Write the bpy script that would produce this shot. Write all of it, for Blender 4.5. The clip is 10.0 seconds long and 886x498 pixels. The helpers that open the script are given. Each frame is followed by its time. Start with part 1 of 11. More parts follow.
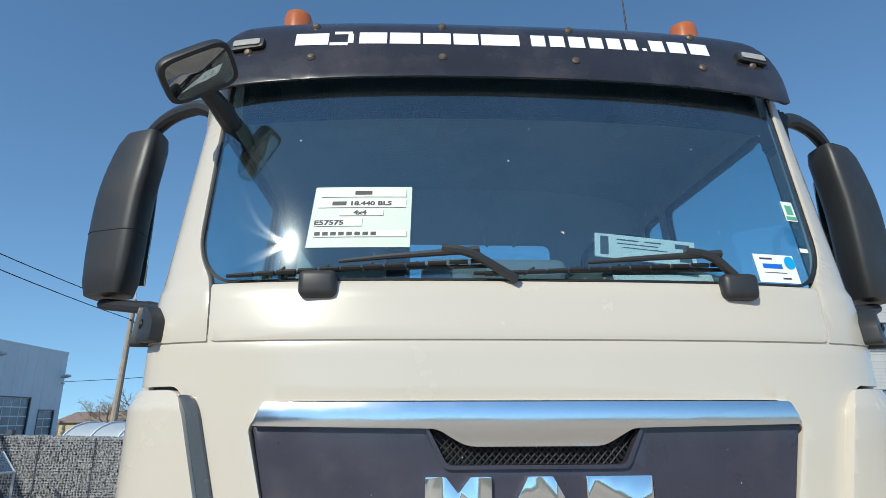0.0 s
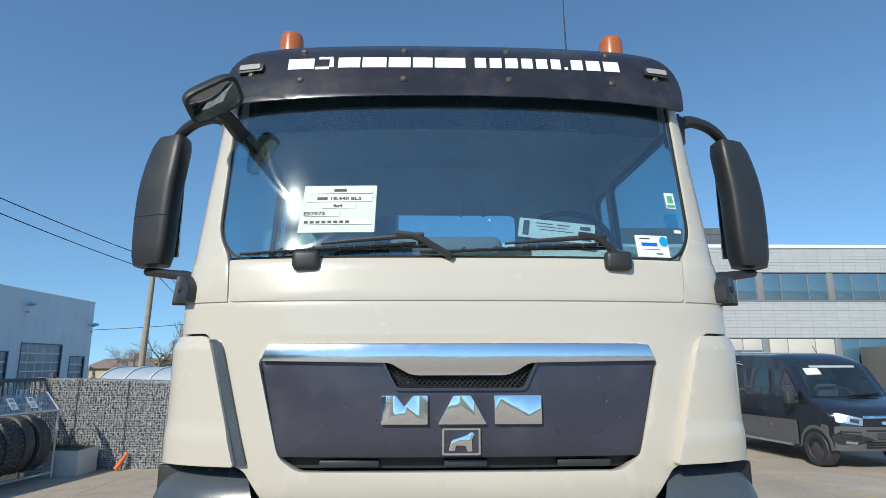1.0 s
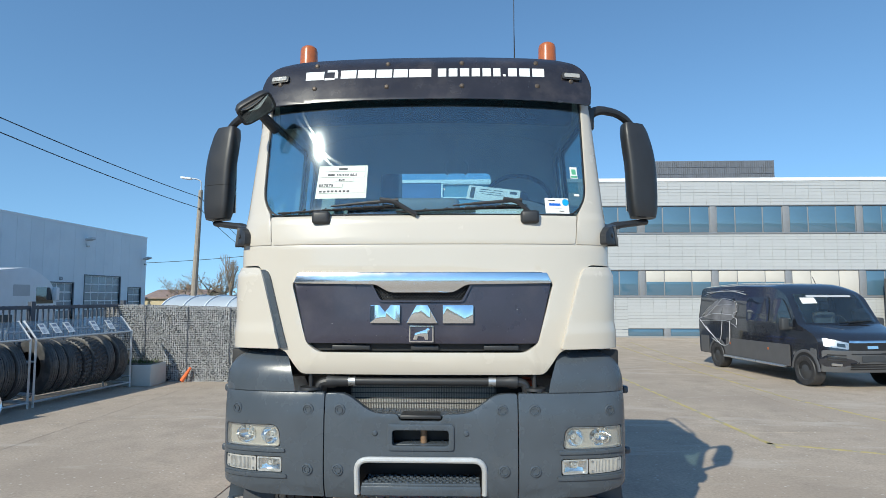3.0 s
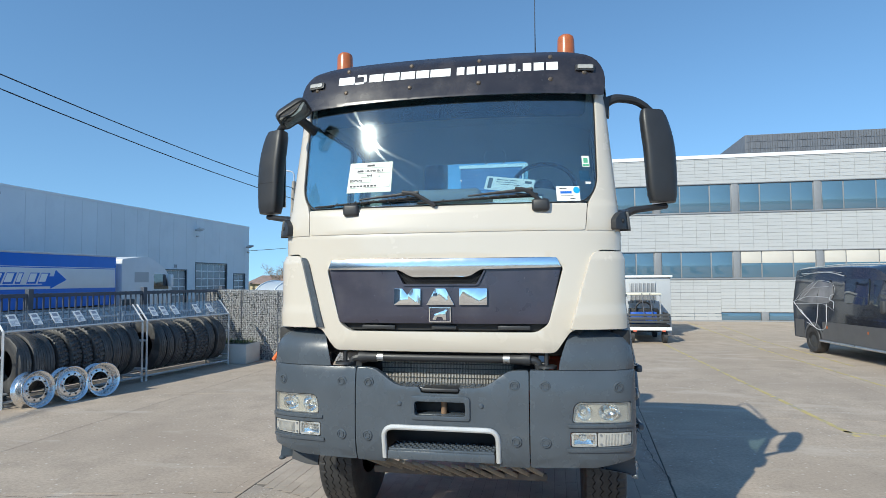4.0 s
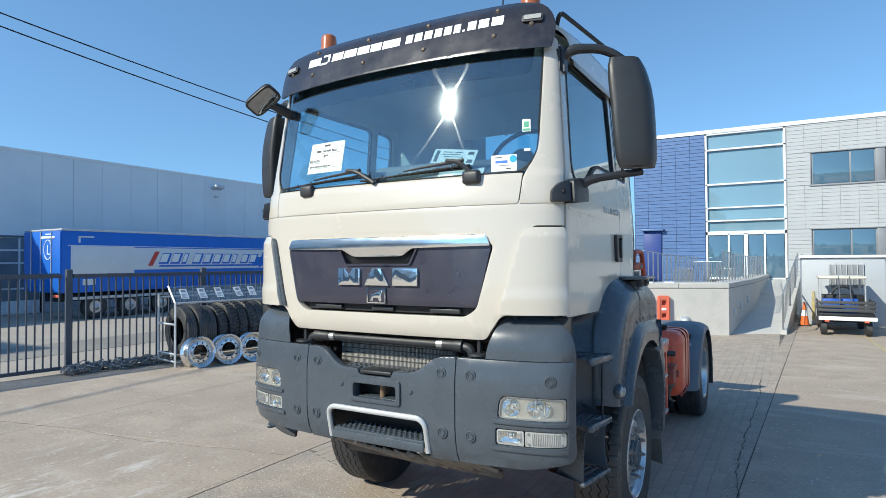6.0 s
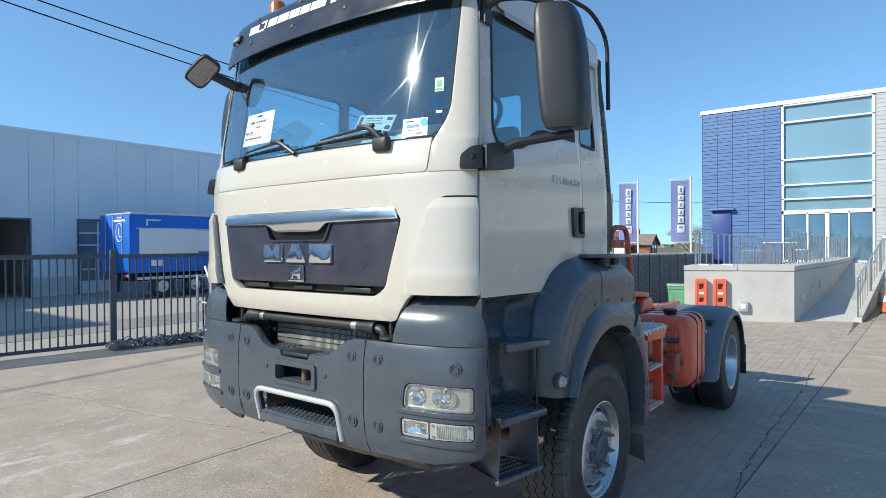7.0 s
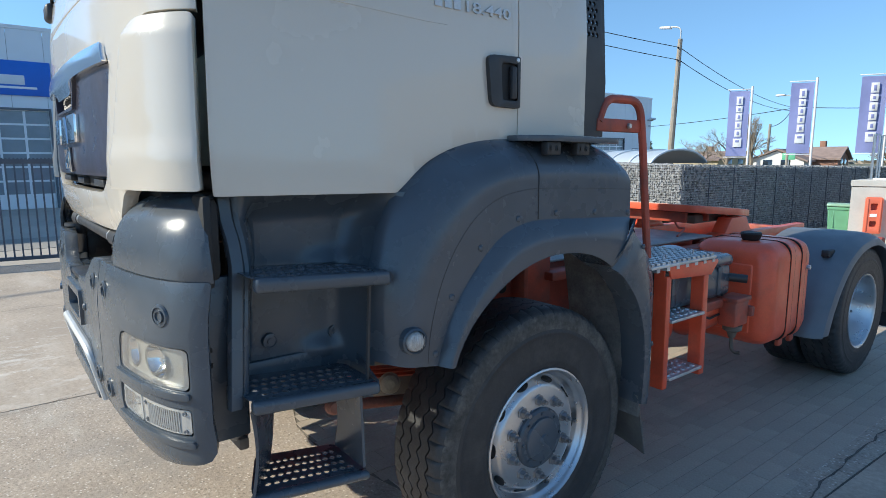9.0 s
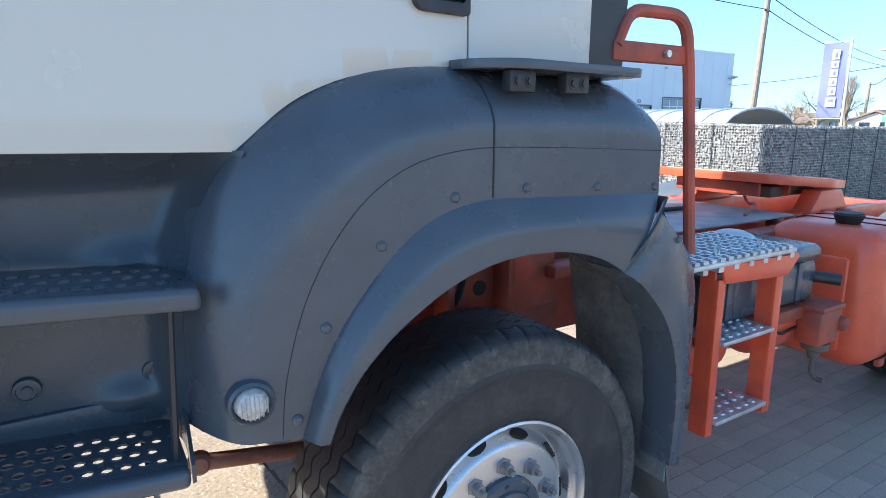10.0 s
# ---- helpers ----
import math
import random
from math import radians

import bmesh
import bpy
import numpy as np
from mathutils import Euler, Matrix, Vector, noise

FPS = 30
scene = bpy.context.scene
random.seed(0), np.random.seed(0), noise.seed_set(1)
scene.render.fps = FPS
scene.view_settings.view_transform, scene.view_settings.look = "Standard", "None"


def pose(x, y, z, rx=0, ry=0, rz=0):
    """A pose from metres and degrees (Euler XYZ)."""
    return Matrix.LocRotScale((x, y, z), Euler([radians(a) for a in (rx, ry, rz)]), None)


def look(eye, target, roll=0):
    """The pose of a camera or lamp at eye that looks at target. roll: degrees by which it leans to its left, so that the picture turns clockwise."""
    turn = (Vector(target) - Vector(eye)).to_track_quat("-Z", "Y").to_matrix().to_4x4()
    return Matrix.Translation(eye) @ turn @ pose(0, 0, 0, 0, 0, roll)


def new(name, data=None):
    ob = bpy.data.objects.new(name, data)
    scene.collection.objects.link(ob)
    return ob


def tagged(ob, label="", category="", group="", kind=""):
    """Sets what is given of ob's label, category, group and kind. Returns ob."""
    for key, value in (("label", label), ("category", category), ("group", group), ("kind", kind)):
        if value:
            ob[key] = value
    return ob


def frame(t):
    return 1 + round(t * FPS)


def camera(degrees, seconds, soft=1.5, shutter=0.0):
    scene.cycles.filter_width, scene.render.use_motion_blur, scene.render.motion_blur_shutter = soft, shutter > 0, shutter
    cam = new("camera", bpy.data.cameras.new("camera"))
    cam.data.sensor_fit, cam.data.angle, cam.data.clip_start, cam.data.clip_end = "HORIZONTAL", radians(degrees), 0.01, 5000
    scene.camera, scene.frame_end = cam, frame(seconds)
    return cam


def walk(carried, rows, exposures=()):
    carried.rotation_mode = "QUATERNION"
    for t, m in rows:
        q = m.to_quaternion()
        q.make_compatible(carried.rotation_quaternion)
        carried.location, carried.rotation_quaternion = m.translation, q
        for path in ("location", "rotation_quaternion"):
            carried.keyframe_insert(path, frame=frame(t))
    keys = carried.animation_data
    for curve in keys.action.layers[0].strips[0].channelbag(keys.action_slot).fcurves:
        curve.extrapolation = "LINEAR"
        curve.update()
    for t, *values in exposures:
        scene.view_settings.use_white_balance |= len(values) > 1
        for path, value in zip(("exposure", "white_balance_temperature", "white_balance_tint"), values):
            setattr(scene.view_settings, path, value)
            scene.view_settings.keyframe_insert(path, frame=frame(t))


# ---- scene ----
cam = camera(73.6, 10.0, 0.55)
PATH = [
    (0, (-0.33, -1.637, 2.075), (-0.229, 0.285, 2.619), -0.2),
    (0.5, (-0.187, -1.966, 2.058), (-0.113, -0.024, 2.526), -0.1),
    (1, (-0.125, -2.272, 2.041), (-0.072, -0.309, 2.421), -0.1),
    (1.5, (-0.038, -2.56, 2.04), (-0.03, -0.582, 2.331), -0.1),
    (2, (0.089, -2.869, 2.001), (0.066, -0.883, 2.236), -0.0),
    (2.5, (0.14, -3.173, 1.982), (0.121, -1.183, 2.175), 0.1),
    (4, (0.724, -3.674, 1.981), (0.349, -1.712, 2.084), -0.4),
    (4.5, (1.078, -3.568, 1.965), (0.514, -1.651, 2.053), -0.5),
    (5, (1.465, -3.435, 1.972), (0.725, -1.578, 2.047), -0.6),
    (6.3, (2.374, -2.742, 1.961), (1.303, -1.053, 1.991), -0.4),
    (6.5, (2.509, -2.609, 1.955), (1.394, -0.949, 1.976), -0.5),
    (7, (2.737, -2.21, 1.919), (1.526, -0.618, 1.904), -0.4),
    (7.5, (2.917, -1.788, 1.908), (1.62, -0.266, 1.851), -0.4),
    (8, (3.045, -1.307, 1.875), (1.658, 0.129, 1.751), -0.2),
    (8.5, (2.96, -0.813, 1.809), (1.483, 0.518, 1.597), -0.2),
    (9, (2.838, -0.31, 1.757), (1.279, 0.908, 1.459), -0.1),
    (9.5, (2.616, 0.137, 1.714), (1.001, 1.261, 1.356), -0.0),
    (10, (2.399, 0.545, 1.707), (0.736, 1.573, 1.286), 0.1),
]
walk(cam, [(t, look(eye, target, roll)) for t, eye, target, roll in PATH],
     [(0.0, 0.15, 6250, -2), (2.5, 0.28, 6250, -2), (4.0, 0.38, 6250, -2), (8.0, 0.54, 6300, -2), (9.0, 0.64, 6350, -1), (9.5, 0.98, 6400, 0), (10.0, 1.56, 6450, 2)])

# ---- light ----
SUN_EL, SUN_AZ = 33.0, 209.0
world = bpy.data.worlds.new("world")
scene.world = world
world.use_nodes = True
wn = world.node_tree
sky = wn.nodes.new("ShaderNodeTexSky")
sky.sky_type, sky.sun_disc = "NISHITA", False
sky.sun_elevation, sky.sun_rotation = radians(SUN_EL), radians(SUN_AZ)
sky.altitude, sky.air_density, sky.dust_density, sky.ozone_density = 50, 1.2, 0.0, 5.3
sky_way, lift = wn.nodes.new("ShaderNodeTexCoord"), wn.nodes.new("ShaderNodeVectorMath")
lift.inputs[1].default_value = (0, 0, 0.16)
wn.links.new(sky_way.outputs["Generated"], lift.inputs[0])
wn.links.new(lift.outputs[0], sky.inputs["Vector"])
wn.links.new(sky.outputs[0], wn.nodes["Background"].inputs[0])
wn.nodes["Background"].inputs[1].default_value = 0.15
sun_data = bpy.data.lights.new("sun", "SUN")
sun_data.energy, sun_data.angle, sun_data.color = 3.9, radians(0.53), (1.0, 0.890, 0.785)
sun = new("sun", sun_data)
sun.matrix_world = look((-7.3, -13.2, 10.0), (0, 0, 0))

# ---- materials ----


def mat(name, base, rough=0.5, metal=0.0, coat=0.0, vary=0.0, scale=6.0, bump=0.0, bscale=60.0, fine=0.0,
        fscale=90.0, pale=None, speck=None, spot=None, dirt=None, dscale=1.5, dlow=0.55, dhigh=0.75, spread=0.0, ior=1.5, rvary=0.0, sheen=0.0, coatrough=0.05):
    """Principled surface: base colour with broad and fine variation, stains with a shape of their own, and bump."""
    m = bpy.data.materials.new(name)
    m.use_nodes = True
    nt = m.node_tree
    b = nt.nodes["Principled BSDF"]
    b.inputs["Roughness"].default_value = rough
    b.inputs["Metallic"].default_value = metal
    b.inputs["IOR"].default_value = ior
    b.inputs["Coat Weight"].default_value = coat
    b.inputs["Coat Roughness"].default_value = coatrough
    col = None
    tc = nt.nodes.new("ShaderNodeTexCoord")

    def noise_tex(s, detail=4.0, r=0.55):
        n = nt.nodes.new("ShaderNodeTexNoise")
        n.inputs["Scale"].default_value, n.inputs["Detail"].default_value, n.inputs["Roughness"].default_value = s, detail, r
        nt.links.new(tc.outputs["Object"], n.inputs["Vector"])
        return n

    def mixed(fac, a, bb, kind="MIX"):
        x = nt.nodes.new("ShaderNodeMix")
        x.data_type, x.blend_type = "RGBA", kind
        for sock, v in ((x.inputs[0], fac), (x.inputs[6], a), (x.inputs[7], bb)):
            if hasattr(v, "links"):
                nt.links.new(v, sock)
            else:
                sock.default_value = v
        return x.outputs[2]

    def ranged(src, lo, hi, a, bb):
        r = nt.nodes.new("ShaderNodeMapRange")
        nt.links.new(src, r.inputs[0])
        for k, v in zip(range(1, 5), (lo, hi, a, bb)):
            r.inputs[k].default_value = v
        return r.outputs[0]

    c4 = (*base, 1)
    if vary:
        n = noise_tex(scale)
        lo = tuple(max(0, c * (1 - vary)) for c in base) + (1,)
        hi = tuple(min(1, c * (1 + vary)) for c in base) + (1,)
        col = mixed(ranged(n.outputs[0], 0.3, 0.7, 0, 1), lo, hi)
    if fine:
        n = noise_tex(fscale, 3.0, 0.7)
        g = ranged(n.outputs[0], 0.25, 0.75, 1 - fine, 1 + fine)
        comb = nt.nodes.new("ShaderNodeCombineColor")
        for k in range(3):
            nt.links.new(g, comb.inputs[k])
        col = mixed(1.0, col if col is not None else c4, comb.outputs[0], "MULTIPLY")
    if spread:
        oi = nt.nodes.new("ShaderNodeObjectInfo")
        ge = nt.nodes.new("ShaderNodeNewGeometry")
        add = nt.nodes.new("ShaderNodeMath")
        nt.links.new(oi.outputs["Random"], add.inputs[0])
        nt.links.new(ge.outputs["Random Per Island"], add.inputs[1])
        fr = nt.nodes.new("ShaderNodeMath")
        fr.operation = "FRACT"
        nt.links.new(add.outputs[0], fr.inputs[0])
        g = ranged(fr.outputs[0], 0, 1, 1 - spread, 1 + spread)
        comb = nt.nodes.new("ShaderNodeCombineColor")
        for k in range(3):
            nt.links.new(g, comb.inputs[k])
        col = mixed(1.0, col if col is not None else c4, comb.outputs[0], "MULTIPLY")
    if dirt:
        n = noise_tex(dscale, 7.0, 0.65)
        col = mixed(ranged(n.outputs[0], dlow, dhigh, 0, dirt[3] if len(dirt) > 3 else 1.0),
                    col if col is not None else c4, (*dirt[:3], 1))
    if pale:
        # pale scuffs drawn out along one direction
        mp = nt.nodes.new("ShaderNodeMapping")
        nt.links.new(tc.outputs["Object"], mp.inputs["Vector"])
        mp.inputs["Rotation"].default_value = (0, 0, radians(-32))
        mp.inputs["Scale"].default_value = (0.45, 1.5, 1.0)
        n = noise_tex(pale[3], 8.0, 0.7)
        nt.links.new(mp.outputs[0], n.inputs["Vector"])
        col = mixed(ranged(n.outputs[0], pale[4], pale[4] + 0.16, 0, 0.75), col if col is not None else c4, (*pale[:3], 1))
    if spot:
        # one scuffed place with chalky streaks
        mp = nt.nodes.new("ShaderNodeMapping")
        nt.links.new(tc.outputs["Object"], mp.inputs["Vector"])
        mp.inputs["Rotation"].default_value = (0, 0, radians(38))
        mp.inputs["Scale"].default_value = (2.4, 1.0, 1.0)
        n = noise_tex(1.3, 9.0, 0.72)
        nt.links.new(mp.outputs[0], n.inputs["Vector"])
        dist = nt.nodes.new("ShaderNodeVectorMath")
        dist.operation = "DISTANCE"
        nt.links.new(tc.outputs["Object"], dist.inputs[0])
        dist.inputs[1].default_value = (spot[3], spot[4], 0)
        mu = nt.nodes.new("ShaderNodeMath")
        mu.operation = "MULTIPLY"
        nt.links.new(ranged(n.outputs[0], 0.53, 0.66, 0, 0.85), mu.inputs[0])
        nt.links.new(ranged(dist.outputs["Value"], spot[5], spot[5] * 0.35, 0, 1), mu.inputs[1])
        col = mixed(mu.outputs[0], col, (*spot[:3], 1))
    if speck:
        # pale grains of aggregate in the worn face
        vo = nt.nodes.new("ShaderNodeTexVoronoi")
        vo.inputs["Scale"].default_value = speck[3]
        nt.links.new(tc.outputs["Object"], vo.inputs["Vector"])
        sep = nt.nodes.new("ShaderNodeSeparateColor")
        nt.links.new(vo.outputs["Color"], sep.inputs[0])
        mu = nt.nodes.new("ShaderNodeMath")
        mu.operation = "MULTIPLY"
        nt.links.new(ranged(vo.outputs["Distance"], 0.42, 0.22, 0, 0.9), mu.inputs[0])
        nt.links.new(ranged(sep.outputs[0], speck[4], speck[4] + 0.03, 0, 1), mu.inputs[1])
        col = mixed(mu.outputs[0], col, (*speck[:3], 1))
        mu = nt.nodes.new("ShaderNodeMath")
        mu.operation = "MULTIPLY"
        nt.links.new(ranged(vo.outputs["Distance"], 0.5, 0.25, 0, 0.6), mu.inputs[0])
        nt.links.new(ranged(sep.outputs[1], speck[4] + 0.05, speck[4] + 0.08, 0, 1), mu.inputs[1])
        col = mixed(mu.outputs[0], col, (base[0] * 0.45, base[1] * 0.45, base[2] * 0.45, 1))
    if col is None:
        b.inputs["Base Color"].default_value = c4
    else:
        nt.links.new(col, b.inputs["Base Color"])
    if rvary:
        n = noise_tex(scale * 1.7, 5.0)
        nt.links.new(ranged(n.outputs[0], 0.3, 0.7, max(0.02, rough - rvary), min(1, rough + rvary)), b.inputs["Roughness"])
    if bump:
        n = noise_tex(bscale, 5.0, 0.6)
        bp = nt.nodes.new("ShaderNodeBump")
        bp.inputs["Strength"].default_value, bp.inputs["Distance"].default_value = bump, 0.01
        nt.links.new(n.outputs[0], bp.inputs["Height"])
        nt.links.new(bp.outputs[0], b.inputs["Normal"])
    return m


def wiped(nt, tc, pivot=(0.0, 0.05, 2.45)):
    """Gloss brushed by a wiper: fine scratches in rings round its pivot draw the sun out along the radius."""
    away = nt.nodes.new("ShaderNodeVectorMath")
    away.operation = "SUBTRACT"
    nt.links.new(tc.outputs["Object"], away.inputs[0])
    away.inputs[1].default_value = pivot
    ge = nt.nodes.new("ShaderNodeNewGeometry")
    ring = nt.nodes.new("ShaderNodeVectorMath")
    ring.operation = "CROSS_PRODUCT"
    nt.links.new(away.outputs[0], ring.inputs[0])
    nt.links.new(ge.outputs["Normal"], ring.inputs[1])
    g = nt.nodes.new("ShaderNodeBsdfAnisotropic")
    g.inputs["Roughness"].default_value = 0.034
    g.inputs["Anisotropy"].default_value = 0.86
    nt.links.new(ring.outputs[0], g.inputs["Tangent"])
    return g


def glass(name, tint, rough=0.0, gloss=0.05, dust=0.0, smear=0.0):
    """A thin tinted pane: clear with tint, more mirror-like towards grazing, with a film of dust and a faint wiped smear."""
    m = bpy.data.materials.new(name)
    m.use_nodes = True
    nt = m.node_tree
    nt.nodes.remove(nt.nodes["Principled BSDF"])
    tr = nt.nodes.new("ShaderNodeBsdfTransparent")
    tr.inputs[0].default_value = (*tint, 1)
    gl = nt.nodes.new("ShaderNodeBsdfGlossy")
    gl.inputs["Roughness"].default_value = rough
    lw = nt.nodes.new("ShaderNodeLayerWeight")
    pw = nt.nodes.new("ShaderNodeMath")
    pw.operation = "POWER"
    nt.links.new(lw.outputs["Facing"], pw.inputs[0])
    pw.inputs[1].default_value = 3.3
    ma = nt.nodes.new("ShaderNodeMath")
    ma.operation = "MULTIPLY_ADD"
    nt.links.new(pw.outputs[0], ma.inputs[0])
    ma.inputs[1].default_value, ma.inputs[2].default_value = 0.8, gloss
    mx = nt.nodes.new("ShaderNodeMixShader")
    nt.links.new(ma.outputs[0], mx.inputs[0])
    nt.links.new(tr.outputs[0], mx.inputs[1])
    nt.links.new(gl.outputs[0], mx.inputs[2])
    out = mx.outputs[0]
    for amount, kind in ((dust, "dust"), (smear, "smear"), (smear * 0.6, "smear_far"), (smear * 0.55, "halo")):
        if not amount:
            continue
        tc = nt.nodes.new("ShaderNodeTexCoord")
        if kind == "dust":
            film = nt.nodes.new("ShaderNodeBsdfDiffuse")
        elif kind == "halo":
            film = nt.nodes.new("ShaderNodeBsdfGlossy")
            film.inputs["Roughness"].default_value = 0.115
        else:
            film = wiped(nt, tc, (0.07, 0.05, 2.43) if kind == "smear" else (0.70, 0.05, 2.43))
        film.inputs["Color"].default_value = (0.75, 0.78, 0.8, 1)
        n = nt.nodes.new("ShaderNodeTexNoise")
        n.inputs["Scale"].default_value, n.inputs["Detail"].default_value = 5.0, 6.0
        nt.links.new(tc.outputs["Object"], n.inputs["Vector"])
        r = nt.nodes.new("ShaderNodeMapRange")
        nt.links.new(n.outputs[0], r.inputs[0])
        for k, v in zip(range(1, 5), (0.3, 0.75, amount * 0.6, amount * 1.6)):
            r.inputs[k].default_value = v
        mm = nt.nodes.new("ShaderNodeMixShader")
        nt.links.new(r.outputs[0], mm.inputs[0])
        nt.links.new(out, mm.inputs[1])
        nt.links.new(film.outputs[0], mm.inputs[2])
        out = mm.outputs[0]
    nt.links.new(out, nt.nodes["Material Output"].inputs[0])
    return m


M = {}
M["cream"] = mat("cream_paint", (0.578, 0.53, 0.456), 0.25, coat=0.7, vary=0.012, scale=2, fine=0.02, fscale=400, rvary=0.04)
M["grey"] = mat("grey_plastic", (0.070, 0.0840, 0.101), 0.26, vary=0.10, scale=4, fine=0.06, fscale=220, bump=0.04, bscale=500, rvary=0.07, dirt=(0.2, 0.19, 0.17, 0.22), dscale=2.5, dlow=0.58, dhigh=0.8)
# lighter copy of the grey plastic: sunlight on rear mudguards put into the colour
M["grey_sunlit"] = mat("sunlit_grey_plastic", (0.125, 0.140, 0.158), 0.42, vary=0.12, scale=4, fine=0.06, fscale=220, bump=0.04, bscale=400, rvary=0.07, dirt=(0.22, 0.21, 0.19, 0.35), dscale=3, dlow=0.52, dhigh=0.78)
M["dark_plastic"] = mat("dark_plastic", (0.028, 0.029, 0.032), 0.45, vary=0.15, scale=5, fine=0.1, fscale=260, bump=0.06, bscale=420, rvary=0.08, dirt=(0.1, 0.095, 0.085, 0.2), dscale=4, dlow=0.6, dhigh=0.8)
M["visor"] = mat("smoked_visor", (0.028, 0.026, 0.032), 0.24, coat=0.35, vary=0.25, scale=3, fine=0.06, rvary=0.08, dirt=(0.10, 0.085, 0.075, 0.35), dscale=6, dlow=0.5, dhigh=0.75)
M["grille"] = mat("grille_panel", (0.040, 0.038, 0.056), 0.33, coat=0.25, vary=0.15, scale=4, fine=0.08, rvary=0.09, dirt=(0.10, 0.09, 0.095, 0.35), dscale=7, dlow=0.52, dhigh=0.8)
M["black"] = mat("black_rubber", (0.012, 0.012, 0.013), 0.6, vary=0.2, scale=8, fine=0.1)
M["tyre"] = mat("tyre_rubber", (0.030, 0.030, 0.032), 0.55, vary=0.25, scale=6, fine=0.2, fscale=80, bump=0.15, bscale=120, dirt=(0.12, 0.11, 0.095, 0.4), dscale=9, dlow=0.5, dhigh=0.75)
M["tyre_used"] = mat("used_tyre_rubber", (0.055, 0.055, 0.056), 0.5, vary=0.3, scale=5, fine=0.25, fscale=70, bump=0.15, bscale=100, spread=0.25, dirt=(0.16, 0.15, 0.135, 0.6), dscale=6, dlow=0.5, dhigh=0.75)
M["tyre_scuff"] = mat("scuffed_shoulder", (0.060, 0.057, 0.052), 0.7, vary=0.45, scale=14, fine=0.4, fscale=60, bump=0.3, bscale=70, dirt=(0.15, 0.135, 0.115, 0.8), dscale=12, dlow=0.52, dhigh=0.68)
M["flap"] = mat("worn_flap_rubber", (0.13, 0.123, 0.112), 0.7, vary=0.2, scale=7, fine=0.12, dirt=(0.22, 0.205, 0.18, 0.6), dscale=6)
M["chrome"] = mat("chrome", (0.90, 0.90, 0.90), 0.07, metal=1.0, rvary=0.02, scale=9)
M["strip_chrome"] = mat("brushed_chrome", (0.90, 0.90, 0.895), 0.17, metal=1.0, rvary=0.03, scale=9)
M["steel"] = mat("bare_steel", (0.55, 0.56, 0.57), 0.34, metal=0.9, vary=0.12, scale=9, fine=0.1, rvary=0.1, bump=0.05, bscale=200)
M["rim"] = mat("silver_rim", (0.54, 0.55, 0.57), 0.30, metal=0.8, vary=0.05, scale=7, fine=0.04, rvary=0.05)
M["rim_bare"] = mat("bare_aluminium_rim", (0.74, 0.75, 0.76), 0.24, metal=0.95, vary=0.1, scale=9, fine=0.08, rvary=0.08, bump=0.04, bscale=60)
M["galv"] = mat("galvanised_steel", (0.56, 0.57, 0.575), 0.45, metal=0.35, vary=0.12, scale=5, fine=0.1, fscale=120)
M["tread_plate"] = mat("aluminium_tread", (0.56, 0.57, 0.58), 0.42, metal=0.7, vary=0.2, scale=12, fine=0.12, rvary=0.1)
M["red"] = mat("red_chassis_paint", (0.74, 0.105, 0.045), 0.38, coat=0.2, vary=0.12, scale=5, fine=0.06, rvary=0.1, dirt=(0.30, 0.075, 0.05, 0.5), dscale=4, dlow=0.55, dhigh=0.75)
M["red_dull"] = mat("dull_red_paint", (0.42, 0.075, 0.04), 0.55, vary=0.2, scale=6, fine=0.1, dirt=(0.10, 0.06, 0.05, 0.8), dscale=5, dlow=0.45, dhigh=0.7)
M["plastic_red"] = mat("red_plastic", (0.66, 0.15, 0.085), 0.45, vary=0.06, scale=5)
M["orange"] = mat("amber_lens", (0.42, 0.115, 0.028), 0.28, coat=0.5, vary=0.1, scale=20)
M["marker_lens"] = mat("clear_marker_lens", (0.46, 0.45, 0.43), 0.12, coat=0.9, vary=0.25, scale=70, fine=0.2, fscale=150)
M["lens_white"] = mat("ribbed_clear_lens", (0.40, 0.39, 0.365), 0.22, coat=0.7, vary=0.1, scale=60, bump=0.2, bscale=300)
M["rusty"] = mat("rusty_red_paint", (0.24, 0.085, 0.055), 0.7, vary=0.25, scale=9, fine=0.2, bump=0.1, bscale=90, dirt=(0.20, 0.13, 0.09, 0.7), dscale=9, dlow=0.5, dhigh=0.7)
M["dusty_tan"] = mat("dusty_tan_paint", (0.36, 0.29, 0.21), 0.75, vary=0.2, scale=8, fine=0.15, dirt=(0.16, 0.12, 0.09, 0.7), dscale=10)
M["reflector"] = mat("lamp_reflector", (0.92, 0.92, 0.91), 0.13, metal=1.0, vary=0.05, scale=20, bump=0.05, bscale=35)
M["lamp_panel"] = mat("pale_lamp_panel", (0.56, 0.54, 0.49), 0.3, metal=0.25, coat=0.3, vary=0.06, scale=20)
M["lamp_bulb"] = mat("lamp_bulb", (0.75, 0.75, 0.72), 0.1, metal=0.4)
M["clear"] = glass("clear_lens", (0.95, 0.95, 0.94), 0.02, 0.06, 0.012)
M["windscreen"] = glass("windscreen_glass", (0.83, 0.935, 0.957), 0.0, 0.14, 0.005, 0.0042)
M["sideglass"] = glass("side_window_glass", (0.78, 0.935, 0.975), 0.0, 0.06, 0.006)
M["kerb_glass"] = mat("kerb_mirror_glass", (0.30, 0.32, 0.34), 0.03, metal=1.0)
M["mirror"] = mat("mirror_glass", (0.88, 0.9, 0.92), 0.015, metal=1.0)
M["white"] = mat("white_lettering", (0.83, 0.84, 0.84), 0.5, fine=0.02)
M["paper"] = mat("white_paper", (0.82, 0.82, 0.80), 0.7, vary=0.03, scale=12)
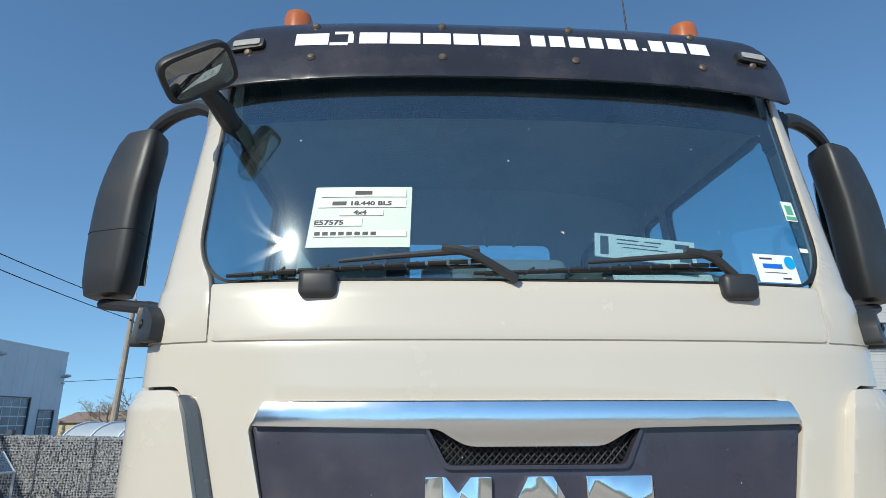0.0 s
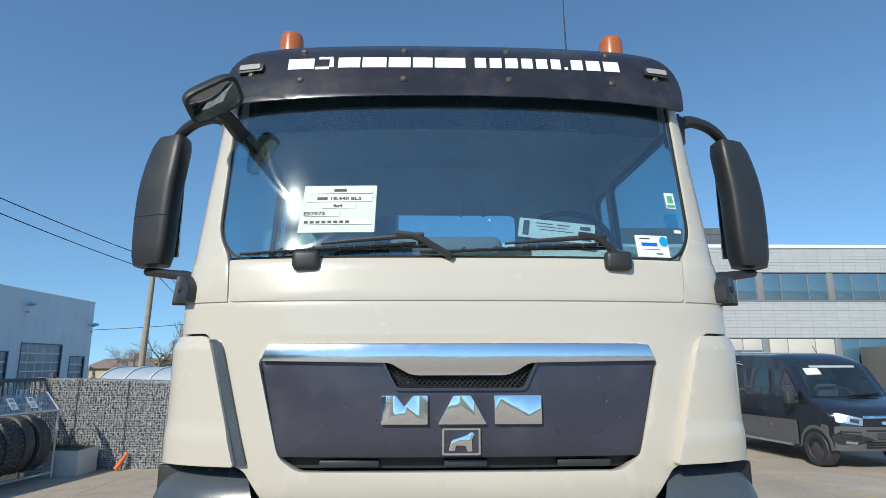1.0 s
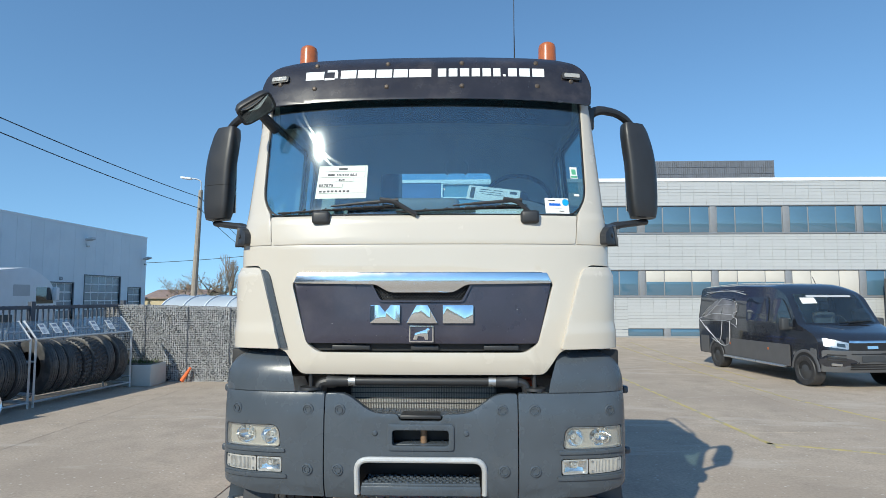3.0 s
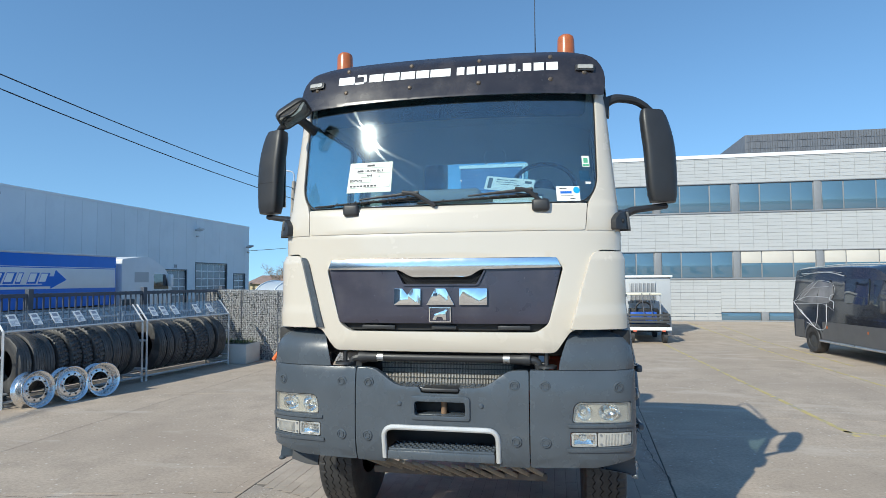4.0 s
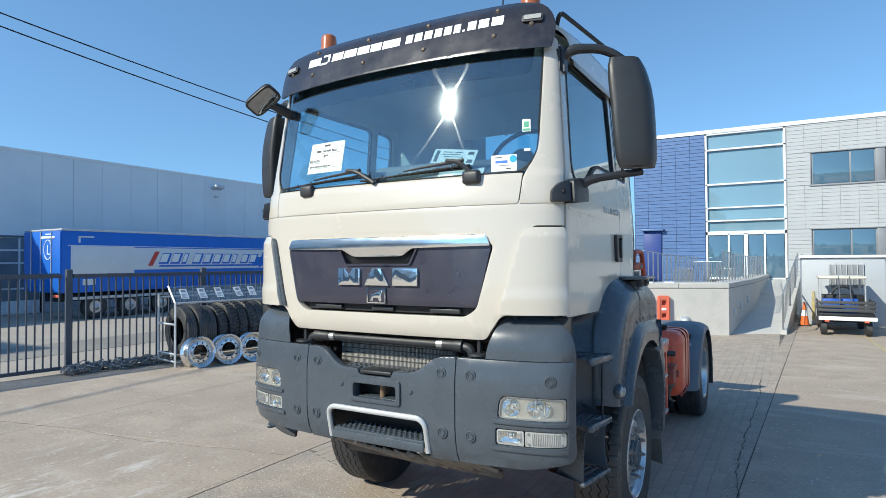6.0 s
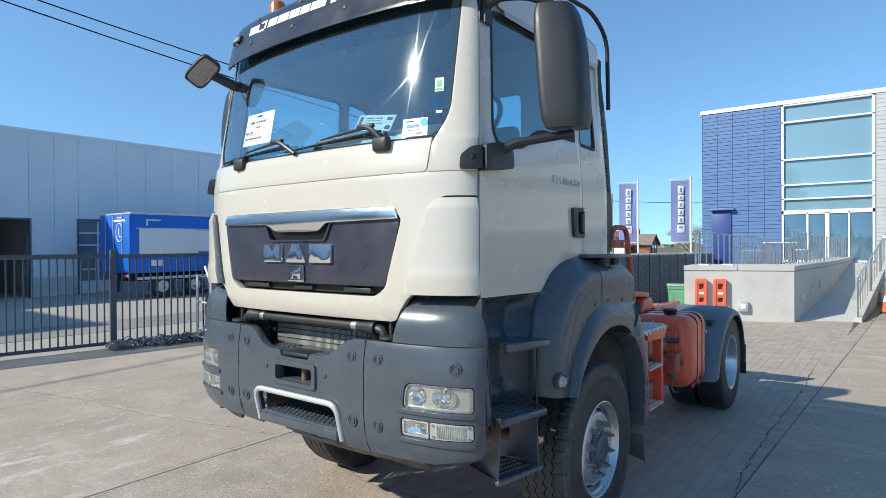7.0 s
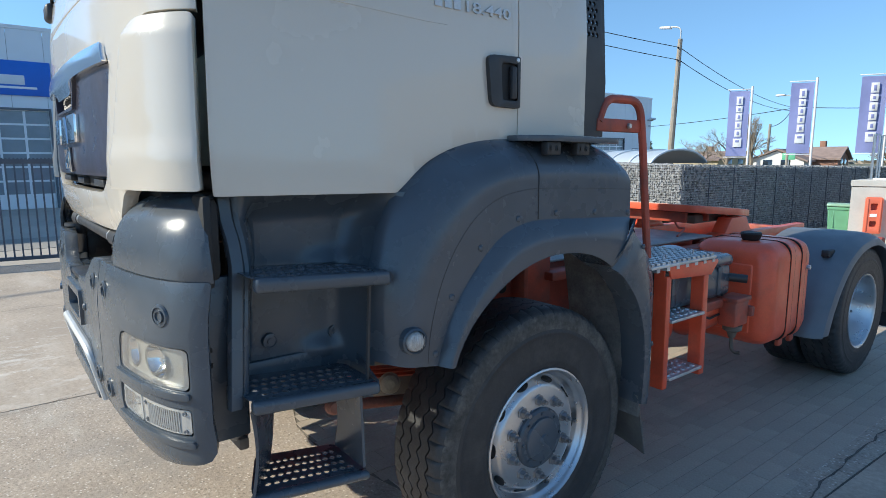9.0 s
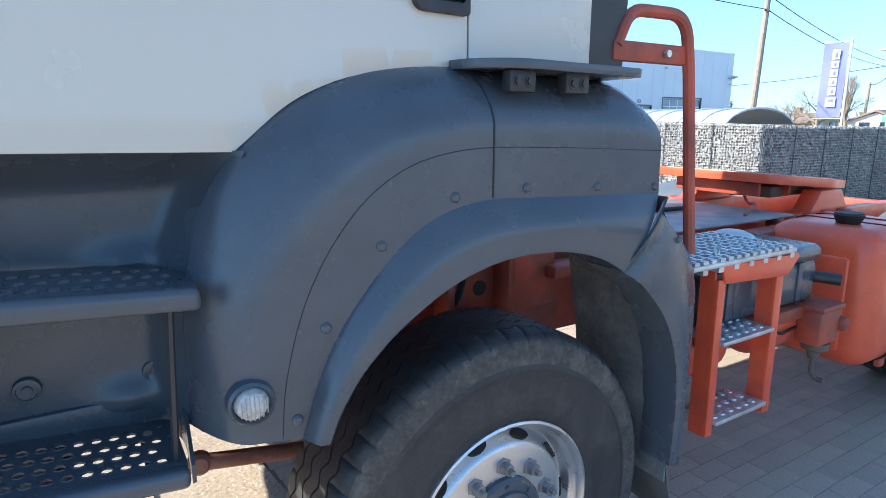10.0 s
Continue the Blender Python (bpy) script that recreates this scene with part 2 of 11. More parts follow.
M["paper_green"] = mat("pale_green_sheet", (0.62, 0.70, 0.62), 0.6, vary=0.05, scale=14)
M["ink"] = mat("dark_ink", (0.05, 0.055, 0.06), 0.6)
M["blue_dot"] = mat("blue_sticker", (0.02, 0.36, 0.72), 0.5)
M["green_dot"] = mat("green_sticker", (0.12, 0.42, 0.25), 0.5)
M["trim_light"] = mat("cab_lining", (0.50, 0.51, 0.50), 0.8, vary=0.06, scale=6, bump=0.05, bscale=300)
M["trim_dark"] = mat("dash_plastic", (0.15, 0.155, 0.16), 0.6, vary=0.08, scale=6, bump=0.05, bscale=300)
M["plastic_pale"] = mat("pale_plastic", (0.62, 0.62, 0.60), 0.5, vary=0.04, scale=12)
M["trim_mid"] = mat("grey_tray_plastic", (0.24, 0.245, 0.25), 0.65, vary=0.08, scale=8, bump=0.05, bscale=300)
M["fabric"] = mat("seat_fabric", (0.07, 0.08, 0.10), 0.9, vary=0.15, scale=30, fine=0.2)
M["concrete"] = mat("yard_concrete", (0.432, 0.353, 0.276), 0.85, spot=(0.72, 0.68, 0.62, -3.5, -0.35, 1.9), speck=(0.60, 0.55, 0.48, 24.0, 0.93), pale=(0.58, 0.51, 0.43, 0.8, 0.55), vary=0.14, scale=2.2, fine=0.20, fscale=28, bump=0.2, bscale=55, spread=0.05, dirt=(0.335, 0.27, 0.21, 0.85), dscale=0.55, dlow=0.48, dhigh=0.72)
M["concrete_old"] = mat("worn_concrete", (0.405, 0.332, 0.262), 0.9, speck=(0.66, 0.60, 0.52, 55.0, 0.72), pale=(0.52, 0.48, 0.42, 1.0, 0.55), vary=0.16, scale=2.4, fine=0.34, fscale=48, bump=0.35, bscale=60, dirt=(0.27, 0.25, 0.225, 0.7), dscale=1.0, dlow=0.48, dhigh=0.72)
M["concrete_wall"] = mat("cast_concrete", (0.55, 0.53, 0.49), 0.75, vary=0.05, scale=1.3, fine=0.05, fscale=40, bump=0.05, bscale=60, dirt=(0.4, 0.385, 0.36, 0.6), dscale=1.2)
M["paver"] = mat("concrete_paver", (0.405, 0.342, 0.277), 0.85, vary=0.12, scale=3, fine=0.14, fscale=70, bump=0.15, bscale=90, spread=0.06, dirt=(0.30, 0.28, 0.255, 0.7), dscale=0.8)
M["joint"] = mat("joint_dirt", (0.11, 0.10, 0.085), 0.95, vary=0.25, scale=2.5, fine=0.2)
M["asphalt"] = mat("asphalt", (0.276, 0.255, 0.224), 0.9, vary=0.15, scale=0.4, fine=0.2, fscale=60, bump=0.2, bscale=80, dirt=(0.12, 0.115, 0.11, 0.6), dscale=0.25)
M["road_light"] = mat("pale_road", (0.40, 0.355, 0.30), 0.9, vary=0.10, scale=0.4, fine=0.1, dirt=(0.22, 0.21, 0.2, 0.6), dscale=0.35)
M["field"] = mat("far_ground", (0.16, 0.155, 0.10), 0.95, vary=0.3, scale=0.02, fine=0.2, fscale=1.0)
M["yellow_line"] = mat("worn_yellow_marking", (0.52, 0.42, 0.17), 0.8, vary=0.15, scale=4, dirt=(0.33, 0.305, 0.27, 0.9), dscale=6, dlow=0.45, dhigh=0.62)
M["gabion_stone"] = mat("gabion_stone", (0.305, 0.305, 0.305), 0.85, vary=0.25, scale=9, fine=0.2, fscale=50, spread=0.20, bump=0.2, bscale=40)
# much darker than the stones: shade in their gaps put into the colour
M["gabion_gap_shade"] = mat("gabion_gap_shade", (0.09, 0.091, 0.096), 0.95, vary=0.3, scale=8)
M["hall_panel"] = mat("hall_cladding", (0.75, 0.79, 0.82), 0.5, vary=0.03, scale=0.6, fine=0.015, spread=0.02, dirt=(0.57, 0.62, 0.68, 0.4), dscale=0.4)
M["hall_base"] = mat("hall_plinth", (0.540, 0.546, 0.552), 0.8, vary=0.06, scale=1.5)
M["hall_inner"] = mat("hall_inner_paint", (0.50, 0.49, 0.47), 0.85, vary=0.08, scale=1)
M["hall_dark"] = mat("hall_interior", (0.16, 0.155, 0.15), 0.9, vary=0.2, scale=1)
M["door_frame"] = mat("dark_door_frame", (0.12, 0.14, 0.16), 0.5)
M["door_pane"] = mat("section_door_pane", (0.22, 0.25, 0.28), 0.25, coat=0.4, vary=0.15, scale=1.5)
M["door_bar"] = mat("white_door_bar", (0.85, 0.86, 0.87), 0.5)
M["fence"] = mat("anthracite_fence", (0.070, 0.082, 0.105), 0.5, vary=0.15, scale=5)
M["tile"] = mat("pale_facade_tile", (0.455, 0.464, 0.464), 0.45, vary=0.02, scale=0.7, fine=0.02, spread=0.025)
M["tile_joint"] = mat("facade_joint", (0.30, 0.305, 0.31), 0.8)
M["blue_tile"] = mat("blue_facade_panel", (0.105, 0.185, 0.37), 0.42, vary=0.05, scale=1, spread=0.06)
M["blue_joint"] = mat("blue_facade_joint", (0.025, 0.045, 0.13), 0.7)
M["white_trim"] = mat("white_trim", (0.78, 0.79, 0.80), 0.45, vary=0.02, scale=2)
M["win_frame"] = mat("grey_window_frame", (0.23, 0.24, 0.255), 0.5, vary=0.05)
M["pane"] = mat("office_pane", (0.085, 0.16, 0.225), 0.03, coat=1.0, ior=1.75, coatrough=0.0)
M["pane_light"] = mat("pale_office_pane", (0.19, 0.31, 0.38), 0.03, coat=1.0, ior=1.7, coatrough=0.0)
M["blind"] = mat("cream_blind", (0.57, 0.54, 0.485), 0.8, vary=0.03, scale=2)
M["roof_slat"] = mat("grey_roof_screen", (0.14, 0.15, 0.17), 0.6, vary=0.1, scale=3, spread=0.1)
M["van"] = mat("dark_van_paint", (0.017, 0.019, 0.026), 0.12, coat=1.0, vary=0.1, scale=2)
M["van_bumper"] = mat("grey_van_cladding", (0.09, 0.09, 0.093), 0.5, vary=0.08, scale=4)
M["van_screen"] = glass("van_screen_glass", (0.80, 0.89, 0.91), 0.0, 0.06, 0.01)
M["van_plastic"] = mat("van_plastic", (0.045, 0.047, 0.05), 0.55, vary=0.1)
M["van_glass"] = mat("van_window", (0.018, 0.022, 0.026), 0.02, coat=1.0, ior=1.6)
M["silver_line"] = mat("silver_print", (0.45, 0.46, 0.48), 0.4)
M["trailer_blue"] = mat("trailer_blue", (0.016, 0.143, 0.598), 0.45, vary=0.06, scale=1.5)
M["trailer_white"] = mat("trailer_white", (0.70, 0.72, 0.74), 0.5, vary=0.03, scale=2)
M["red_stripe"] = mat("red_stripe", (0.55, 0.06, 0.05), 0.5)
M["bin_green"] = mat("green_bin", (0.15, 0.36, 0.21), 0.5, vary=0.08, scale=4)
M["bin_lid"] = mat("pale_green_lid", (0.30, 0.48, 0.34), 0.45, vary=0.06, scale=4)
M["kiosk"] = mat("pale_grey_panel", (0.44, 0.46, 0.48), 0.55, vary=0.03, scale=2)
M["cart_cream"] = mat("cream_roof", (0.72, 0.68, 0.55), 0.5)
M["cart_blue"] = mat("blue_plastic", (0.02, 0.10, 0.48), 0.45)
M["cone"] = mat("cone_orange", (0.75, 0.16, 0.04), 0.5)
M["flag"] = mat("violet_blue_banner", (0.27, 0.30, 0.56), 0.7, vary=0.06, scale=2)
M["wood_pole"] = mat("weathered_pole", (0.33, 0.29, 0.24), 0.9, vary=0.15, scale=4, fine=0.15)
M["cable"] = mat("black_cable", (0.02, 0.02, 0.022), 0.7)
M["bark"] = mat("bare_twigs", (0.27, 0.22, 0.165), 0.95, vary=0.25, scale=3)
M["conifer"] = mat("conifer_green", (0.045, 0.07, 0.04), 0.95, vary=0.3, scale=3)
M["brick_far"] = mat("far_brick", (0.30, 0.16, 0.11), 0.9, vary=0.12, scale=2)
M["roof_tile"] = mat("roof_tile", (0.27, 0.20, 0.175), 0.85, vary=0.15, scale=2)
M["plaster"] = mat("white_plaster", (0.72, 0.70, 0.66), 0.85, vary=0.04, scale=2)
M["poly_roof"] = mat("translucent_roof", (0.50, 0.545, 0.58), 0.35, vary=0.06, scale=1.5, coat=0.3)
M["plant"] = mat("planter_plants", (0.08, 0.11, 0.035), 0.9, vary=0.4, scale=20)
M["rope"] = mat("grey_chain", (0.25, 0.255, 0.26), 0.6, metal=0.3, vary=0.2, scale=10)
M["pallet"] = mat("pallet_wood", (0.30, 0.21, 0.13), 0.85, vary=0.15, scale=4)

# ---- building tools ----


def link_mesh(name, bm, material, parent=None, label="", angle=32, bevel=0.0, at=None):
    bmesh.ops.recalc_face_normals(bm, faces=bm.faces)
    me = bpy.data.meshes.new(name)
    bm.to_mesh(me)
    bm.free()
    me.polygons.foreach_set("use_smooth", [True] * len(me.polygons))
    me.set_sharp_from_angle(angle=radians(angle))
    me.materials.append(material)
    ob = new(name, me)
    if parent is not None:
        ob.parent = parent
    if label:
        ob["label"] = label
    if bevel:
        mod = ob.modifiers.new("edge", "BEVEL")
        mod.width, mod.segments, mod.limit_method, mod.angle_limit = bevel, 2, "ANGLE", radians(40)
    if at is not None:
        ob.matrix_basis = at
    return ob


def part(name, bm, material, parent, label="", angle=32, bevel=0.0, at=None):
    return link_mesh(name, bm, material, parent, label, angle, bevel, at)


def thing(name, label, category, group="", kind="", at=None):
    ob = new(name)
    ob.empty_display_size = 0.1
    if at is not None:
        ob.matrix_basis = at
    return tagged(ob, label, category, group, kind)


def shared(name, me, parent, m):
    """Another piece on a mesh that is already there."""
    ob = new(name, me)
    ob.parent, ob.matrix_basis = parent, m
    return ob


def bm_new():
    return bmesh.new()


def add_box(bm, x0, x1, y0, y1, z0, z1, m=None, taper=(1, 1)):
    vs = []
    cx, cy = (x0 + x1) / 2, (y0 + y1) / 2
    for z, k in ((z0, (1, 1)), (z1, taper)):
        for x, y in ((x0, y0), (x1, y0), (x1, y1), (x0, y1)):
            v = Vector((cx + (x - cx) * k[0], cy + (y - cy) * k[1], z))
            vs.append(bm.verts.new(m @ v if m else v))
    for f in ((3, 2, 1, 0), (4, 5, 6, 7), (0, 1, 5, 4), (1, 2, 6, 5), (2, 3, 7, 6), (3, 0, 4, 7)):
        bm.faces.new([vs[i] for i in f])
    return vs


def rbox(x0, x1, y0, y1, z0, z1, r=0.02, seg=2, m=None):
    """A box with rounded edges."""
    bm = bm_new()
    add_box(bm, x0, x1, y0, y1, z0, z1, m)
    r = min(r, 0.49 * min(x1 - x0, y1 - y0, z1 - z0))
    bmesh.ops.bevel(bm, geom=list(bm.edges), offset=r, segments=seg, profile=0.5, affect="EDGES")
    return bm


def frame_of(d):
    d = Vector(d).normalized()
    a = Vector((0, 0, 1)) if abs(d.z) < 0.9 else Vector((1, 0, 0))
    u = d.cross(a).normalized()
    return u, d.cross(u).normalized()


def add_tube(bm, pts, r, seg=8, closed=False, caps=True):
    """A round bar along a line of points; r may be a list."""
    pts = [Vector(p) for p in pts]
    n = len(pts)
    rs = r if isinstance(r, (list, tuple)) else [r] * n
    rings, u = [], None
    for i, p in enumerate(pts):
        if closed:
            d = pts[(i + 1) % n] - pts[i - 1]
        else:
            d = pts[min(i + 1, n - 1)] - pts[max(i - 1, 0)]
        d.normalize()
        if u is None:
            u, w = frame_of(d)
        u = (u - d * u.dot(d)).normalized()
        w = d.cross(u)
        rings.append([bm.verts.new(p + (u * math.cos(a) + w * math.sin(a)) * rs[i])
                      for a in [2 * math.pi * k / seg for k in range(seg)]])
    for i in range(n if closed else n - 1):
        a, b = rings[i], rings[(i + 1) % n]
        for k in range(seg):
            bm.faces.new((a[k], a[(k + 1) % seg], b[(k + 1) % seg], b[k]))
    if caps and not closed:
        bm.faces.new(rings[0][::-1])
        bm.faces.new(rings[-1])


def arc_pts(pts, r, n=5):
    """A line of points with its inner corners rounded."""
    pts = [Vector(p) for p in pts]
    out = [pts[0]]
    for a, b, c in zip(pts, pts[1:], pts[2:]):
        u, v = (a - b), (c - b)
        k = min(r, u.length * 0.49, v.length * 0.49)
        p, q = b + u.normalized() * k, b + v.normalized() * k
        for i in range(n + 1):
            t = i / n
            out.append(p * (1 - t) ** 2 + b * 2 * t * (1 - t) + q * t * t)
    out.append(pts[-1])
    return out


def add_lathe(bm, prof, seg=32, m=None, cap=True):
    """A turned body about the local z axis; prof: (radius, height)."""
    rings = []
    for r, h in prof:
        if r < 1e-5:
            v = Vector((0, 0, h))
            rings.append([bm.verts.new(m @ v if m else v)])
        else:
            ring = []
            for k in range(seg):
                a = 2 * math.pi * k / seg
                v = Vector((r * math.cos(a), r * math.sin(a), h))
                ring.append(bm.verts.new(m @ v if m else v))
            rings.append(ring)
    for a, b in zip(rings, rings[1:]):
        for k in range(seg):
            j = (k + 1) % seg
            if len(a) == 1 and len(b) == 1:
                continue
            if len(a) == 1:
                bm.faces.new((a[0], b[k], b[j]))
            elif len(b) == 1:
                bm.faces.new((a[k], a[j], b[0]))
            else:
                bm.faces.new((a[k], a[j], b[j], b[k]))
    if cap:
        for ring in (rings[0], rings[-1]):
            if len(ring) > 2:
                bm.faces.new(ring)


def round_poly(pts, n=4):
    """A closed outline from (u, v, radius) corners."""
    out, k = [], len(pts)
    for i in range(k):
        u, v, r = pts[i] if len(pts[i]) == 3 else (*pts[i], 0)
        b = Vector((u, v))
        if r <= 0:
            out.append(b)
            continue
        a, c = Vector(pts[i - 1][:2]) - b, Vector(pts[(i + 1) % k][:2]) - b
        d = min(r, a.length * 0.49, c.length * 0.49)
        p, q = b + a.normalized() * d, b + c.normalized() * d
        for j in range(n + 1):
            t = j / n
            out.append(p * (1 - t) ** 2 + b * 2 * t * (1 - t) + q * t * t)
    return out


def flat_fill(outer, holes=(), ustep=0.0, vstep=0.0):
    """A flat triangulated sheet with holes, cut into strips, in the local xy plane."""
    bm = bm_new()
    edges = []
    for loop in (outer, *holes):
        vs = [bm.verts.new((p[0], p[1], 0)) for p in loop]
        for i in range(len(vs)):
            edges.append(bm.edges.new((vs[i - 1], vs[i])))
    bmesh.ops.triangle_fill(bm, use_beauty=True, use_dissolve=False, edges=edges, normal=(0, 0, 1))
    for axis, step in ((0, ustep), (1, vstep)):
        if step:
            lo, hi = min(p[axis] for p in outer), max(p[axis] for p in outer)
            c = math.ceil(lo / step + 1e-3) * step
            while c < hi - 1e-4:
                co, no = [0, 0, 0], [0, 0, 0]
                co[axis], no[axis] = c, 1
                bmesh.ops.bisect_plane(bm, geom=list(bm.verts) + list(bm.edges) + list(bm.faces), dist=1e-5, plane_co=co, plane_no=no)
                c += step
    return bm


def panel(outer, holes, place, thick=0.02, ustep=0.05, vstep=0.0, rim=0.0):
    """A shaped panel: a flat outline laid on the surface place(u, v, depth), with thickness, and its rim rolled in."""
    bm = flat_fill(outer, holes, ustep, vstep)
    ext = bmesh.ops.extrude_face_region(bm, geom=list(bm.faces))
    back = {g for g in ext["geom"] if isinstance(g, bmesh.types.BMVert)}
    for v in bm.verts:
        v.co = place(v.co.x, v.co.y, thick if v in back else 0.0)
    bmesh.ops.recalc_face_normals(bm, faces=bm.faces)
    if rim:
        sharp = [e for e in bm.edges if len(e.link_faces) == 2 and e.calc_face_angle(0) > 0.9]
        bmesh.ops.bevel(bm, geom=sharp, offset=rim, segments=2, profile=0.5, affect="EDGES", clamp_overlap=True)
    return bm


def text_mesh(body, size, width=None, bold=0.0, depth=0.002):
    """A word in the built-in font as a bmesh in the local xy plane, from x = 0, stretched to a width."""
    cu = bpy.data.curves.new("word", "FONT")
    cu.body, cu.size, cu.extrude, cu.offset, cu.resolution_u = body, size, depth, bold, 3
    ob = bpy.data.objects.new("word", cu)
    scene.collection.objects.link(ob)
    bpy.context.view_layer.update()
    me = bpy.data.meshes.new_from_object(ob.evaluated_get(bpy.context.evaluated_depsgraph_get()))
    bpy.data.objects.remove(ob)
    bpy.data.curves.remove(cu)
    bm = bm_new()
    bm.from_mesh(me)
    bpy.data.meshes.remove(me)
    xs = [v.co.x for v in bm.verts]
    lo, hi = min(xs), max(xs)
    k = width / (hi - lo) if width else 1
    for v in bm.verts:
        v.co.x = (v.co.x - lo) * k
    return bm


def moved(bm, f):
    for v in bm.verts:
        v.co = f(v.co)
    return bm


def mirror_bm(bm):
    """The same parts on the other side of the middle plane."""
    for v in bm.verts:
        v.co.x = -v.co.x
    bmesh.ops.reverse_faces(bm, faces=bm.faces)
    return bm

# ---- yard and ground ----
bm = bm_new()
add_box(bm, -900, 900, -900, 900, -0.6, -0.06)
tagged(link_mesh("ground", bm, M["field"]), "flat open ground reaching to the horizon", "ground", kind="structure")
bm = bm_new()
add_box(bm, -9.3, 45, -30, 30, -0.25, -0.006)
yard = tagged(link_mesh("yard", bm, M["joint"]), "pale worn concrete yard with slab joints", "yard", kind="structure")
bm = bm_new()
add_box(bm, -23.7, -9.3, -60, 60, -0.25, -0.008)
tagged(link_mesh("road", bm, M["road_light"]), "pale concrete road beyond the fence", "road", kind="structure")
bm = bm_new()
add_box(bm, -13.6, -11.5, -60, 60, -0.008, 0.0)
tagged(link_mesh("asphalt_strip", bm, M["asphalt"]), "dark asphalt strip along the road", "road", kind="structure")


def seam_x(y):
    return 1.555 + 0.045 * y


def slab(pts, material, name="slab", z=0.0, t=0.05):
    bm = bm_new()
    lo = [bm.verts.new((x, y, z - t)) for x, y in pts]
    hi = [bm.verts.new((x, y, z)) for x, y in pts]
    bm.faces.new(lo[::-1])
    bm.faces.new(hi)
    for i in range(len(pts)):
        j = (i + 1) % len(pts)
        bm.faces.new((lo[i], lo[j], hi[j], hi[i]))
    bmesh.ops.bevel(bm, geom=[e for e in bm.edges if all(v.co.z > z - 0.001 for v in e.verts)], offset=0.002, segments=1, affect="EDGES")
    return part(name, bm, material, yard)


gap = 0.0035


def skew(x, y):
    """The joints run a little askew to the truck."""
    return y + 0.19 * (x + 5.0) if y < 8 else y


xs_l, ys_l = [-9.3, -5.7, -2.2], [-30, -24, -18, -12, -5.5, 1.0, 6.0, 10.6]
for x0, x1 in zip(xs_l, xs_l[1:]):
    for y0, y1 in zip(ys_l, ys_l[1:]):
        slab([(x0 + gap, skew(x0, y0) + gap), (x1 - gap, skew(x1, y0) + gap), (x1 - gap, skew(x1, y1) - gap), (x0 + gap, skew(x0, y1) - gap)], M["concrete"])
slab([(-3.2, 10.7), (-2.206, 10.7), (-2.206, 24.9), (-3.2, 24.9)], M["concrete"])
# rough older concrete under the truck's nose, cracked across
ck = [(-2.19, 1.76), (-1.96, 1.67), (-1.5, 1.50), (-1.08, 1.36), (-0.7, 1.225), (-0.4, 1.205), (-0.15, 1.235), (0.33, 1.335), (0.8, 1.352), (1.60, 1.35)]
slab([(-2.19, -5.5), (1.25, -5.5), (1.60, 1.338)] + [(x, y - 0.012) for x, y in ck[::-1][1:]], M["concrete_old"])
slab([(-2.19, -30), (0.2, -30), (1.25, -5.51), (-2.19, -5.51)], M["concrete_old"])
ys_r = [-30, -18, -9, -1.5, 5.5, 12.5, 19.0, 25.0]
for y0, y1 in zip(ys_r, ys_r[1:]):
    off = [0.11, 4.2, 8.4, 13.5, 19, 26, 43]
    for o0, o1 in zip(off, off[1:]):
        slab([(seam_x(y0) + o0 + gap, y0 + gap), (seam_x(y0) + o1 - gap, y0 + gap), (seam_x(y1) + o1 - gap, y1 - gap), (seam_x(y1) + o0 + gap, y1 - gap)], M["concrete"])
# worn gutter strip along the seam
rnd = random.Random(4)
y = -29.5
while y < 24:
    l = rnd.uniform(0.5, 1.4) if y > -6 else 3.0
    slab([(seam_x(y) - 0.12, y + 0.004), (seam_x(y) + 0.105 - rnd.uniform(0, 0.008), y + 0.004), (seam_x(y + l) + 0.105 - rnd.uniform(0, 0.008), y + l), (seam_x(y + l) - 0.12, y + l)], M["concrete_old"], "gutter_stone", -0.001 - rnd.uniform(0, 0.002))
    y += l + 0.004


def marking(name, pts, w=0.075):
    bm = bm_new()
    vs = []
    for (x0, y0), (x1, y1) in zip(pts, pts[1:]):
        d = Vector((x1 - x0, y1 - y0, 0)).normalized()
        n = Vector((-d.y, d.x, 0)) * w / 2
        q = [Vector((x0, y0, 0)) - n, Vector((x0, y0, 0)) + n, Vector((x1, y1, 0)) + n, Vector((x1, y1, 0)) - n]
        lo = [bm.verts.new(v + Vector((0, 0, 0.0005))) for v in q]
        hi = [bm.verts.new(v + Vector((0, 0, 0.003))) for v in q]
        bm.faces.new(hi)
        for i in range(4):
            bm.faces.new((lo[i], lo[(i + 1) % 4], hi[(i + 1) % 4], hi[i]))
    return tagged(link_mesh(name, bm, M["yellow_line"]), "worn yellow parking line on the concrete", "marking", "parking lines", "structure")


marking("yellow_line", [(6.4, 24.2), (6.25, 14.0), (6.5, 8.6), (7.4, 3.6)])
marking("yellow_line", [(3.86, 15.2), (4.32, 5.0), (4.36, 4.6)])
marking("yellow_line", [(4.3, 4.85), (7.6, 3.5)])
marking("yellow_line", [(7.3, 22.2), (7.0, 16.2), (7.15, 11.0)])


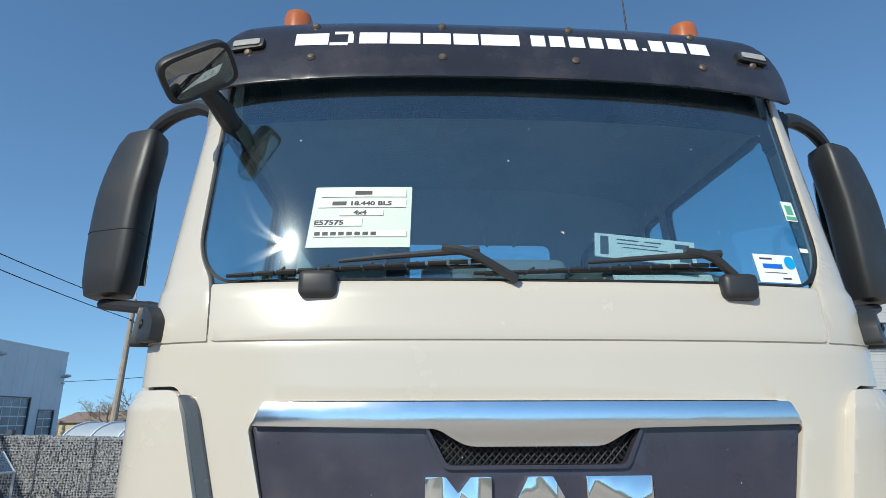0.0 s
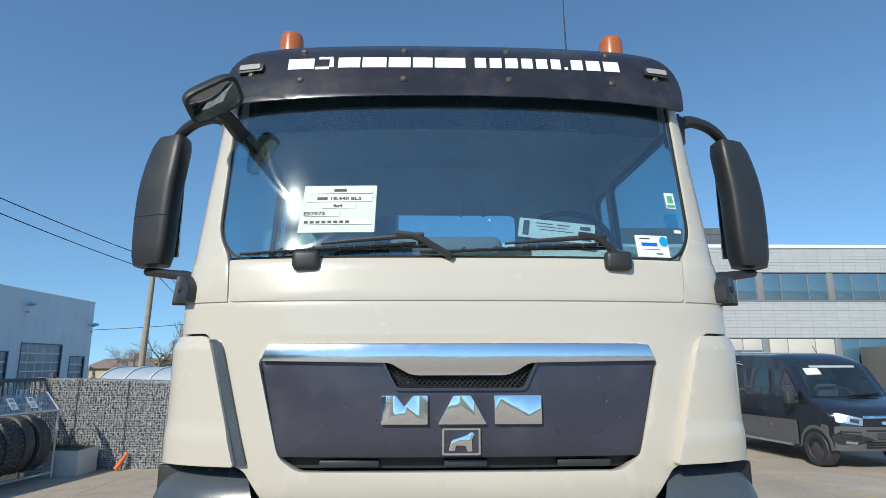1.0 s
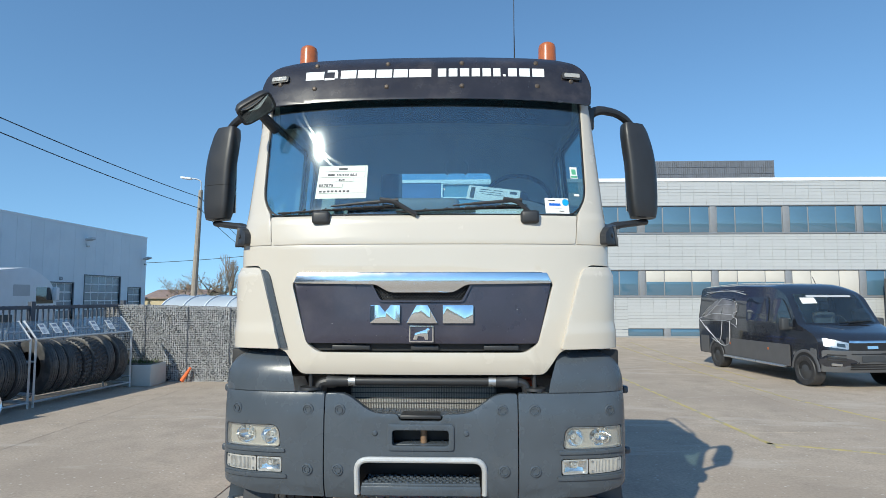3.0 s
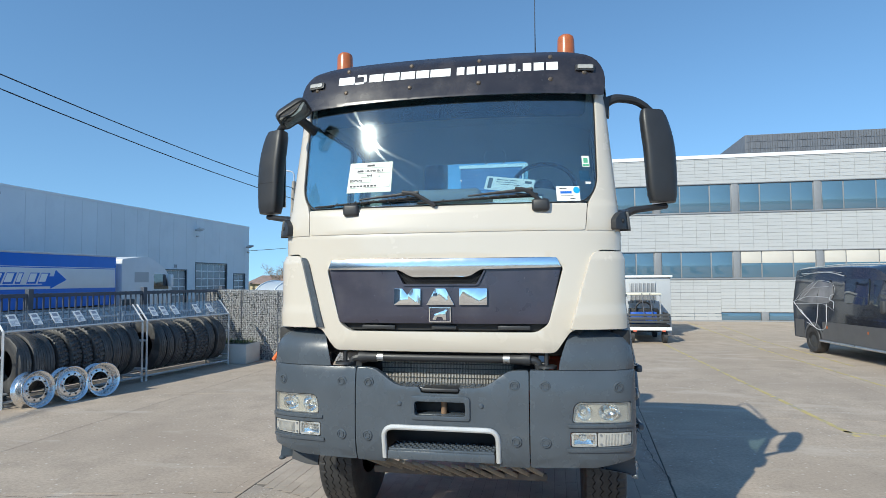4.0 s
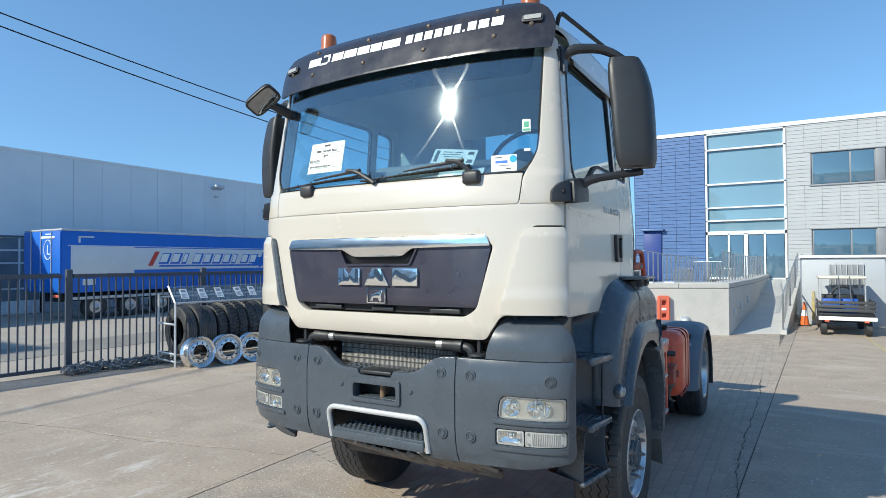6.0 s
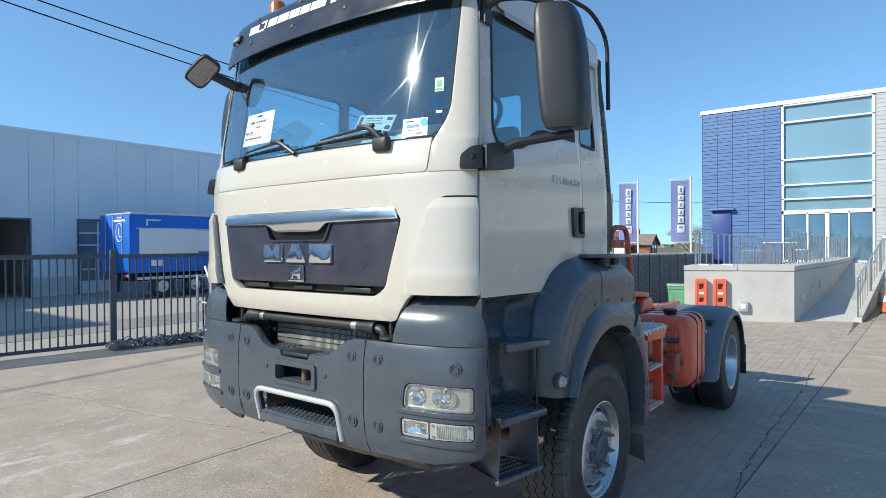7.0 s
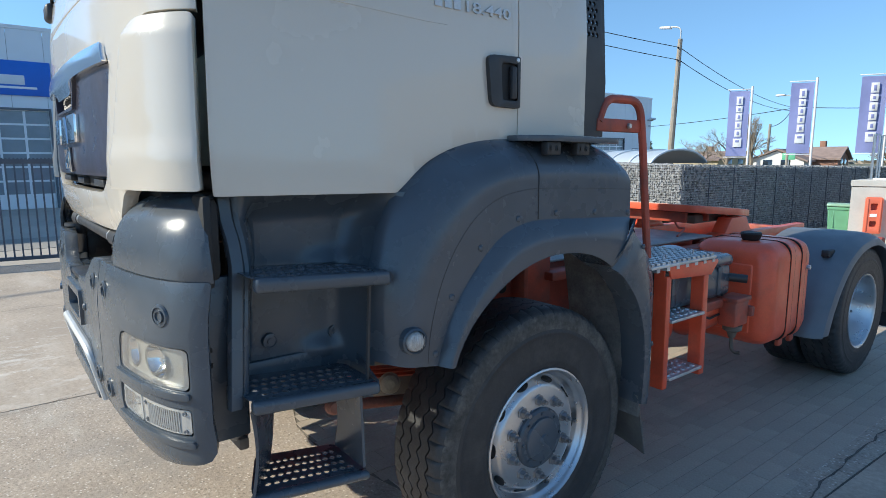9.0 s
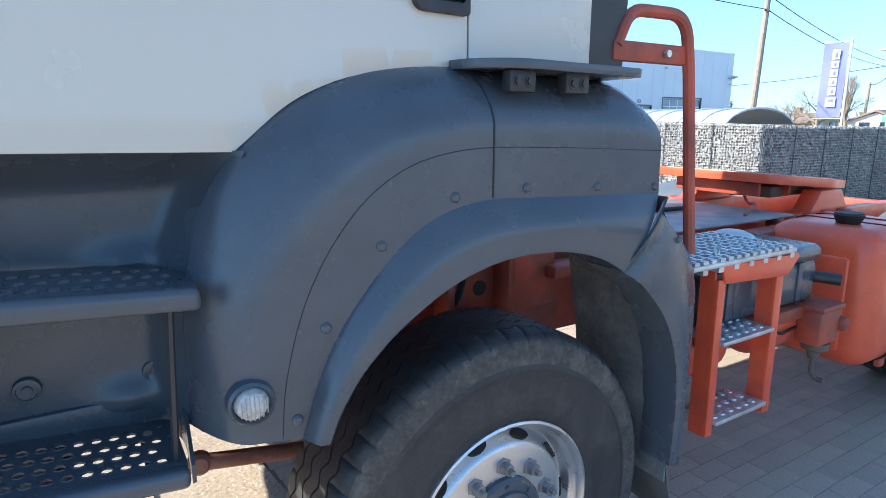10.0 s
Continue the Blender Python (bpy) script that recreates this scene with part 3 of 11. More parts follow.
def crack(pts, w, seed):
    """An uneven open crack or broken joint edge in the concrete."""
    rnd = random.Random(seed)
    line = []
    for (x0, y0), (x1, y1) in zip(pts, pts[1:]):
        n = max(2, int(math.hypot(x1 - x0, y1 - y0) / 0.06))
        line += [(x0 + (x1 - x0) * i / n, y0 + (y1 - y0) * i / n) for i in range(n)]
    line.append(pts[-1])
    bm = bm_new()
    prev = None
    jx = jy = 0.0
    for i, (x, y) in enumerate(line):
        jx, jy = jx * 0.8 + rnd.uniform(-0.012, 0.012), jy * 0.8 + rnd.uniform(-0.012, 0.012)
        a = line[min(i + 1, len(line) - 1)]
        b = line[max(i - 1, 0)]
        d = Vector((a[0] - b[0], a[1] - b[1], 0)).normalized()
        k = w * rnd.uniform(0.15, 1.0)
        cur = [bm.verts.new((x + jx - d.y * s * k, y + jy + d.x * s * k, 0.0022)) for s in (-0.5, 0.5)]
        if prev:
            bm.faces.new((prev[0], prev[1], cur[1], cur[0]))
        prev = cur
    part("crack", bm, M["joint"], yard)


crack([(-2.10, -1.2), (-2.12, -0.24), (-2.25, 0.13), (-2.26, 0.96), (-2.31, 1.68), (-2.2, 2.6)], 0.005, 1)
crack([(-7.07, 0.57), (-5.04, 1.0), (-4.09, 1.11), (-3.01, 1.34), (-2.3, 1.52)], 0.008, 2)
crack([(1.79, 8.2), (1.77, 5.03), (1.73, 4.1), (1.75, 3.2), (1.80, 2.56), (1.72, 1.9), (1.70, 0.6)], 0.017, 3)
crack([(2.0, -1.5), (3.1, -1.35), (4.6, -1.55)], 0.006, 6)
marking("yellow_line", [(9.8, 22.0), (11.4, 8.0)])

# ---- the truck ----


def u_curve(w, d, n, yend, k=60):
    """Half of a plan outline: bowed front from the middle, round corner, then straight back. Returns place and lookups."""
    pts = []
    for i in range(k + 1):
        t = (i / k) * math.pi / 2
        pts.append((w * math.sin(t) ** (2 / n), d - d * math.cos(t) ** (2 / n)))
    pts = [(0.0, 0.0)] + [p for p in pts if p[0] > 0.12] + [(w, d + (yend - d) * j / 20) for j in range(1, 21)]
    ss = [0.0]
    for a, b in zip(pts, pts[1:]):
        ss.append(ss[-1] + math.hypot(b[0] - a[0], b[1] - a[1]))
    xs, ys, ss = np.array([p[0] for p in pts]), np.array([p[1] for p in pts]), np.array(ss)

    def at_s(s):
        a = abs(s)
        x, y = np.interp(a, ss, xs), np.interp(a, ss, ys)
        x0, y0 = np.interp(max(a - 0.01, 0), ss, xs), np.interp(max(a - 0.01, 0), ss, ys)
        x1, y1 = np.interp(a + 0.01, ss, xs), np.interp(a + 0.01, ss, ys)
        tx, ty = x1 - x0, y1 - y0
        l = math.hypot(tx, ty) or 1.0
        nx, ny = ty / l, -tx / l
        if a < 0.011:
            nx, ny = 0.0, -1.0
        g = 1 if s >= 0 else -1
        return g * x, y, g * nx, ny

    def s_x(x):
        return math.copysign(float(np.interp(abs(x), xs[:len(xs) - 20], ss[:len(xs) - 20])), x)

    def s_y(y, g=1):
        return g * float(np.interp(y, ys, ss))

    return at_s, s_x, s_y


cab_at, cab_x, cab_y = u_curve(1.13, 0.25, 2.6, 2.0)
bum_at, bum_x, bum_y = u_curve(1.2, 0.30, 3.6, 1.0)


def cab_shift(z):
    return float(np.interp(z, (1.5, 1.58, 1.75, 2.3, 2.44, 2.47, 2.6, 2.8, 3.05, 3.3, 3.6), (0.03, 0.0, -0.012, 0.0, 0.022, 0.045, 0.067, 0.103, 0.151, 0.205, 0.31)))


def cab_wide(z):
    return float(np.interp(z, (1.5, 2.3, 3.3), (1.0, 1.0, 0.925)))


def on_cab(u, z, d=0.0):
    x, y, nx, ny = cab_at(u)
    k = max(0.0, 1 - y / 0.6)
    return Vector((x * cab_wide(z) - nx * d, y + cab_shift(z) * k - ny * d, z))


def bum_shift(z):
    return -0.03 + float(np.interp(z, (0.84, 0.90, 1.0, 1.30, 1.43), (0.05, 0.018, 0.0, 0.0, 0.02)))


def on_bumper(u, z, d=0.0):
    x, y, nx, ny = bum_at(u)
    return Vector((x - nx * d, y + bum_shift(z) - ny * d, z))


def fx(pts, g=1, look_up=cab_x):
    """(x, z, radius) corners of a front outline to (arc, z)."""
    return [(look_up(g * p[0]), *p[1:]) for p in pts]


def grid_surf(nu, nv, f, thick=0.0, inward=None):
    """A sheet f(a, b) over the unit square, with thickness along inward(a, b)."""
    bm = bm_new()
    g = [[bm.verts.new(f(i / nu, j / nv)) for j in range(nv + 1)] for i in range(nu + 1)]
    for i in range(nu):
        for j in range(nv):
            bm.faces.new((g[i][j], g[i + 1][j], g[i + 1][j + 1], g[i][j + 1]))
    if thick:
        ext = bmesh.ops.extrude_face_region(bm, geom=list(bm.faces))
        vs = [v for v in ext["geom"] if isinstance(v, bmesh.types.BMVert)]
        for v in vs:
            v.co = v.co + inward * thick
    return bm


def line_at(pts, t):
    """A smooth point along a line of points, t from 0 to 1 by length."""
    ds = [0.0]
    for a, b in zip(pts, pts[1:]):
        ds.append(ds[-1] + math.dist(a, b))
    return Vector([float(np.interp(t * ds[-1], ds, [p[k] for p in pts])) for k in range(len(pts[0]))])


def dome_bm(r=0.008, h=0.004, seg=10):
    bm = bm_new()
    add_lathe(bm, [(0, h), (r * 0.6, h * 0.85), (r, h * 0.2), (r, -0.002)], seg)
    return bm


def facing(p, n):
    """A pose at p whose z axis points along n."""
    n = Vector(n).normalized()
    u, w = frame_of(n)
    m = Matrix((u, n.cross(u), n)).transposed().to_4x4()
    return Matrix.Translation(p) @ m


def piece_mesh(name, bm, material, angle=32):
    bmesh.ops.recalc_face_normals(bm, faces=bm.faces)
    me = bpy.data.meshes.new(name)
    bm.to_mesh(me)
    bm.free()
    me.polygons.foreach_set("use_smooth", [True] * len(me.polygons))
    me.set_sharp_from_angle(angle=radians(angle))
    me.materials.append(material)
    return me


truck = thing("tractor_truck", "cream tractor truck with grey bumper and red chassis", "truck")

# front panel with the grille opening
half = [(0.71, 1.525, 0.03), (0.80, 1.655, 0.03), (0.835, 1.668, 0.01), (0.945, 2.11, 0.03), (0.985, 2.158, 0.02)]
ye = cab_y(0.195)
outer = round_poly([(-p[0], p[1], p[2]) for p in fx(half)][::-1] +
                   fx(half) + [(ye, 2.158, 0.004), (ye, 2.276, 0.004), (-ye, 2.276, 0.004), (-ye, 2.158, 0.004)], 3)
hole_half = [(0.60, 1.652, 0.03), (0.672, 1.70, 0.03), (0.768, 2.05, 0.02), (0.708, 2.116, 0.02)]
hole = round_poly([(-p[0], p[1], p[2]) for p in hole_half][::-1] + hole_half, 3)
part("front_panel", panel(outer, [hole], on_cab, 0.045, 0.05, 0.08, 0.007), M["cream"], truck, "cream front panel round the dark grille")

inner = round_poly([(-0.755, 2.05, 0.01), (-0.672, 1.705, 0.01), (0.672, 1.705, 0.01), (0.755, 2.05, 0.01)], 3)
mesh_hole = round_poly([(-0.285, 2.046, 0.005), (-0.235, 1.952, 0.015), (0.235, 1.952, 0.015), (0.285, 2.046, 0.005)], 3)
grille = part("grille_panel", panel(inner, [mesh_hole], lambda u, z, d: on_cab(u, z, d + 0.006), 0.012, 0.05, 0.08, 0.003), M["grille"], truck, "glossy dark violet-black grille panel, slightly scuffed")
rim_o = round_poly([(-0.297, 2.05, 0.004), (-0.245, 1.942, 0.018), (0.245, 1.942, 0.018), (0.297, 2.05, 0.004)], 3)
part("grille_surround", panel(rim_o, [mesh_hole], lambda u, z, d: on_cab(u, z, d - 0.006), 0.03, 0.05), M["grille"], grille)
bm = bm_new()
for i in range(-34, 35):
    for g in (-1, 1):
        pa = []
        for z in (1.948, 2.048):
            x = i * 0.019 + g * (z - 1.998) * 0.95
            pa.append((x, z))
        if max(abs(p[0]) for p in pa) < 0.30:
            add_tube(bm, [on_cab(cab_x(p[0]), p[1], 0.022) for p in pa], 0.0024, 4)
part("grille_mesh", bm, M["dark_plastic"], grille, "black diamond mesh in the grille slot")
part("grille_backing", panel(round_poly([(-0.75, 2.05, 0.01), (-0.66, 1.66, 0.02), (0.66, 1.66, 0.02), (0.75, 2.05, 0.01)], 3), [], lambda u, z, d: on_cab(u, z, d + 0.05), 0.02, 0.08), M["black"], truck)
for x0, x1 in ((-0.52, -0.30), (-0.06, 0.10), (0.36, 0.56)):
    part("slot_clip", rbox(x0, x1, 0.022, 0.05, 1.667, 1.692, 0.004), M["dark_plastic"], truck)

strip = round_poly([(-0.728, 2.113, 0.01), (-0.752, 2.052, 0.008), (-0.262, 2.044, 0.02), (-0.185, 1.998, 0.03), (0.185, 1.998, 0.03), (0.262, 2.044, 0.02), (0.752, 2.052, 0.008), (0.728, 2.113, 0.01)], 4)


def on_strip(u, z, d):
    t = (z - 2.05) / 0.063
    return on_cab(u, z, d - 0.003 - 0.013 * (1 - min(1, abs(t - 0.35)) ** 2))


part("chrome_strip", panel(strip, [], on_strip, 0.03, 0.05, 0.012, 0.002), M["strip_chrome"], truck, "polished chrome strip with a dip in the middle")


def front_block(outline, d0, thick, material, name, label="", parent=grille, rim=0.003):
    return part(name, panel(outline, [], lambda u, z, d: on_cab(u, z, d0 + d), thick, 0.05, 0, rim), material, parent, label)


# maker's badge as plain chrome blocks
front_block(round_poly([(-0.293, 1.822, 0.004), (-0.122, 1.822, 0.004), (-0.122, 1.925, 0.004), (-0.175, 1.925, 0.004), (-0.2075, 1.885, 0.004), (-0.24, 1.925, 0.004), (-0.293, 1.925, 0.004)]), -0.012, 0.02, M["chrome"], "badge_block")
front_block(round_poly([(-0.083, 1.822, 0.004), (0.095, 1.822, 0.004), (0.038, 1.925, 0.004), (-0.026, 1.925, 0.004)]), -0.012, 0.02, M["chrome"], "badge_block")
front_block(round_poly([(0.125, 1.822, 0.004), (0.30, 1.822, 0.004), (0.30, 1.925, 0.004), (0.125, 1.925, 0.004)]), -0.012, 0.02, M["chrome"], "badge_block")
front_block(round_poly([(-0.068, 1.713, 0.006), (0.072, 1.713, 0.006), (0.072, 1.808, 0.006), (-0.068, 1.808, 0.006)]), -0.002, 0.01, M["grille"], "badge_plate")
bm = panel(round_poly([(-0.068, 1.713, 0.006), (0.072, 1.713, 0.006), (0.072, 1.808, 0.006), (-0.068, 1.808, 0.006)]),
           [round_poly([(-0.061, 1.720, 0.003), (0.065, 1.720, 0.003), (0.065, 1.801, 0.003), (-0.061, 1.801, 0.003)])], lambda u, z, d: on_cab(u, z, d - 0.007), 0.008, 0.05)
part("badge_border", bm, M["chrome"], grille, "thin chrome border")
front_block(round_poly([(-0.045, 1.728, 0.004), (-0.022, 1.728, 0.004), (-0.018, 1.748, 0.004), (0.018, 1.745, 0.004), (0.024, 1.726, 0.004), (0.042, 1.726, 0.004), (0.040, 1.770, 0.01), (0.052, 1.786, 0.006), (0.040, 1.796, 0.006), (0.024, 1.784, 0.006), (-0.035, 1.765, 0.01)]), -0.006, 0.008, M["chrome"], "badge_figure")

# cowl under the windscreen
part("seam_backing", panel(round_poly([(-ye, 2.262, 0), (ye, 2.262, 0), (ye, 2.30, 0), (-ye, 2.30, 0)]), [], lambda u, z, d: on_cab(u, z, d + 0.006), 0.02, 0.04), M["cream"], truck)
cw = round_poly(fx([(-0.902, 2.281, 0.02), (0.902, 2.281, 0.02), (0.93, 2.452, 0.008), (-0.93, 2.452, 0.008)]), 3)
part("cowl_panel", panel(cw, [], on_cab, 0.03, 0.05, 0.04, 0.005), M["cream"], truck)
for g in (1, -1):
    part("seam_backing", panel(round_poly(fx([(g * 0.89, 2.285, 0), (g * 0.925, 2.285, 0), (g * 0.95, 2.448, 0), (g * 0.915, 2.448, 0)])), [], lambda u, z, d: on_cab(u, z, d + 0.010), 0.01, 0.04), M["black"], truck)

# windscreen and its black rim
ws_out = [(-0.925, 2.455, 0.10), (0.925, 2.455, 0.10), (1.008, 2.56, 0.12), (1.062, 3.30, 0.03), (-1.062, 3.30, 0.03), (-1.008, 2.56, 0.12)]
ws_in = [(-0.920, 2.463, 0.095), (0.920, 2.463, 0.095), (1.002, 2.563, 0.115), (1.055, 3.295, 0.03), (-1.055, 3.295, 0.03), (-1.002, 2.563, 0.115)]
part("windscreen_seal", panel(round_poly(fx(ws_out), 4), [round_poly(fx(ws_in), 4)], lambda u, z, d: on_cab(u, z, d + 0.004), 0.012, 0.06), M["black"], truck)
screen = part("windscreen", panel(round_poly(fx(ws_in), 4), [], lambda u, z, d: on_cab(u, z, d + 0.008), 0.001, 0.04, 0.06), M["windscreen"], truck, "tinted windscreen with the sun's glare in it", 60)

for g in (1, -1):
    def sx(x):
        return cab_x(g * x)

    def sy(y):
        return cab_y(y, g)

    def side_poly(pts, n=4):
        return round_poly([(sy(p[0]), p[1], p[2] if len(p) > 2 else 0) for p in pts], n)

    # corner pillar beside the windscreen
    pil = [(sx(0.909), 2.281, 0.005), (sy(0.197), 2.281, 0.004), (sy(0.205), 2.45, 0.01), (sy(0.205), 3.235, 0.005), (sx(1.067), 3.30, 0.005), (sx(1.066), 3.28, 0.005), (sx(1.012), 2.57, 0.12), (sx(0.934), 2.452, 0.06)]
    part("pillar_panel", panel(round_poly(pil, 4), [], on_cab, 0.03, 0.03, 0.12, 0.006), M["cream"], truck)

    # wind deflector at the corner
    off_ = 0.0 if g < 0 else 0.022
    de = [(sx(0.822 - off_), 1.672, 0.01), (sx(0.942 - off_), 2.10, 0.03), (sx(0.975 - off_), 2.148, 0.03), (sy(0.188), 2.148, 0.012), (sy(0.188), 1.672, 0.01)]

    def on_defl(u, z, d, g=g):
        flare = 0.007 * max(0.0, min(1.0, (1.82 - z) / 0.05))
        edge = 0.02 * max(0.0, (z - 2.10) / 0.05)
        return on_cab(u, z, d - 0.030 - flare + edge)

    part("wind_deflector", panel(round_poly(de, 3), [], on_defl, 0.06, 0.025, 0.015, 0.005), M["cream"], truck)
    # dark slot between deflector and front panel
    slot = [(sx(0.785), 1.672, 0.01), (sx(0.905), 2.10, 0.02), (sx(0.93), 2.135, 0.02), (sx(0.97), 2.135, 0.02), (sx(0.86), 1.672, 0.01)]
    if g < 0:
        part("deflector_slot", panel(round_poly(slot, 3), [], lambda u, z, d: on_cab(u, z, d - 0.014), 0.02, 0.03), M["grey"], truck)

    # door
    dr = [(0.212, 1.655, 0.006), (0.825, 1.645, 0.006), (0.95, 1.752, 0.06), (1.08, 1.806, 0.06), (1.22, 1.828, 0.06), (1.397, 1.836, 0.004), (1.397, 3.215, 0.02), (0.212, 3.215, 0.02)]
    wn_ = [(0.315, 2.50, 0.04), (0.385, 2.415, 0.05), (0.66, 2.44, 0.06), (0.87, 2.565, 0.08), (1.345, 2.565, 0.03), (1.345, 3.155, 0.05), (0.345, 3.155, 0.07)]
    door = part("door", panel(side_poly(dr), [side_poly(wn_)], on_cab, 0.03, 0.06, 0.09, 0.005), M["cream"], truck, "cream cab door with a dark grip")
    wi = [(0.337, 2.51, 0.04), (0.395, 2.437, 0.05), (0.655, 2.462, 0.06), (0.866, 2.587, 0.08), (1.322, 2.587, 0.03), (1.322, 3.133, 0.05), (0.367, 3.133, 0.07)]
    part("window_rubber", panel(side_poly(wn_), [side_poly(wi)], lambda u, z, d: on_cab(u, z, d - 0.002), 0.025, 0.06), M["black"], door)
    part("window_pane", panel(side_poly(wi), [], lambda u, z, d: on_cab(u, z, d + 0.012), 0.002, 0.06, 0.08), M["sideglass"], door)
    # grip recess and handle
    gr = [(1.245, 1.958, 0.03), (1.394, 1.955, 0.01), (1.394, 2.150, 0.01), (1.225, 2.145, 0.03)]
    gi = [(1.300, 1.982, 0.015), (1.38, 1.982, 0.01), (1.38, 2.122, 0.01), (1.290, 2.122, 0.02)]
    part("grip_plate", panel(side_poly(gr), [side_poly(gi)], lambda u, z, d: on_cab(u, z, d - 0.020), 0.022, 0.05, 0, 0.005), M["dark_plastic"], door)
    part("grip_well", panel(side_poly(gi), [], lambda u, z, d: on_cab(u, z, d - 0.004), 0.004, 0.05), M["black"], door)
    part("door_handle", rbox(1.132, 1.156, 1.345, 1.374, 1.988, 2.112, 0.008) if g > 0 else mirror_bm(rbox(1.132, 1.156, 1.345, 1.374, 1.988, 2.112, 0.008)), M["dark_plastic"], door)
    bm = bm_new()
    add_lathe(bm, [(0, 0.003), (0.008, 0.002), (0.009, -0.004)], 10, facing((g * 1.152, 1.378, 2.136), (g, 0, 0)))
    part("lock", bm, M["steel"], door)
    # crease along the door
    for zc, ya, yb in ((2.262, 0.24, 0.95),):
        part("door_crease", panel(side_poly([(ya, zc - 0.008, 0), (yb, zc - 0.035, 0), (yb + 0.10, zc - 0.035, 0), (yb, zc - 0.02, 0), (ya, zc + 0.006, 0)], 2), [], lambda u, z, d: on_cab(u, z, d - 0.0025), 0.004, 0.06), M["cream"], door)
    # quarter panel behind the door
    qp = [(1.403, 1.838, 0.004), (1.812, 1.838, 0.004), (1.812, 3.215, 0.02), (1.403, 3.215, 0.02)]
    qw = [(1.415, 2.555, 0.02), (1.665, 2.545, 0.05), (1.665, 3.14, 0.06), (1.415, 3.155, 0.02)]
    qi = [(1.425, 2.575, 0.02), (1.645, 2.567, 0.05), (1.645, 3.12, 0.06), (1.425, 3.135, 0.02)]
    quarter = part("quarter_panel", panel(side_poly(qp), [side_poly(qw)], on_cab, 0.03, 0.09, 0.12, 0.004), M["cream"], truck)
    part("window_rubber", panel(side_poly(qw), [side_poly(qi)], lambda u, z, d: on_cab(u, z, d - 0.002), 0.02, 0.09), M["black"], quarter)
    part("window_pane", panel(side_poly(qi), [], lambda u, z, d: on_cab(u, z, d + 0.006), 0.002, 0.09), M["sideglass"], quarter)
    # black fairing behind the cab with its holes
    fair = [(1.82, 1.86), (1.975, 1.86), (1.985, 2.1), (1.975, 2.7), (1.94, 3.25), (1.82, 3.30)]
    holes = []
    for k in range(36):
        zc = 2.30 + k * 0.0265
        if k % 9 in (8,):
            continue
        for j in range(4):
            yc = 1.855 + j * 0.029 + (0.0145 if k % 2 else 0)
            if yc < 1.922:
                holes.append([Vector((yc + 0.010 * math.cos(a * math.pi / 3), zc + 0.0115 * math.sin(a * math.pi / 3))) for a in range(6)])
    part("side_fairing", panel([Vector(p) for p in fair], holes, lambda y, z, d: Vector((g * (1.125 * cab_wide(z) - 0.02 - d), y, z)), 0.012), M["dark_plastic"], truck, "black plastic fairing with rows of holes")
    part("fairing_core", rbox(*( (1.02, 1.06) if g > 0 else (-1.06, -1.02)), 1.79, 1.90, 1.9, 3.24, 0.01), M["black"], truck)

# type plate on the driver's door
bm = text_mesh("18.440", 0.085, 0.22, 0.001, 0.003)
part("type_number", moved(bm, lambda c: on_cab(cab_y(1.130 + c.x), 2.284 + c.y * 0.62, -c.z - 0.004)), M["galv"], truck, "raised silver type number")
for i in range(3):
    part("type_bar", panel(round_poly([(cab_y(0.989 + i * 0.042), 2.284, 0), (cab_y(1.019 + i * 0.042), 2.284, 0), (cab_y(1.019 + i * 0.042), 2.325, 0), (cab_y(0.989 + i * 0.042), 2.325, 0)]), [], lambda u, z, d: on_cab(u, z, d - 0.006), 0.007, 0), M["galv"], truck)

# roof shell
def roof_f(a, b):
    t = (a * 2 - 1)
    x = 1.079 * math.copysign(abs(math.sin(t * math.pi / 2)) ** 0.75, t)
    y0 = 0.31 + 0.14 * abs(t) ** 3
    y = y0 + b * (1.765 - y0)
    crown = 0.31 * max(0.0, math.cos(t * math.pi / 2)) ** 0.5
    lift = 0.80 + 0.20 * math.sin(min(1, b / 0.3) * math.pi / 2)
    back = 1 - 0.15 * max(0, (b - 0.8) / 0.2) ** 2
    return Vector((x, y + 0.02, 3.20 + crown * lift * back))


part("roof", grid_surf(40, 24, roof_f, 0.03, Vector((0, 0, -1))), M["cream"], truck)
# back wall with the rear window, and the floor
bw = [Vector(p) for p in ((-1.10, 1.5), (1.10, 1.5), (1.10, 2.4), (1.075, 3.21))] + [Vector((roof_f(1 - k / 16, 1.0).x, roof_f(1 - k / 16, 1.0).z - 0.012)) for k in range(1, 16)] + [Vector((-1.075, 3.21)), Vector((-1.10, 2.4))]
rw = round_poly([(-0.50, 2.70, 0.05), (0.50, 2.70, 0.05), (0.50, 3.09, 0.05), (-0.50, 3.09, 0.05)])
part("back_wall", panel(bw, [rw], lambda x, z, d: Vector((x, 1.782 - d, z)), 0.03), M["cream"], truck)
part("rear_window", panel(rw, [], lambda x, z, d: Vector((x, 1.77 - d, z)), 0.002), M["sideglass"], truck)
part("cab_floor", rbox(-0.88, 0.88, 0.12, 1.76, 1.50, 1.72, 0.03), M["black"], truck)
part("floor_edge", rbox(-1.09, 1.09, 0.24, 1.76, 1.668, 1.72, 0.01), M["black"], truck)
part("cab_lining", panel(bw, [rw], lambda x, z, d: Vector((x * 0.97, 1.745 - d, z * 0.985 + 0.012)), 0.006), M["trim_light"], truck)
part("roof_lining", grid_surf(20, 10, lambda a, b: roof_f(a, 0.05 + b * 0.93) * 1.0 + Vector((0, 0, -0.05)), 0.01, Vector((0, 0, -1))), M["trim_light"], truck)

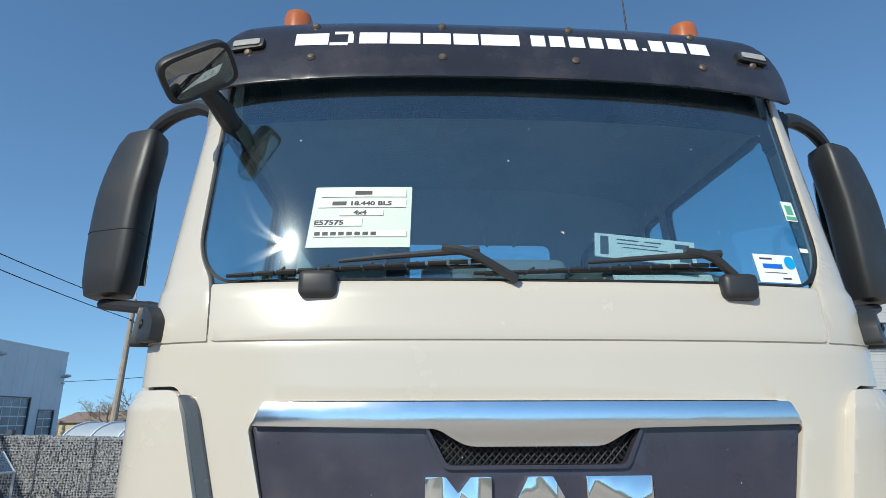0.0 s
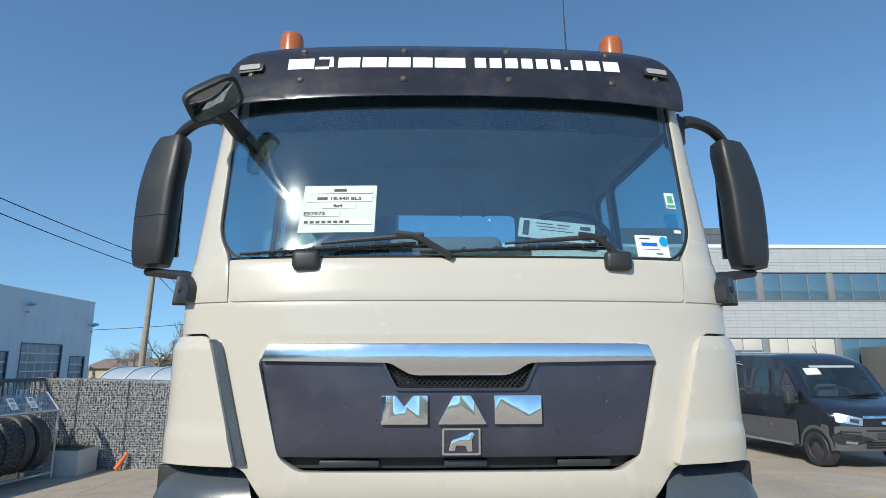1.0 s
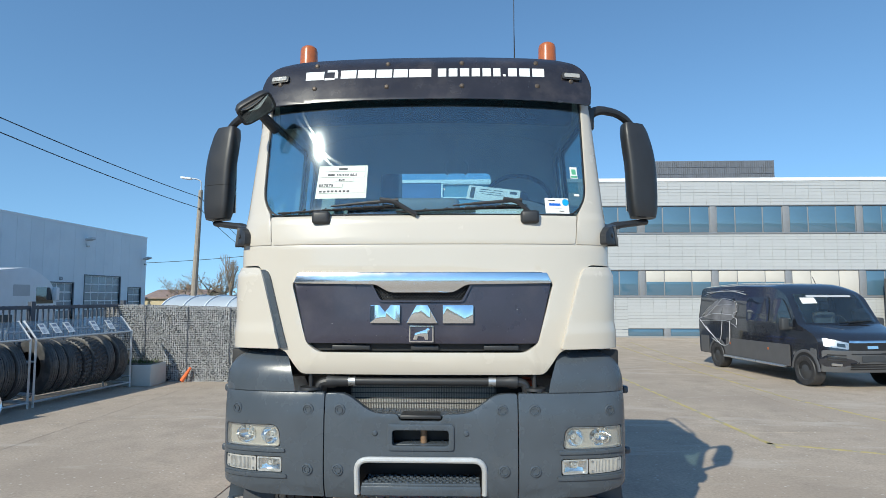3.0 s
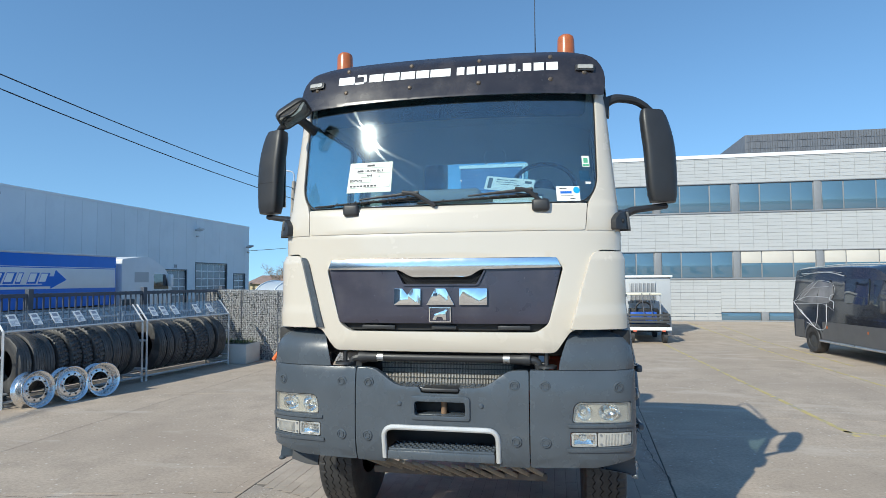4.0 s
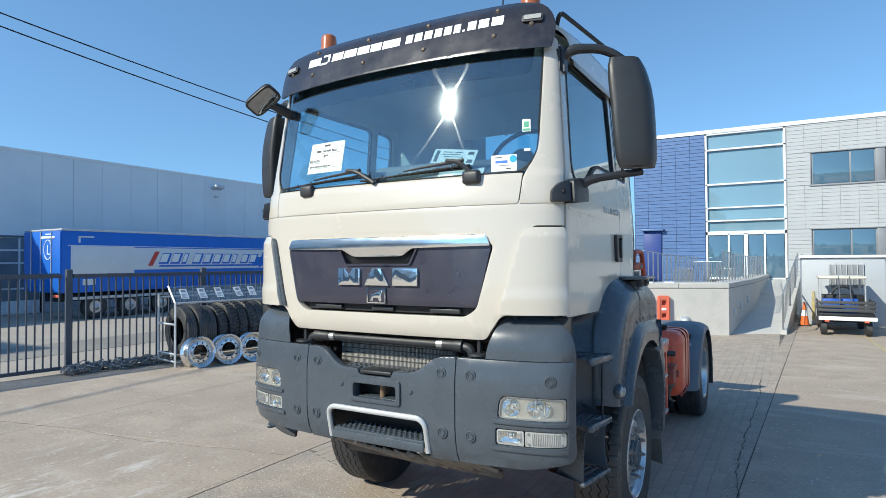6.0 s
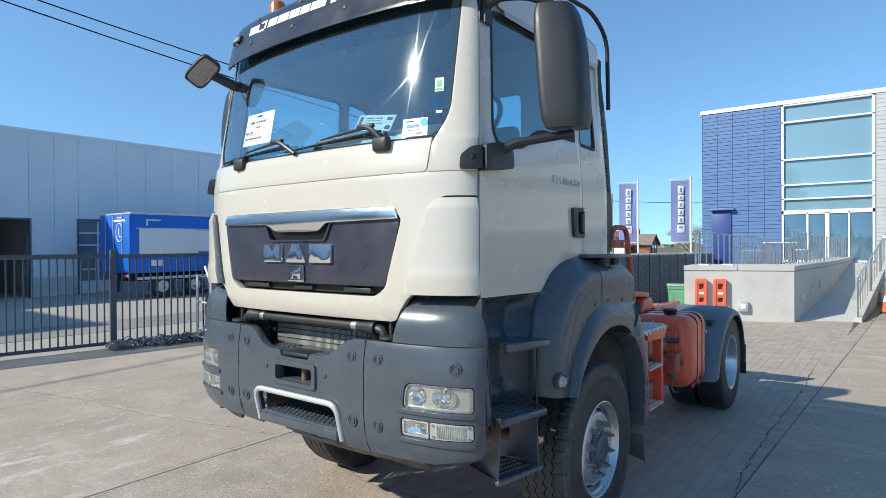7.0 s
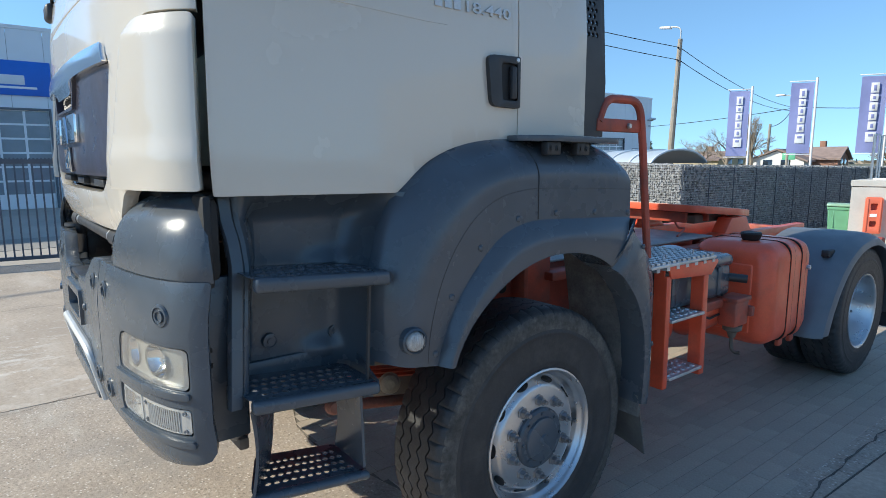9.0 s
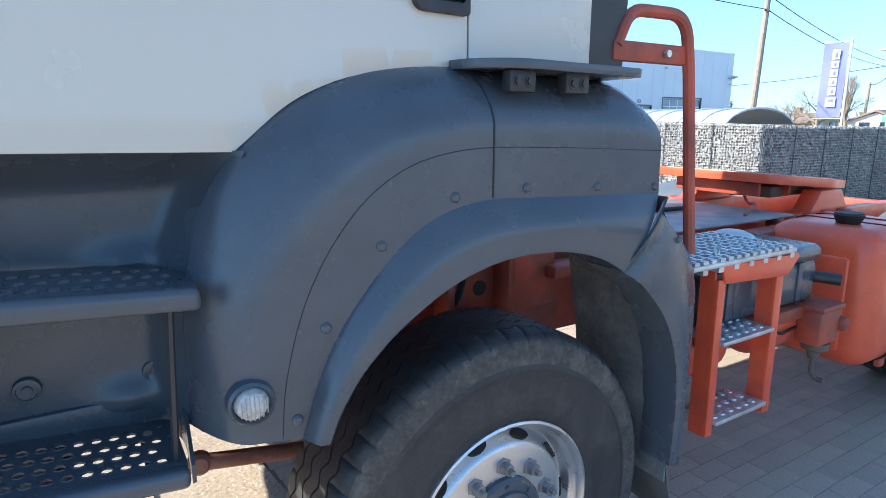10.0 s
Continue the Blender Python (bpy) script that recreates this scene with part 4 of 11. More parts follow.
# dashboard, wheel, seats
def dash_f(a, b):
    x = -0.98 + 1.96 * a
    hump = 0.10 * math.exp(-((x - 0.52) / 0.30) ** 4)
    y = 0.18 + 0.55 * b + 0.04 * (x / 0.98) ** 2
    z = 2.48 + (0.04 + hump) * math.sin(min(1, b * 1.6) * math.pi / 2) - 0.5 * max(0, b - 0.8)
    return Vector((x, y, z))


part("dashboard", grid_surf(40, 12, dash_f, 0.08, Vector((0, 0, -1))), M["trim_dark"], truck)
bm = bm_new()
wc, wa = Vector((0.64, 0.80, 2.67)), radians(32)
ring = [wc + Vector((0.23 * math.cos(t), -0.23 * math.sin(t) * math.sin(wa) * -1, 0.23 * math.sin(t) * math.cos(wa))) for t in [2 * math.pi * k / 36 for k in range(36)]]
add_tube(bm, ring, 0.016, 10, True)
for t in (200, 340, 270):
    a = radians(t)
    add_tube(bm, [wc, wc + Vector((0.22 * math.cos(a), 0.22 * math.sin(a) * math.sin(wa), 0.22 * math.sin(a) * math.cos(wa)))], 0.014, 6)
add_lathe(bm, [(0, 0.02), (0.07, 0.015), (0.08, -0.01), (0.04, -0.12)], 16, facing(wc, (0, 0.5, 0.85)))
part("steering_wheel", bm, M["black"], truck)
for xs_, bend in ((0.11, -0.02), (0.26, 0.02)):
    bm = bm_new()
    add_tube(bm, [(xs_, 1.725, 3.16), (xs_ + bend, 1.70, 3.13), (xs_ + bend * 1.3, 1.69, 3.09), (xs_ + bend, 1.70, 3.06), (xs_, 1.715, 3.04)], 0.009, 6)
    part("coat_hook", bm, M["plastic_pale"], truck)
for xs_ in (0.56, -0.56):
    bm = rbox(xs_ - 0.25, xs_ + 0.25, 1.25, 1.40, 1.9, 2.56, 0.06, 3)
    b2 = rbox(xs_ - 0.14, xs_ + 0.14, 1.28, 1.38, 2.57, 2.73, 0.045, 3)
    seat = part("seat_back", bm, M["fabric"], truck)
    part("headrest", b2, M["fabric"], seat)
bm = rbox(-0.30, 0.22, 0.36, 0.60, 2.50, 2.615, 0.04, 3)
part("dash_tray", bm, M["trim_mid"], truck)
# dried splashes on the glass and stone chips on the grille
def specks(count, seed, x0, x1, z0, z1, d, r0, r1):
    rnd = random.Random(seed)
    bm = bm_new()
    for k in range(count):
        u, z, r = cab_x(rnd.uniform(x0, x1)), rnd.uniform(z0, z1), r0 + (r1 - r0) * rnd.random() ** 3
        lean = rnd.uniform(0, 3.1)
        vs = []
        for j in range(6):
            a = j * math.pi / 3
            p, q = r * math.cos(a) * rnd.uniform(0.5, 1.8), r * math.sin(a) * rnd.uniform(0.5, 0.9)
            vs.append(bm.verts.new(on_cab(u + p * math.cos(lean) - q * math.sin(lean), z + p * math.sin(lean) + q * math.cos(lean), d)))
        bm.faces.new(vs)
    return bm


M["splash"] = mat("dried_splash", (0.55, 0.56, 0.55), 0.8, vary=0.2, scale=30)
tagged(part("dried_splash", specks(80, 21, -0.85, 0.85, 2.52, 3.05, 0.0065, 0.0008, 0.0026), M["splash"], screen), kind="stuff")
tagged(part("dried_splash", specks(6, 22, -0.15, 0.25, 2.60, 2.95, 0.0065, 0.002, 0.005), M["splash"], screen), kind="stuff")
tagged(part("stone_chip", specks(30, 23, -0.62, 0.62, 1.73, 2.0, 0.0048, 0.0006, 0.0022), M["splash"], grille), kind="stuff")
# visor's dark reflection across the windscreen top, put in as a tinted strip inside
bl = round_poly(fx([(-0.98, 3.03, 0.06), (0.0, 3.05, 0.8), (0.98, 3.03, 0.06), (1.02, 3.28, 0.02), (-1.02, 3.28, 0.02)]), 6)
part("tint_band", panel(bl, [], lambda u, z, d: on_cab(u, z, d + 0.014), 0.001, 0.06), glass("reflection_band_glass", (0.33, 0.42, 0.48), 0.0, 0.0), truck, "dark strip painted for the visor's reflection along the top of the windscreen", 60)
for xs_ in (-0.16, 0.52):
    bm = bm_new()
    add_lathe(bm, [(0, 0.012), (0.05, 0.01), (0.055, 0.0)], 18, Matrix.Translation((xs_, 0.60, 3.26)) @ pose(0, 0, 0, 100, 0, 0))
    part("map_lamp", bm, M["trim_light"], truck)

# sheets and stickers behind the windscreen
def sheet_z(z):
    return 2.563 + (z - 2.598) * 0.885


sign = tagged(link_mesh("price_sheet", panel(round_poly([(-0.668, 2.598, 0), (-0.347, 2.598, 0), (-0.347, 2.832, 0), (-0.66, 2.832, 0)]), [], lambda u, z, d: on_cab(u, sheet_z(z), d + 0.0055), 0.0015, 0.05), M["paper_green"]), "pale green-white printed sheet taped to the windscreen", "sign")


def on_sheet(x, z, d=0.0):
    return on_cab(x, sheet_z(z), 0.003 - d)


def sheet_bar(x0, x1, z0, z1, material, name="print_bar", lift=0.0):
    part(name, panel([Vector((x0, z0)), Vector((x1, z0)), Vector((x1, z1)), Vector((x0, z1))], [], lambda u, z, d: on_sheet(u, z, 0.0004 + lift - d), 0.0006, 0.05), material, sign)


def sheet_text(body, x, z, size, width):
    part("print", moved(text_mesh(body, size, width, 0.0008, 0.0002), lambda c: on_sheet(x + c.x, z + c.y, 0.0014 + c.z)), M["ink"], sign)


for x0, x1, z0, z1 in ((-0.64, -0.365, 2.792, 2.822), (-0.645, -0.365, 2.750, 2.781), (-0.575, -0.435, 2.718, 2.742), (-0.65, -0.50, 2.678, 2.706), (-0.65, -0.36, 2.637, 2.660)):
    sheet_bar(x0, x1, z0, z1, M["paper"])
sheet_bar(-0.53, -0.475, 2.800, 2.815, M["ink"], "print_bar", 0.001)
sheet_bar(-0.60, -0.555, 2.758, 2.773, M["ink"], "print_bar", 0.001)
sheet_text("18.440 BLS", -0.54, 2.758, 0.022, 0.13)
sheet_text("4x4", -0.53, 2.722, 0.022, 0.042)
sheet_text("E57575", -0.65, 2.683, 0.024, 0.092)
for k in range(8):
    sheet_bar(-0.645 + k * 0.025, -0.628 + k * 0.025, 2.642, 2.655, M["ink"], "print_bar", 0.001)
# paper on the dashboard against the glass
paper = thing("paper_sheet", "white printed sheets lying on the dashboard behind the windscreen", "paper")
pm = Matrix.Translation((0.43, 0.20, 2.60)) @ Matrix.Diagonal((0.9, 1, 0.75, 1)) @ pose(0, 0, 0, 66, 8, -6)
bm = bm_new()
add_box(bm, -0.18, 0.18, -0.065, 0.065, 0, 0.002)
part("sheet", bm, M["paper"], paper, at=pm)
for k, (x0, x1, y0, y1) in enumerate(((-0.16, -0.13, -0.05, 0.05), (-0.10, -0.02, 0.035, 0.042), (-0.10, 0.05, 0.015, 0.02), (-0.08, 0.08, -0.005, 0.0), (0.11, 0.16, 0.02, 0.045), (0.12, 0.165, -0.05, -0.02), (0.0, 0.06, 0.035, 0.042))):
    bm = bm_new()
    add_box(bm, x0, x1, y0, y1, 0.0025, 0.003)
    part("print_bar", bm, M["ink"], paper, at=pm)
bm = bm_new()
add_box(bm, -0.15, 0.17, -0.03, 0.03, 0, 0.002)
part("sheet", bm, M["paper"], paper, at=Matrix.Translation((0.47, 0.19, 2.49)) @ pose(0, 0, 0, 58, 0, -3))


def sticker(name, label, x0, x1, z0, z1, material, marks=()):
    s = tagged(link_mesh(name, panel([Vector((cab_x(x0), z0)), Vector((cab_x(x1), z0)), Vector((cab_x(x1), z1)), Vector((cab_x(x0), z1))], [], lambda u, z, d: on_cab(u, z, 0.004 + d), 0.001, 0.03), material), label, "sticker")
    for a0, a1, b0, b1, mm in marks:
        part("mark", panel([Vector((cab_x(a0), b0)), Vector((cab_x(a1), b0)), Vector((cab_x(a1), b1)), Vector((cab_x(a0), b1))], [], lambda u, z, d: on_cab(u, z, 0.0025 + d), 0.001, 0.03), mm, s)
    return s


st = sticker("dealer_card", "white card with a round blue dot on the windscreen", 0.745, 0.892, 2.468, 2.562, M["paper"],
             ((0.77, 0.84, 2.515, 2.53, M["trailer_blue"]), (0.765, 0.81, 2.545, 2.55, M["ink"]), (0.77, 0.85, 2.50, 2.502, M["ink"]), (0.83, 0.86, 2.48, 2.485, M["ink"])))
bm = flat_fill([Vector((cab_x(0.872) + 0.021 * math.cos(a), 2.537 + 0.021 * math.sin(a))) for a in [k * math.pi / 10 for k in range(20)]])
part("dot", moved(bm, lambda c: on_cab(c.x, c.y, 0.0015)), M["blue_dot"], st, "round blue dot")
sticker("green_sticker", "small green and white sticker on the windscreen", 0.925, 0.972, 2.69, 2.762, M["paper"], ((0.928, 0.969, 2.695, 2.707, M["green_dot"]), (0.935, 0.962, 2.715, 2.748, M["green_dot"])))
sticker("white_label", "tiny white label near the windscreen's edge", 0.935, 0.968, 2.578, 2.592, M["paper"])
sticker("note_card", "clear card holder behind the windscreen's corner", 0.90, 0.966, 2.60, 2.665, M["sideglass"])

# sun visor
vis = [(-1.055, 3.168, 0.02), (-0.5, 3.188, 0.3), (0.0, 3.196, 0.3), (0.5, 3.188, 0.3), (1.055, 3.168, 0.02), (1.075, 3.32, 0.08), (1.01, 3.442, 0.10), (0.84, 3.502, 0.10), (0.4, 3.522, 0.2), (0.0, 3.526, 0.2), (-0.4, 3.522, 0.2), (-0.84, 3.502, 0.10), (-1.01, 3.442, 0.10), (-1.075, 3.32, 0.08)]


def on_visor(u, z, d=0.0):
    x, y, nx, ny = cab_at(u)
    lean = float(np.interp(z, (3.18, 3.28, 3.40, 3.46, 3.53), (0.135, 0.165, 0.205, 0.235, 0.32)))
    return Vector((x * 0.99 - nx * d, y * 1.0 + lean * max(0.0, 1 - y / 0.75) - ny * d, z))


visor = part("sun_visor", panel(round_poly(fx(vis), 3), [], on_visor, 0.012, 0.035, 0.03, 0.003), M["visor"], truck, "smoked dark sun visor with white lettering bars")
bolt_me = piece_mesh("visor_bolt", dome_bm(0.016, 0.009, 12), mat("dull_bolt", (0.12, 0.095, 0.075), 0.5, 0.5, vary=0.3, scale=40))
for xs_ in (-0.70, -0.235, 0.24, 0.715):
    for z in (3.452, 3.282):
        p = on_visor(cab_x(xs_), z, -0.001)
        n = (on_visor(cab_x(xs_), z, -0.02) - p)
        shared("bolt", bolt_me, visor, facing(p, n + Vector((0, 0, 0.006))))
for g in (1, -1):
    a, b = cab_x(0.875 * g), cab_x(0.995 * g)
    lo, hi = min(a, b), max(a, b)
    lamp = part("marker_lamp", panel(round_poly([(lo, 3.352 - (0.012 if g > 0 else 0.018), 0.012), (hi, 3.352 - (0.018 if g > 0 else 0.012), 0.012), (hi, 3.385, 0.012), (lo, 3.385, 0.012)]), [], lambda u, z, d: on_visor(u, z, d - 0.016), 0.016, 0.03, 0, 0.003), M["dark_plastic"], visor, "clear marker lamp")
    part("marker_lens", panel(round_poly([(lo + 0.012, 3.350, 0.008), (hi - 0.012, 3.350, 0.008), (hi - 0.012, 3.378, 0.008), (lo + 0.012, 3.378, 0.008)]), [], lambda u, z, d: on_visor(u, z, d - 0.021), 0.006, 0.03), M["lens_white"], lamp)
    p = on_visor(cab_x(0.935 * g), 3.325, -0.001)
    shared("bolt", bolt_me, visor, facing(p, on_visor(cab_x(0.935 * g), 3.325, -0.02) - p))


def visor_bar(x0, x1, z0, z1, shear=0.0, name="lettering_bar", cut=None):
    pts = [Vector((cab_x(x0), z0)), Vector((cab_x(x1), z0)), Vector((cab_x(x1) + shear, z1)), Vector((cab_x(x0) + shear, z1))]
    part(name, panel(pts, [], lambda u, z, d: on_visor(u, z, d - 0.0015), 0.001, 0.03), M["white"], visor)


# company name as plain white bars: a solid logo block, five broad bars, then a row of narrow ones
visor_bar(-0.765, -0.645, 3.344, 3.405)
visor_bar(-0.640, -0.575, 3.340, 3.355)
visor_bar(-0.625, -0.560, 3.398, 3.414)
visor_bar(-0.575, -0.555, 3.352, 3.400)
for x0, x1 in ((-0.535, -0.435), (-0.425, -0.315), (-0.305, -0.205), (-0.195, -0.105), (-0.095, 0.045)):
    visor_bar(x0, x1, 3.348, 3.408)
x = 0.088
for wdt in (0.052, 0.055, 0.058, 0.052, 0.052, 0.045, 0.016, 0.055, 0.066, 0.075):
    visor_bar(x, x + wdt, 3.350, 3.410 if wdt > 0.02 else 3.364)
    x += wdt + 0.0165

# beacons, antenna, roof rail
for g in (1, -1):
    bm = bm_new()
    add_lathe(bm, [(0, 0.185), (0.035, 0.183), (0.052, 0.170), (0.058, 0.150), (0.062, 0.02), (0.062, 0.0)], 28, Matrix.Translation((0.815 * g, 0.50, 3.505)))
    be = part("beacon", bm, M["orange"], truck, "amber rotating beacon")
    bm = bm_new()
    add_lathe(bm, [(0, 0.02), (0.070, 0.018), (0.074, -0.03), (0, -0.03)], 24, Matrix.Translation((0.815 * g, 0.50, 3.50)))
    part("beacon_base", bm, M["dark_plastic"], be)
bm = bm_new()
add_tube(bm, [(0.60, 0.55, 3.45), (0.60, 0.58, 3.85), (0.605, 0.62, 4.5)], [0.006, 0.003, 0.0018], 6)
part("antenna", bm, M["black"], truck)
bm = bm_new()
add_tube(bm, arc_pts([(0.90, 0.72, 3.44), (0.96, 0.62, 3.53), (1.05, 1.75, 3.55), (1.07, 1.98, 3.42), (1.07, 2.0, 2.9)], 0.12), 0.015, 8)
part("roof_rail", bm, M["black"], truck, "black tubular rail over the cab edge")
bm = rbox(-0.75, -0.35, 1.95, 2.30, 2.6, 3.66, 0.06, 3)
part("air_intake", bm, M["dark_plastic"], truck)

# wipers
for g, x0 in ((1, -0.60), (2, 0.635)):
    wiper = part("wiper", rbox(-0.055, 0.055, -0.022, 0.028, -0.035, 0.045, 0.02, 3, Matrix.Translation((x0, 0.032, 2.435))), M["dark_plastic"], truck, "black wiper with its pivot cap")
    bm = bm_new()
    elbow = (-0.17 if g == 1 else 0.565)
    pts = [on_cab(elbow + 0.14 if g == 1 else elbow + 0.09, 2.452, -0.02), on_cab(elbow, 2.535, -0.05), on_cab(elbow - 0.08, 2.545, -0.045)]
    add_tube(bm, arc_pts(pts, 0.05), 0.014, 8)
    pts = [on_cab(elbow + 0.03, 2.54, -0.05), on_cab(elbow - 0.25, 2.520, -0.034), on_cab(elbow - 0.38, 2.508, -0.03)]
    add_tube(bm, pts, [0.012, 0.008, 0.005], 8)
    part("arm", bm, M["dark_plastic"], wiper)
    bm = bm_new()
    e0 = elbow + 0.06
    for k in range(12):
        u0, u1 = e0 - k * 0.063, e0 - (k + 0.86) * 0.063
        if u1 < -0.955:
            break
        add_tube(bm, [on_cab(u0, 2.512 - 0.0035 * k, -0.024), on_cab(u1, 2.510 - 0.0035 * k, -0.024)], 0.007, 6)
    add_tube(bm, [on_cab(e0, 2.498, -0.014), on_cab(e0 - 0.35, 2.49, -0.012), on_cab(max(e0 - 0.78, -0.95), 2.475, -0.012)], 0.006, 6)
    for k in range(0, 5):
        u0 = e0 - 0.08 - k * 0.13
        add_tube(bm, [on_cab(u0, 2.514 - k * 0.005, -0.022), on_cab(u0 - 0.03, 2.49 - k * 0.004, -0.012)], 0.004, 5)
    part("blade", bm, M["black"], wiper)

# mirrors
for g in (1, -1):
    def fl(bm):
        return bm if g > 0 else moved(mirror_bm(bm), lambda c: Vector((c.x + 0.012, c.y, c.z)))

    bm = bm_new()
    rows = []
    for i in range(15):
        t = i / 14
        z = 2.495 + t * 0.625
        bend = 0.035 * (1 - t) ** 2
        pull = 0.03 * max(0, t - 0.55) ** 1.5 / 0.3
        ring = []
        end = min(1, math.sin(math.pi * min(max((t * 0.94 + 0.03), 0), 1)) * 5) ** 0.5
        for k in range(24):
            a = 2 * math.pi * k / 24
            cx_ = math.copysign(abs(math.cos(a)) ** 0.5, math.cos(a)) * 0.100 * (0.72 + 0.28 * end)
            cy_ = math.copysign(abs(math.sin(a)) ** 0.6, math.sin(a)) * 0.085 * (0.6 + 0.4 * end)
            bow = math.sin(math.pi * t)
            cx_ *= 1 - 0.16 * max(0.0, (t - 0.72) / 0.28) ** 1.5 - 0.05 * max(0.0, (0.2 - t) / 0.2)
            ring.append(bm.verts.new((1.405 + bend - pull * 0.8 + cx_ + (0.018 * bow if cx_ > 0 else 0.006 * bow), 0.53 + 0.05 * (cx_ / 0.12) + cy_ - 0.016 * bow, z)))
        rows.append(ring)
    for a, b in zip(rows, rows[1:]):
        for k in range(24):
            bm.faces.new((a[k], a[(k + 1) % 24], b[(k + 1) % 24], b[k]))
    bm.faces.new(rows[0])
    bm.faces.new(rows[-1])
    loop = [v.co.copy() for v in rows[5]]
    housing = part("mirror_housing", fl(bm), M["dark_plastic"], truck, "black plastic main mirror housing", 45)
    if g < 0:
        mid_ = sum(loop, Vector()) / len(loop)
        bm = bm_new()
        add_tube(bm, [mid_ + (p - mid_) * 1.002 for p in loop], 0.0018, 5, True)
        part("housing_seam", fl(bm), M["black"], housing)
    part("mirror_glass", fl(rbox(1.35, 1.47, 0.600, 0.612, 2.55, 3.02, 0.005)), M["mirror"], housing)
    bm = bm_new()
    add_tube(bm, arc_pts([(1.03, 0.36, 3.13), (1.12, 0.37, 3.185), (1.28, 0.46, 3.185), (1.40, 0.53, 3.10)], 0.10), [0.034, 0.034, 0.032, 0.030, 0.030, 0.028, 0.028, 0.027, 0.027, 0.026, 0.026, 0.026, 0.025, 0.02], 10)
    part("mirror_arm", fl(bm), M["dark_plastic"], truck)
    bm = bm_new()
    add_box(bm, 1.01, 1.085, 0.31, 0.41, 3.03, 3.20)
    bmesh.ops.bevel(bm, geom=list(bm.edges), offset=0.02, segments=2, affect="EDGES")
    part("mirror_bracket", fl(bm), M["dark_plastic"], truck)
    bm = bm_new()
    add_tube(bm, arc_pts([(1.16, 0.36, 2.385), (1.22, 0.40, 2.43), (1.46, 0.55, 2.485)], 0.06), [0.04] + [0.034] * 5 + [0.03, 0.028], 10)
    moved(bm, lambda c: Vector((c.x, c.y, 2.43 + (c.z - 2.43) * 0.75)))
    part("mirror_arm", fl(bm), M["dark_plastic"], truck)
    for k, pts in enumerate((((0.130, 2.283, 0.015), (0.196, 2.288, 0.006), (0.196, 2.402, 0.006), (0.160, 2.392, 0.02), (0.132, 2.350, 0.02)),
                             ((0.204, 2.278, 0.012), (0.435, 2.305, 0.03), (0.435, 2.395, 0.03), (0.40, 2.425, 0.03), (0.30, 2.43, 0.03), (0.204, 2.405, 0.012)))):
        bm = panel(round_poly([(cab_y(y_), z_, r_) for y_, z_, r_ in pts]), [], lambda u, z, d: on_cab(u, z, d - (0.048 if k == 0 else 0.062)), 0.07, 0.03, 0.03, 0.016)
        foot = part("mirror_foot", fl(bm), M["dark_plastic"], truck)
    bm = bm_new()
    add_lathe(bm, [(0, 0.003), (0.011, 0.003), (0.012, 0.0), (0.015, 0.0), (0.016, -0.004)], 14, facing(on_cab(cab_y(0.168), 2.338, -0.049), (1, -0.45, 0)), False)
    part("foot_screw", fl(bm), M["black"], foot)
# kerb mirror on its arm, on the passenger's corner only
bm = bm_new()
rows = []
for h_, k_ in ((0.004, 0.97), (0.0, 1.0), (-0.028, 0.98), (-0.048, 0.88), (-0.062, 0.66), (-0.068, 0.35)):
    ring = []
    for k in range(32):
        a = 2 * math.pi * k / 32
        ring.append(bm.verts.new((0.118 * k_ * math.copysign(abs(math.cos(a)) ** 0.42, math.cos(a)), 0.076 * k_ * math.copysign(abs(math.sin(a)) ** 0.42, math.sin(a)), h_)))
    rows.append(ring)
for a, b in zip(rows, rows[1:]):
    for k in range(32):
        bm.faces.new((a[k], a[(k + 1) % 32], b[(k + 1) % 32], b[k]))
bm.faces.new(rows[0])
bm.faces.new(rows[-1])
kz = Vector((0.62, -0.42, -0.66)).normalized()
kx = (Vector((0.50, 0.35, 0.75)) - kz * kz.dot(Vector((0.50, 0.35, 0.75)))).normalized()
km = Matrix.Translation((-0.995, 0.015, 3.10)) @ Matrix((kx, kz.cross(kx), kz)).transposed().to_4x4()
kerb = part("kerb_mirror", bm, M["dark_plastic"], truck, "black kerb mirror looking down beside the cab", 45, at=km)
bm = bm_new()
ring = [bm.verts.new((0.102 * math.copysign(abs(math.cos(a)) ** 0.42, math.cos(a)), 0.062 * math.copysign(abs(math.sin(a)) ** 0.42, math.sin(a)), 0.0055)) for a in [2 * math.pi * k / 32 for k in range(32)]]
mid = bm.verts.new((0, 0, 0.015))
for k in range(32):
    bm.faces.new((ring[k], ring[(k + 1) % 32], mid))
part("mirror_glass", bm, M["kerb_glass"], kerb)
bm = bm_new()
add_tube(bm, arc_pts([(-1.03, 0.06, 3.11), (-0.985, 0.14, 3.08), (-0.955, 0.25, 3.04)], 0.08), [0.03, 0.03, 0.03, 0.031, 0.032, 0.033, 0.034, 0.036], 10)
part("mirror_arm", bm, M["dark_plastic"], truck)

# bumper: middle and two sides
cen = [(-0.547, 0.834, 0.01), (-0.365, 0.830, 0.0), (-0.365, 1.062, 0.06), (0.365, 1.062, 0.06), (0.365, 0.830, 0.0), (0.547, 0.834, 0.01), (0.547, 1.422, 0.012), (0.43, 1.422, 0.05), (0.275, 1.312, 0.06), (0.13, 1.31, 0.02), (0.12, 1.272, 0.02), (-0.12, 1.272, 0.02), (-0.13, 1.31, 0.02), (-0.275, 1.312, 0.06), (-0.43, 1.422, 0.05), (-0.547, 1.422, 0.012)]
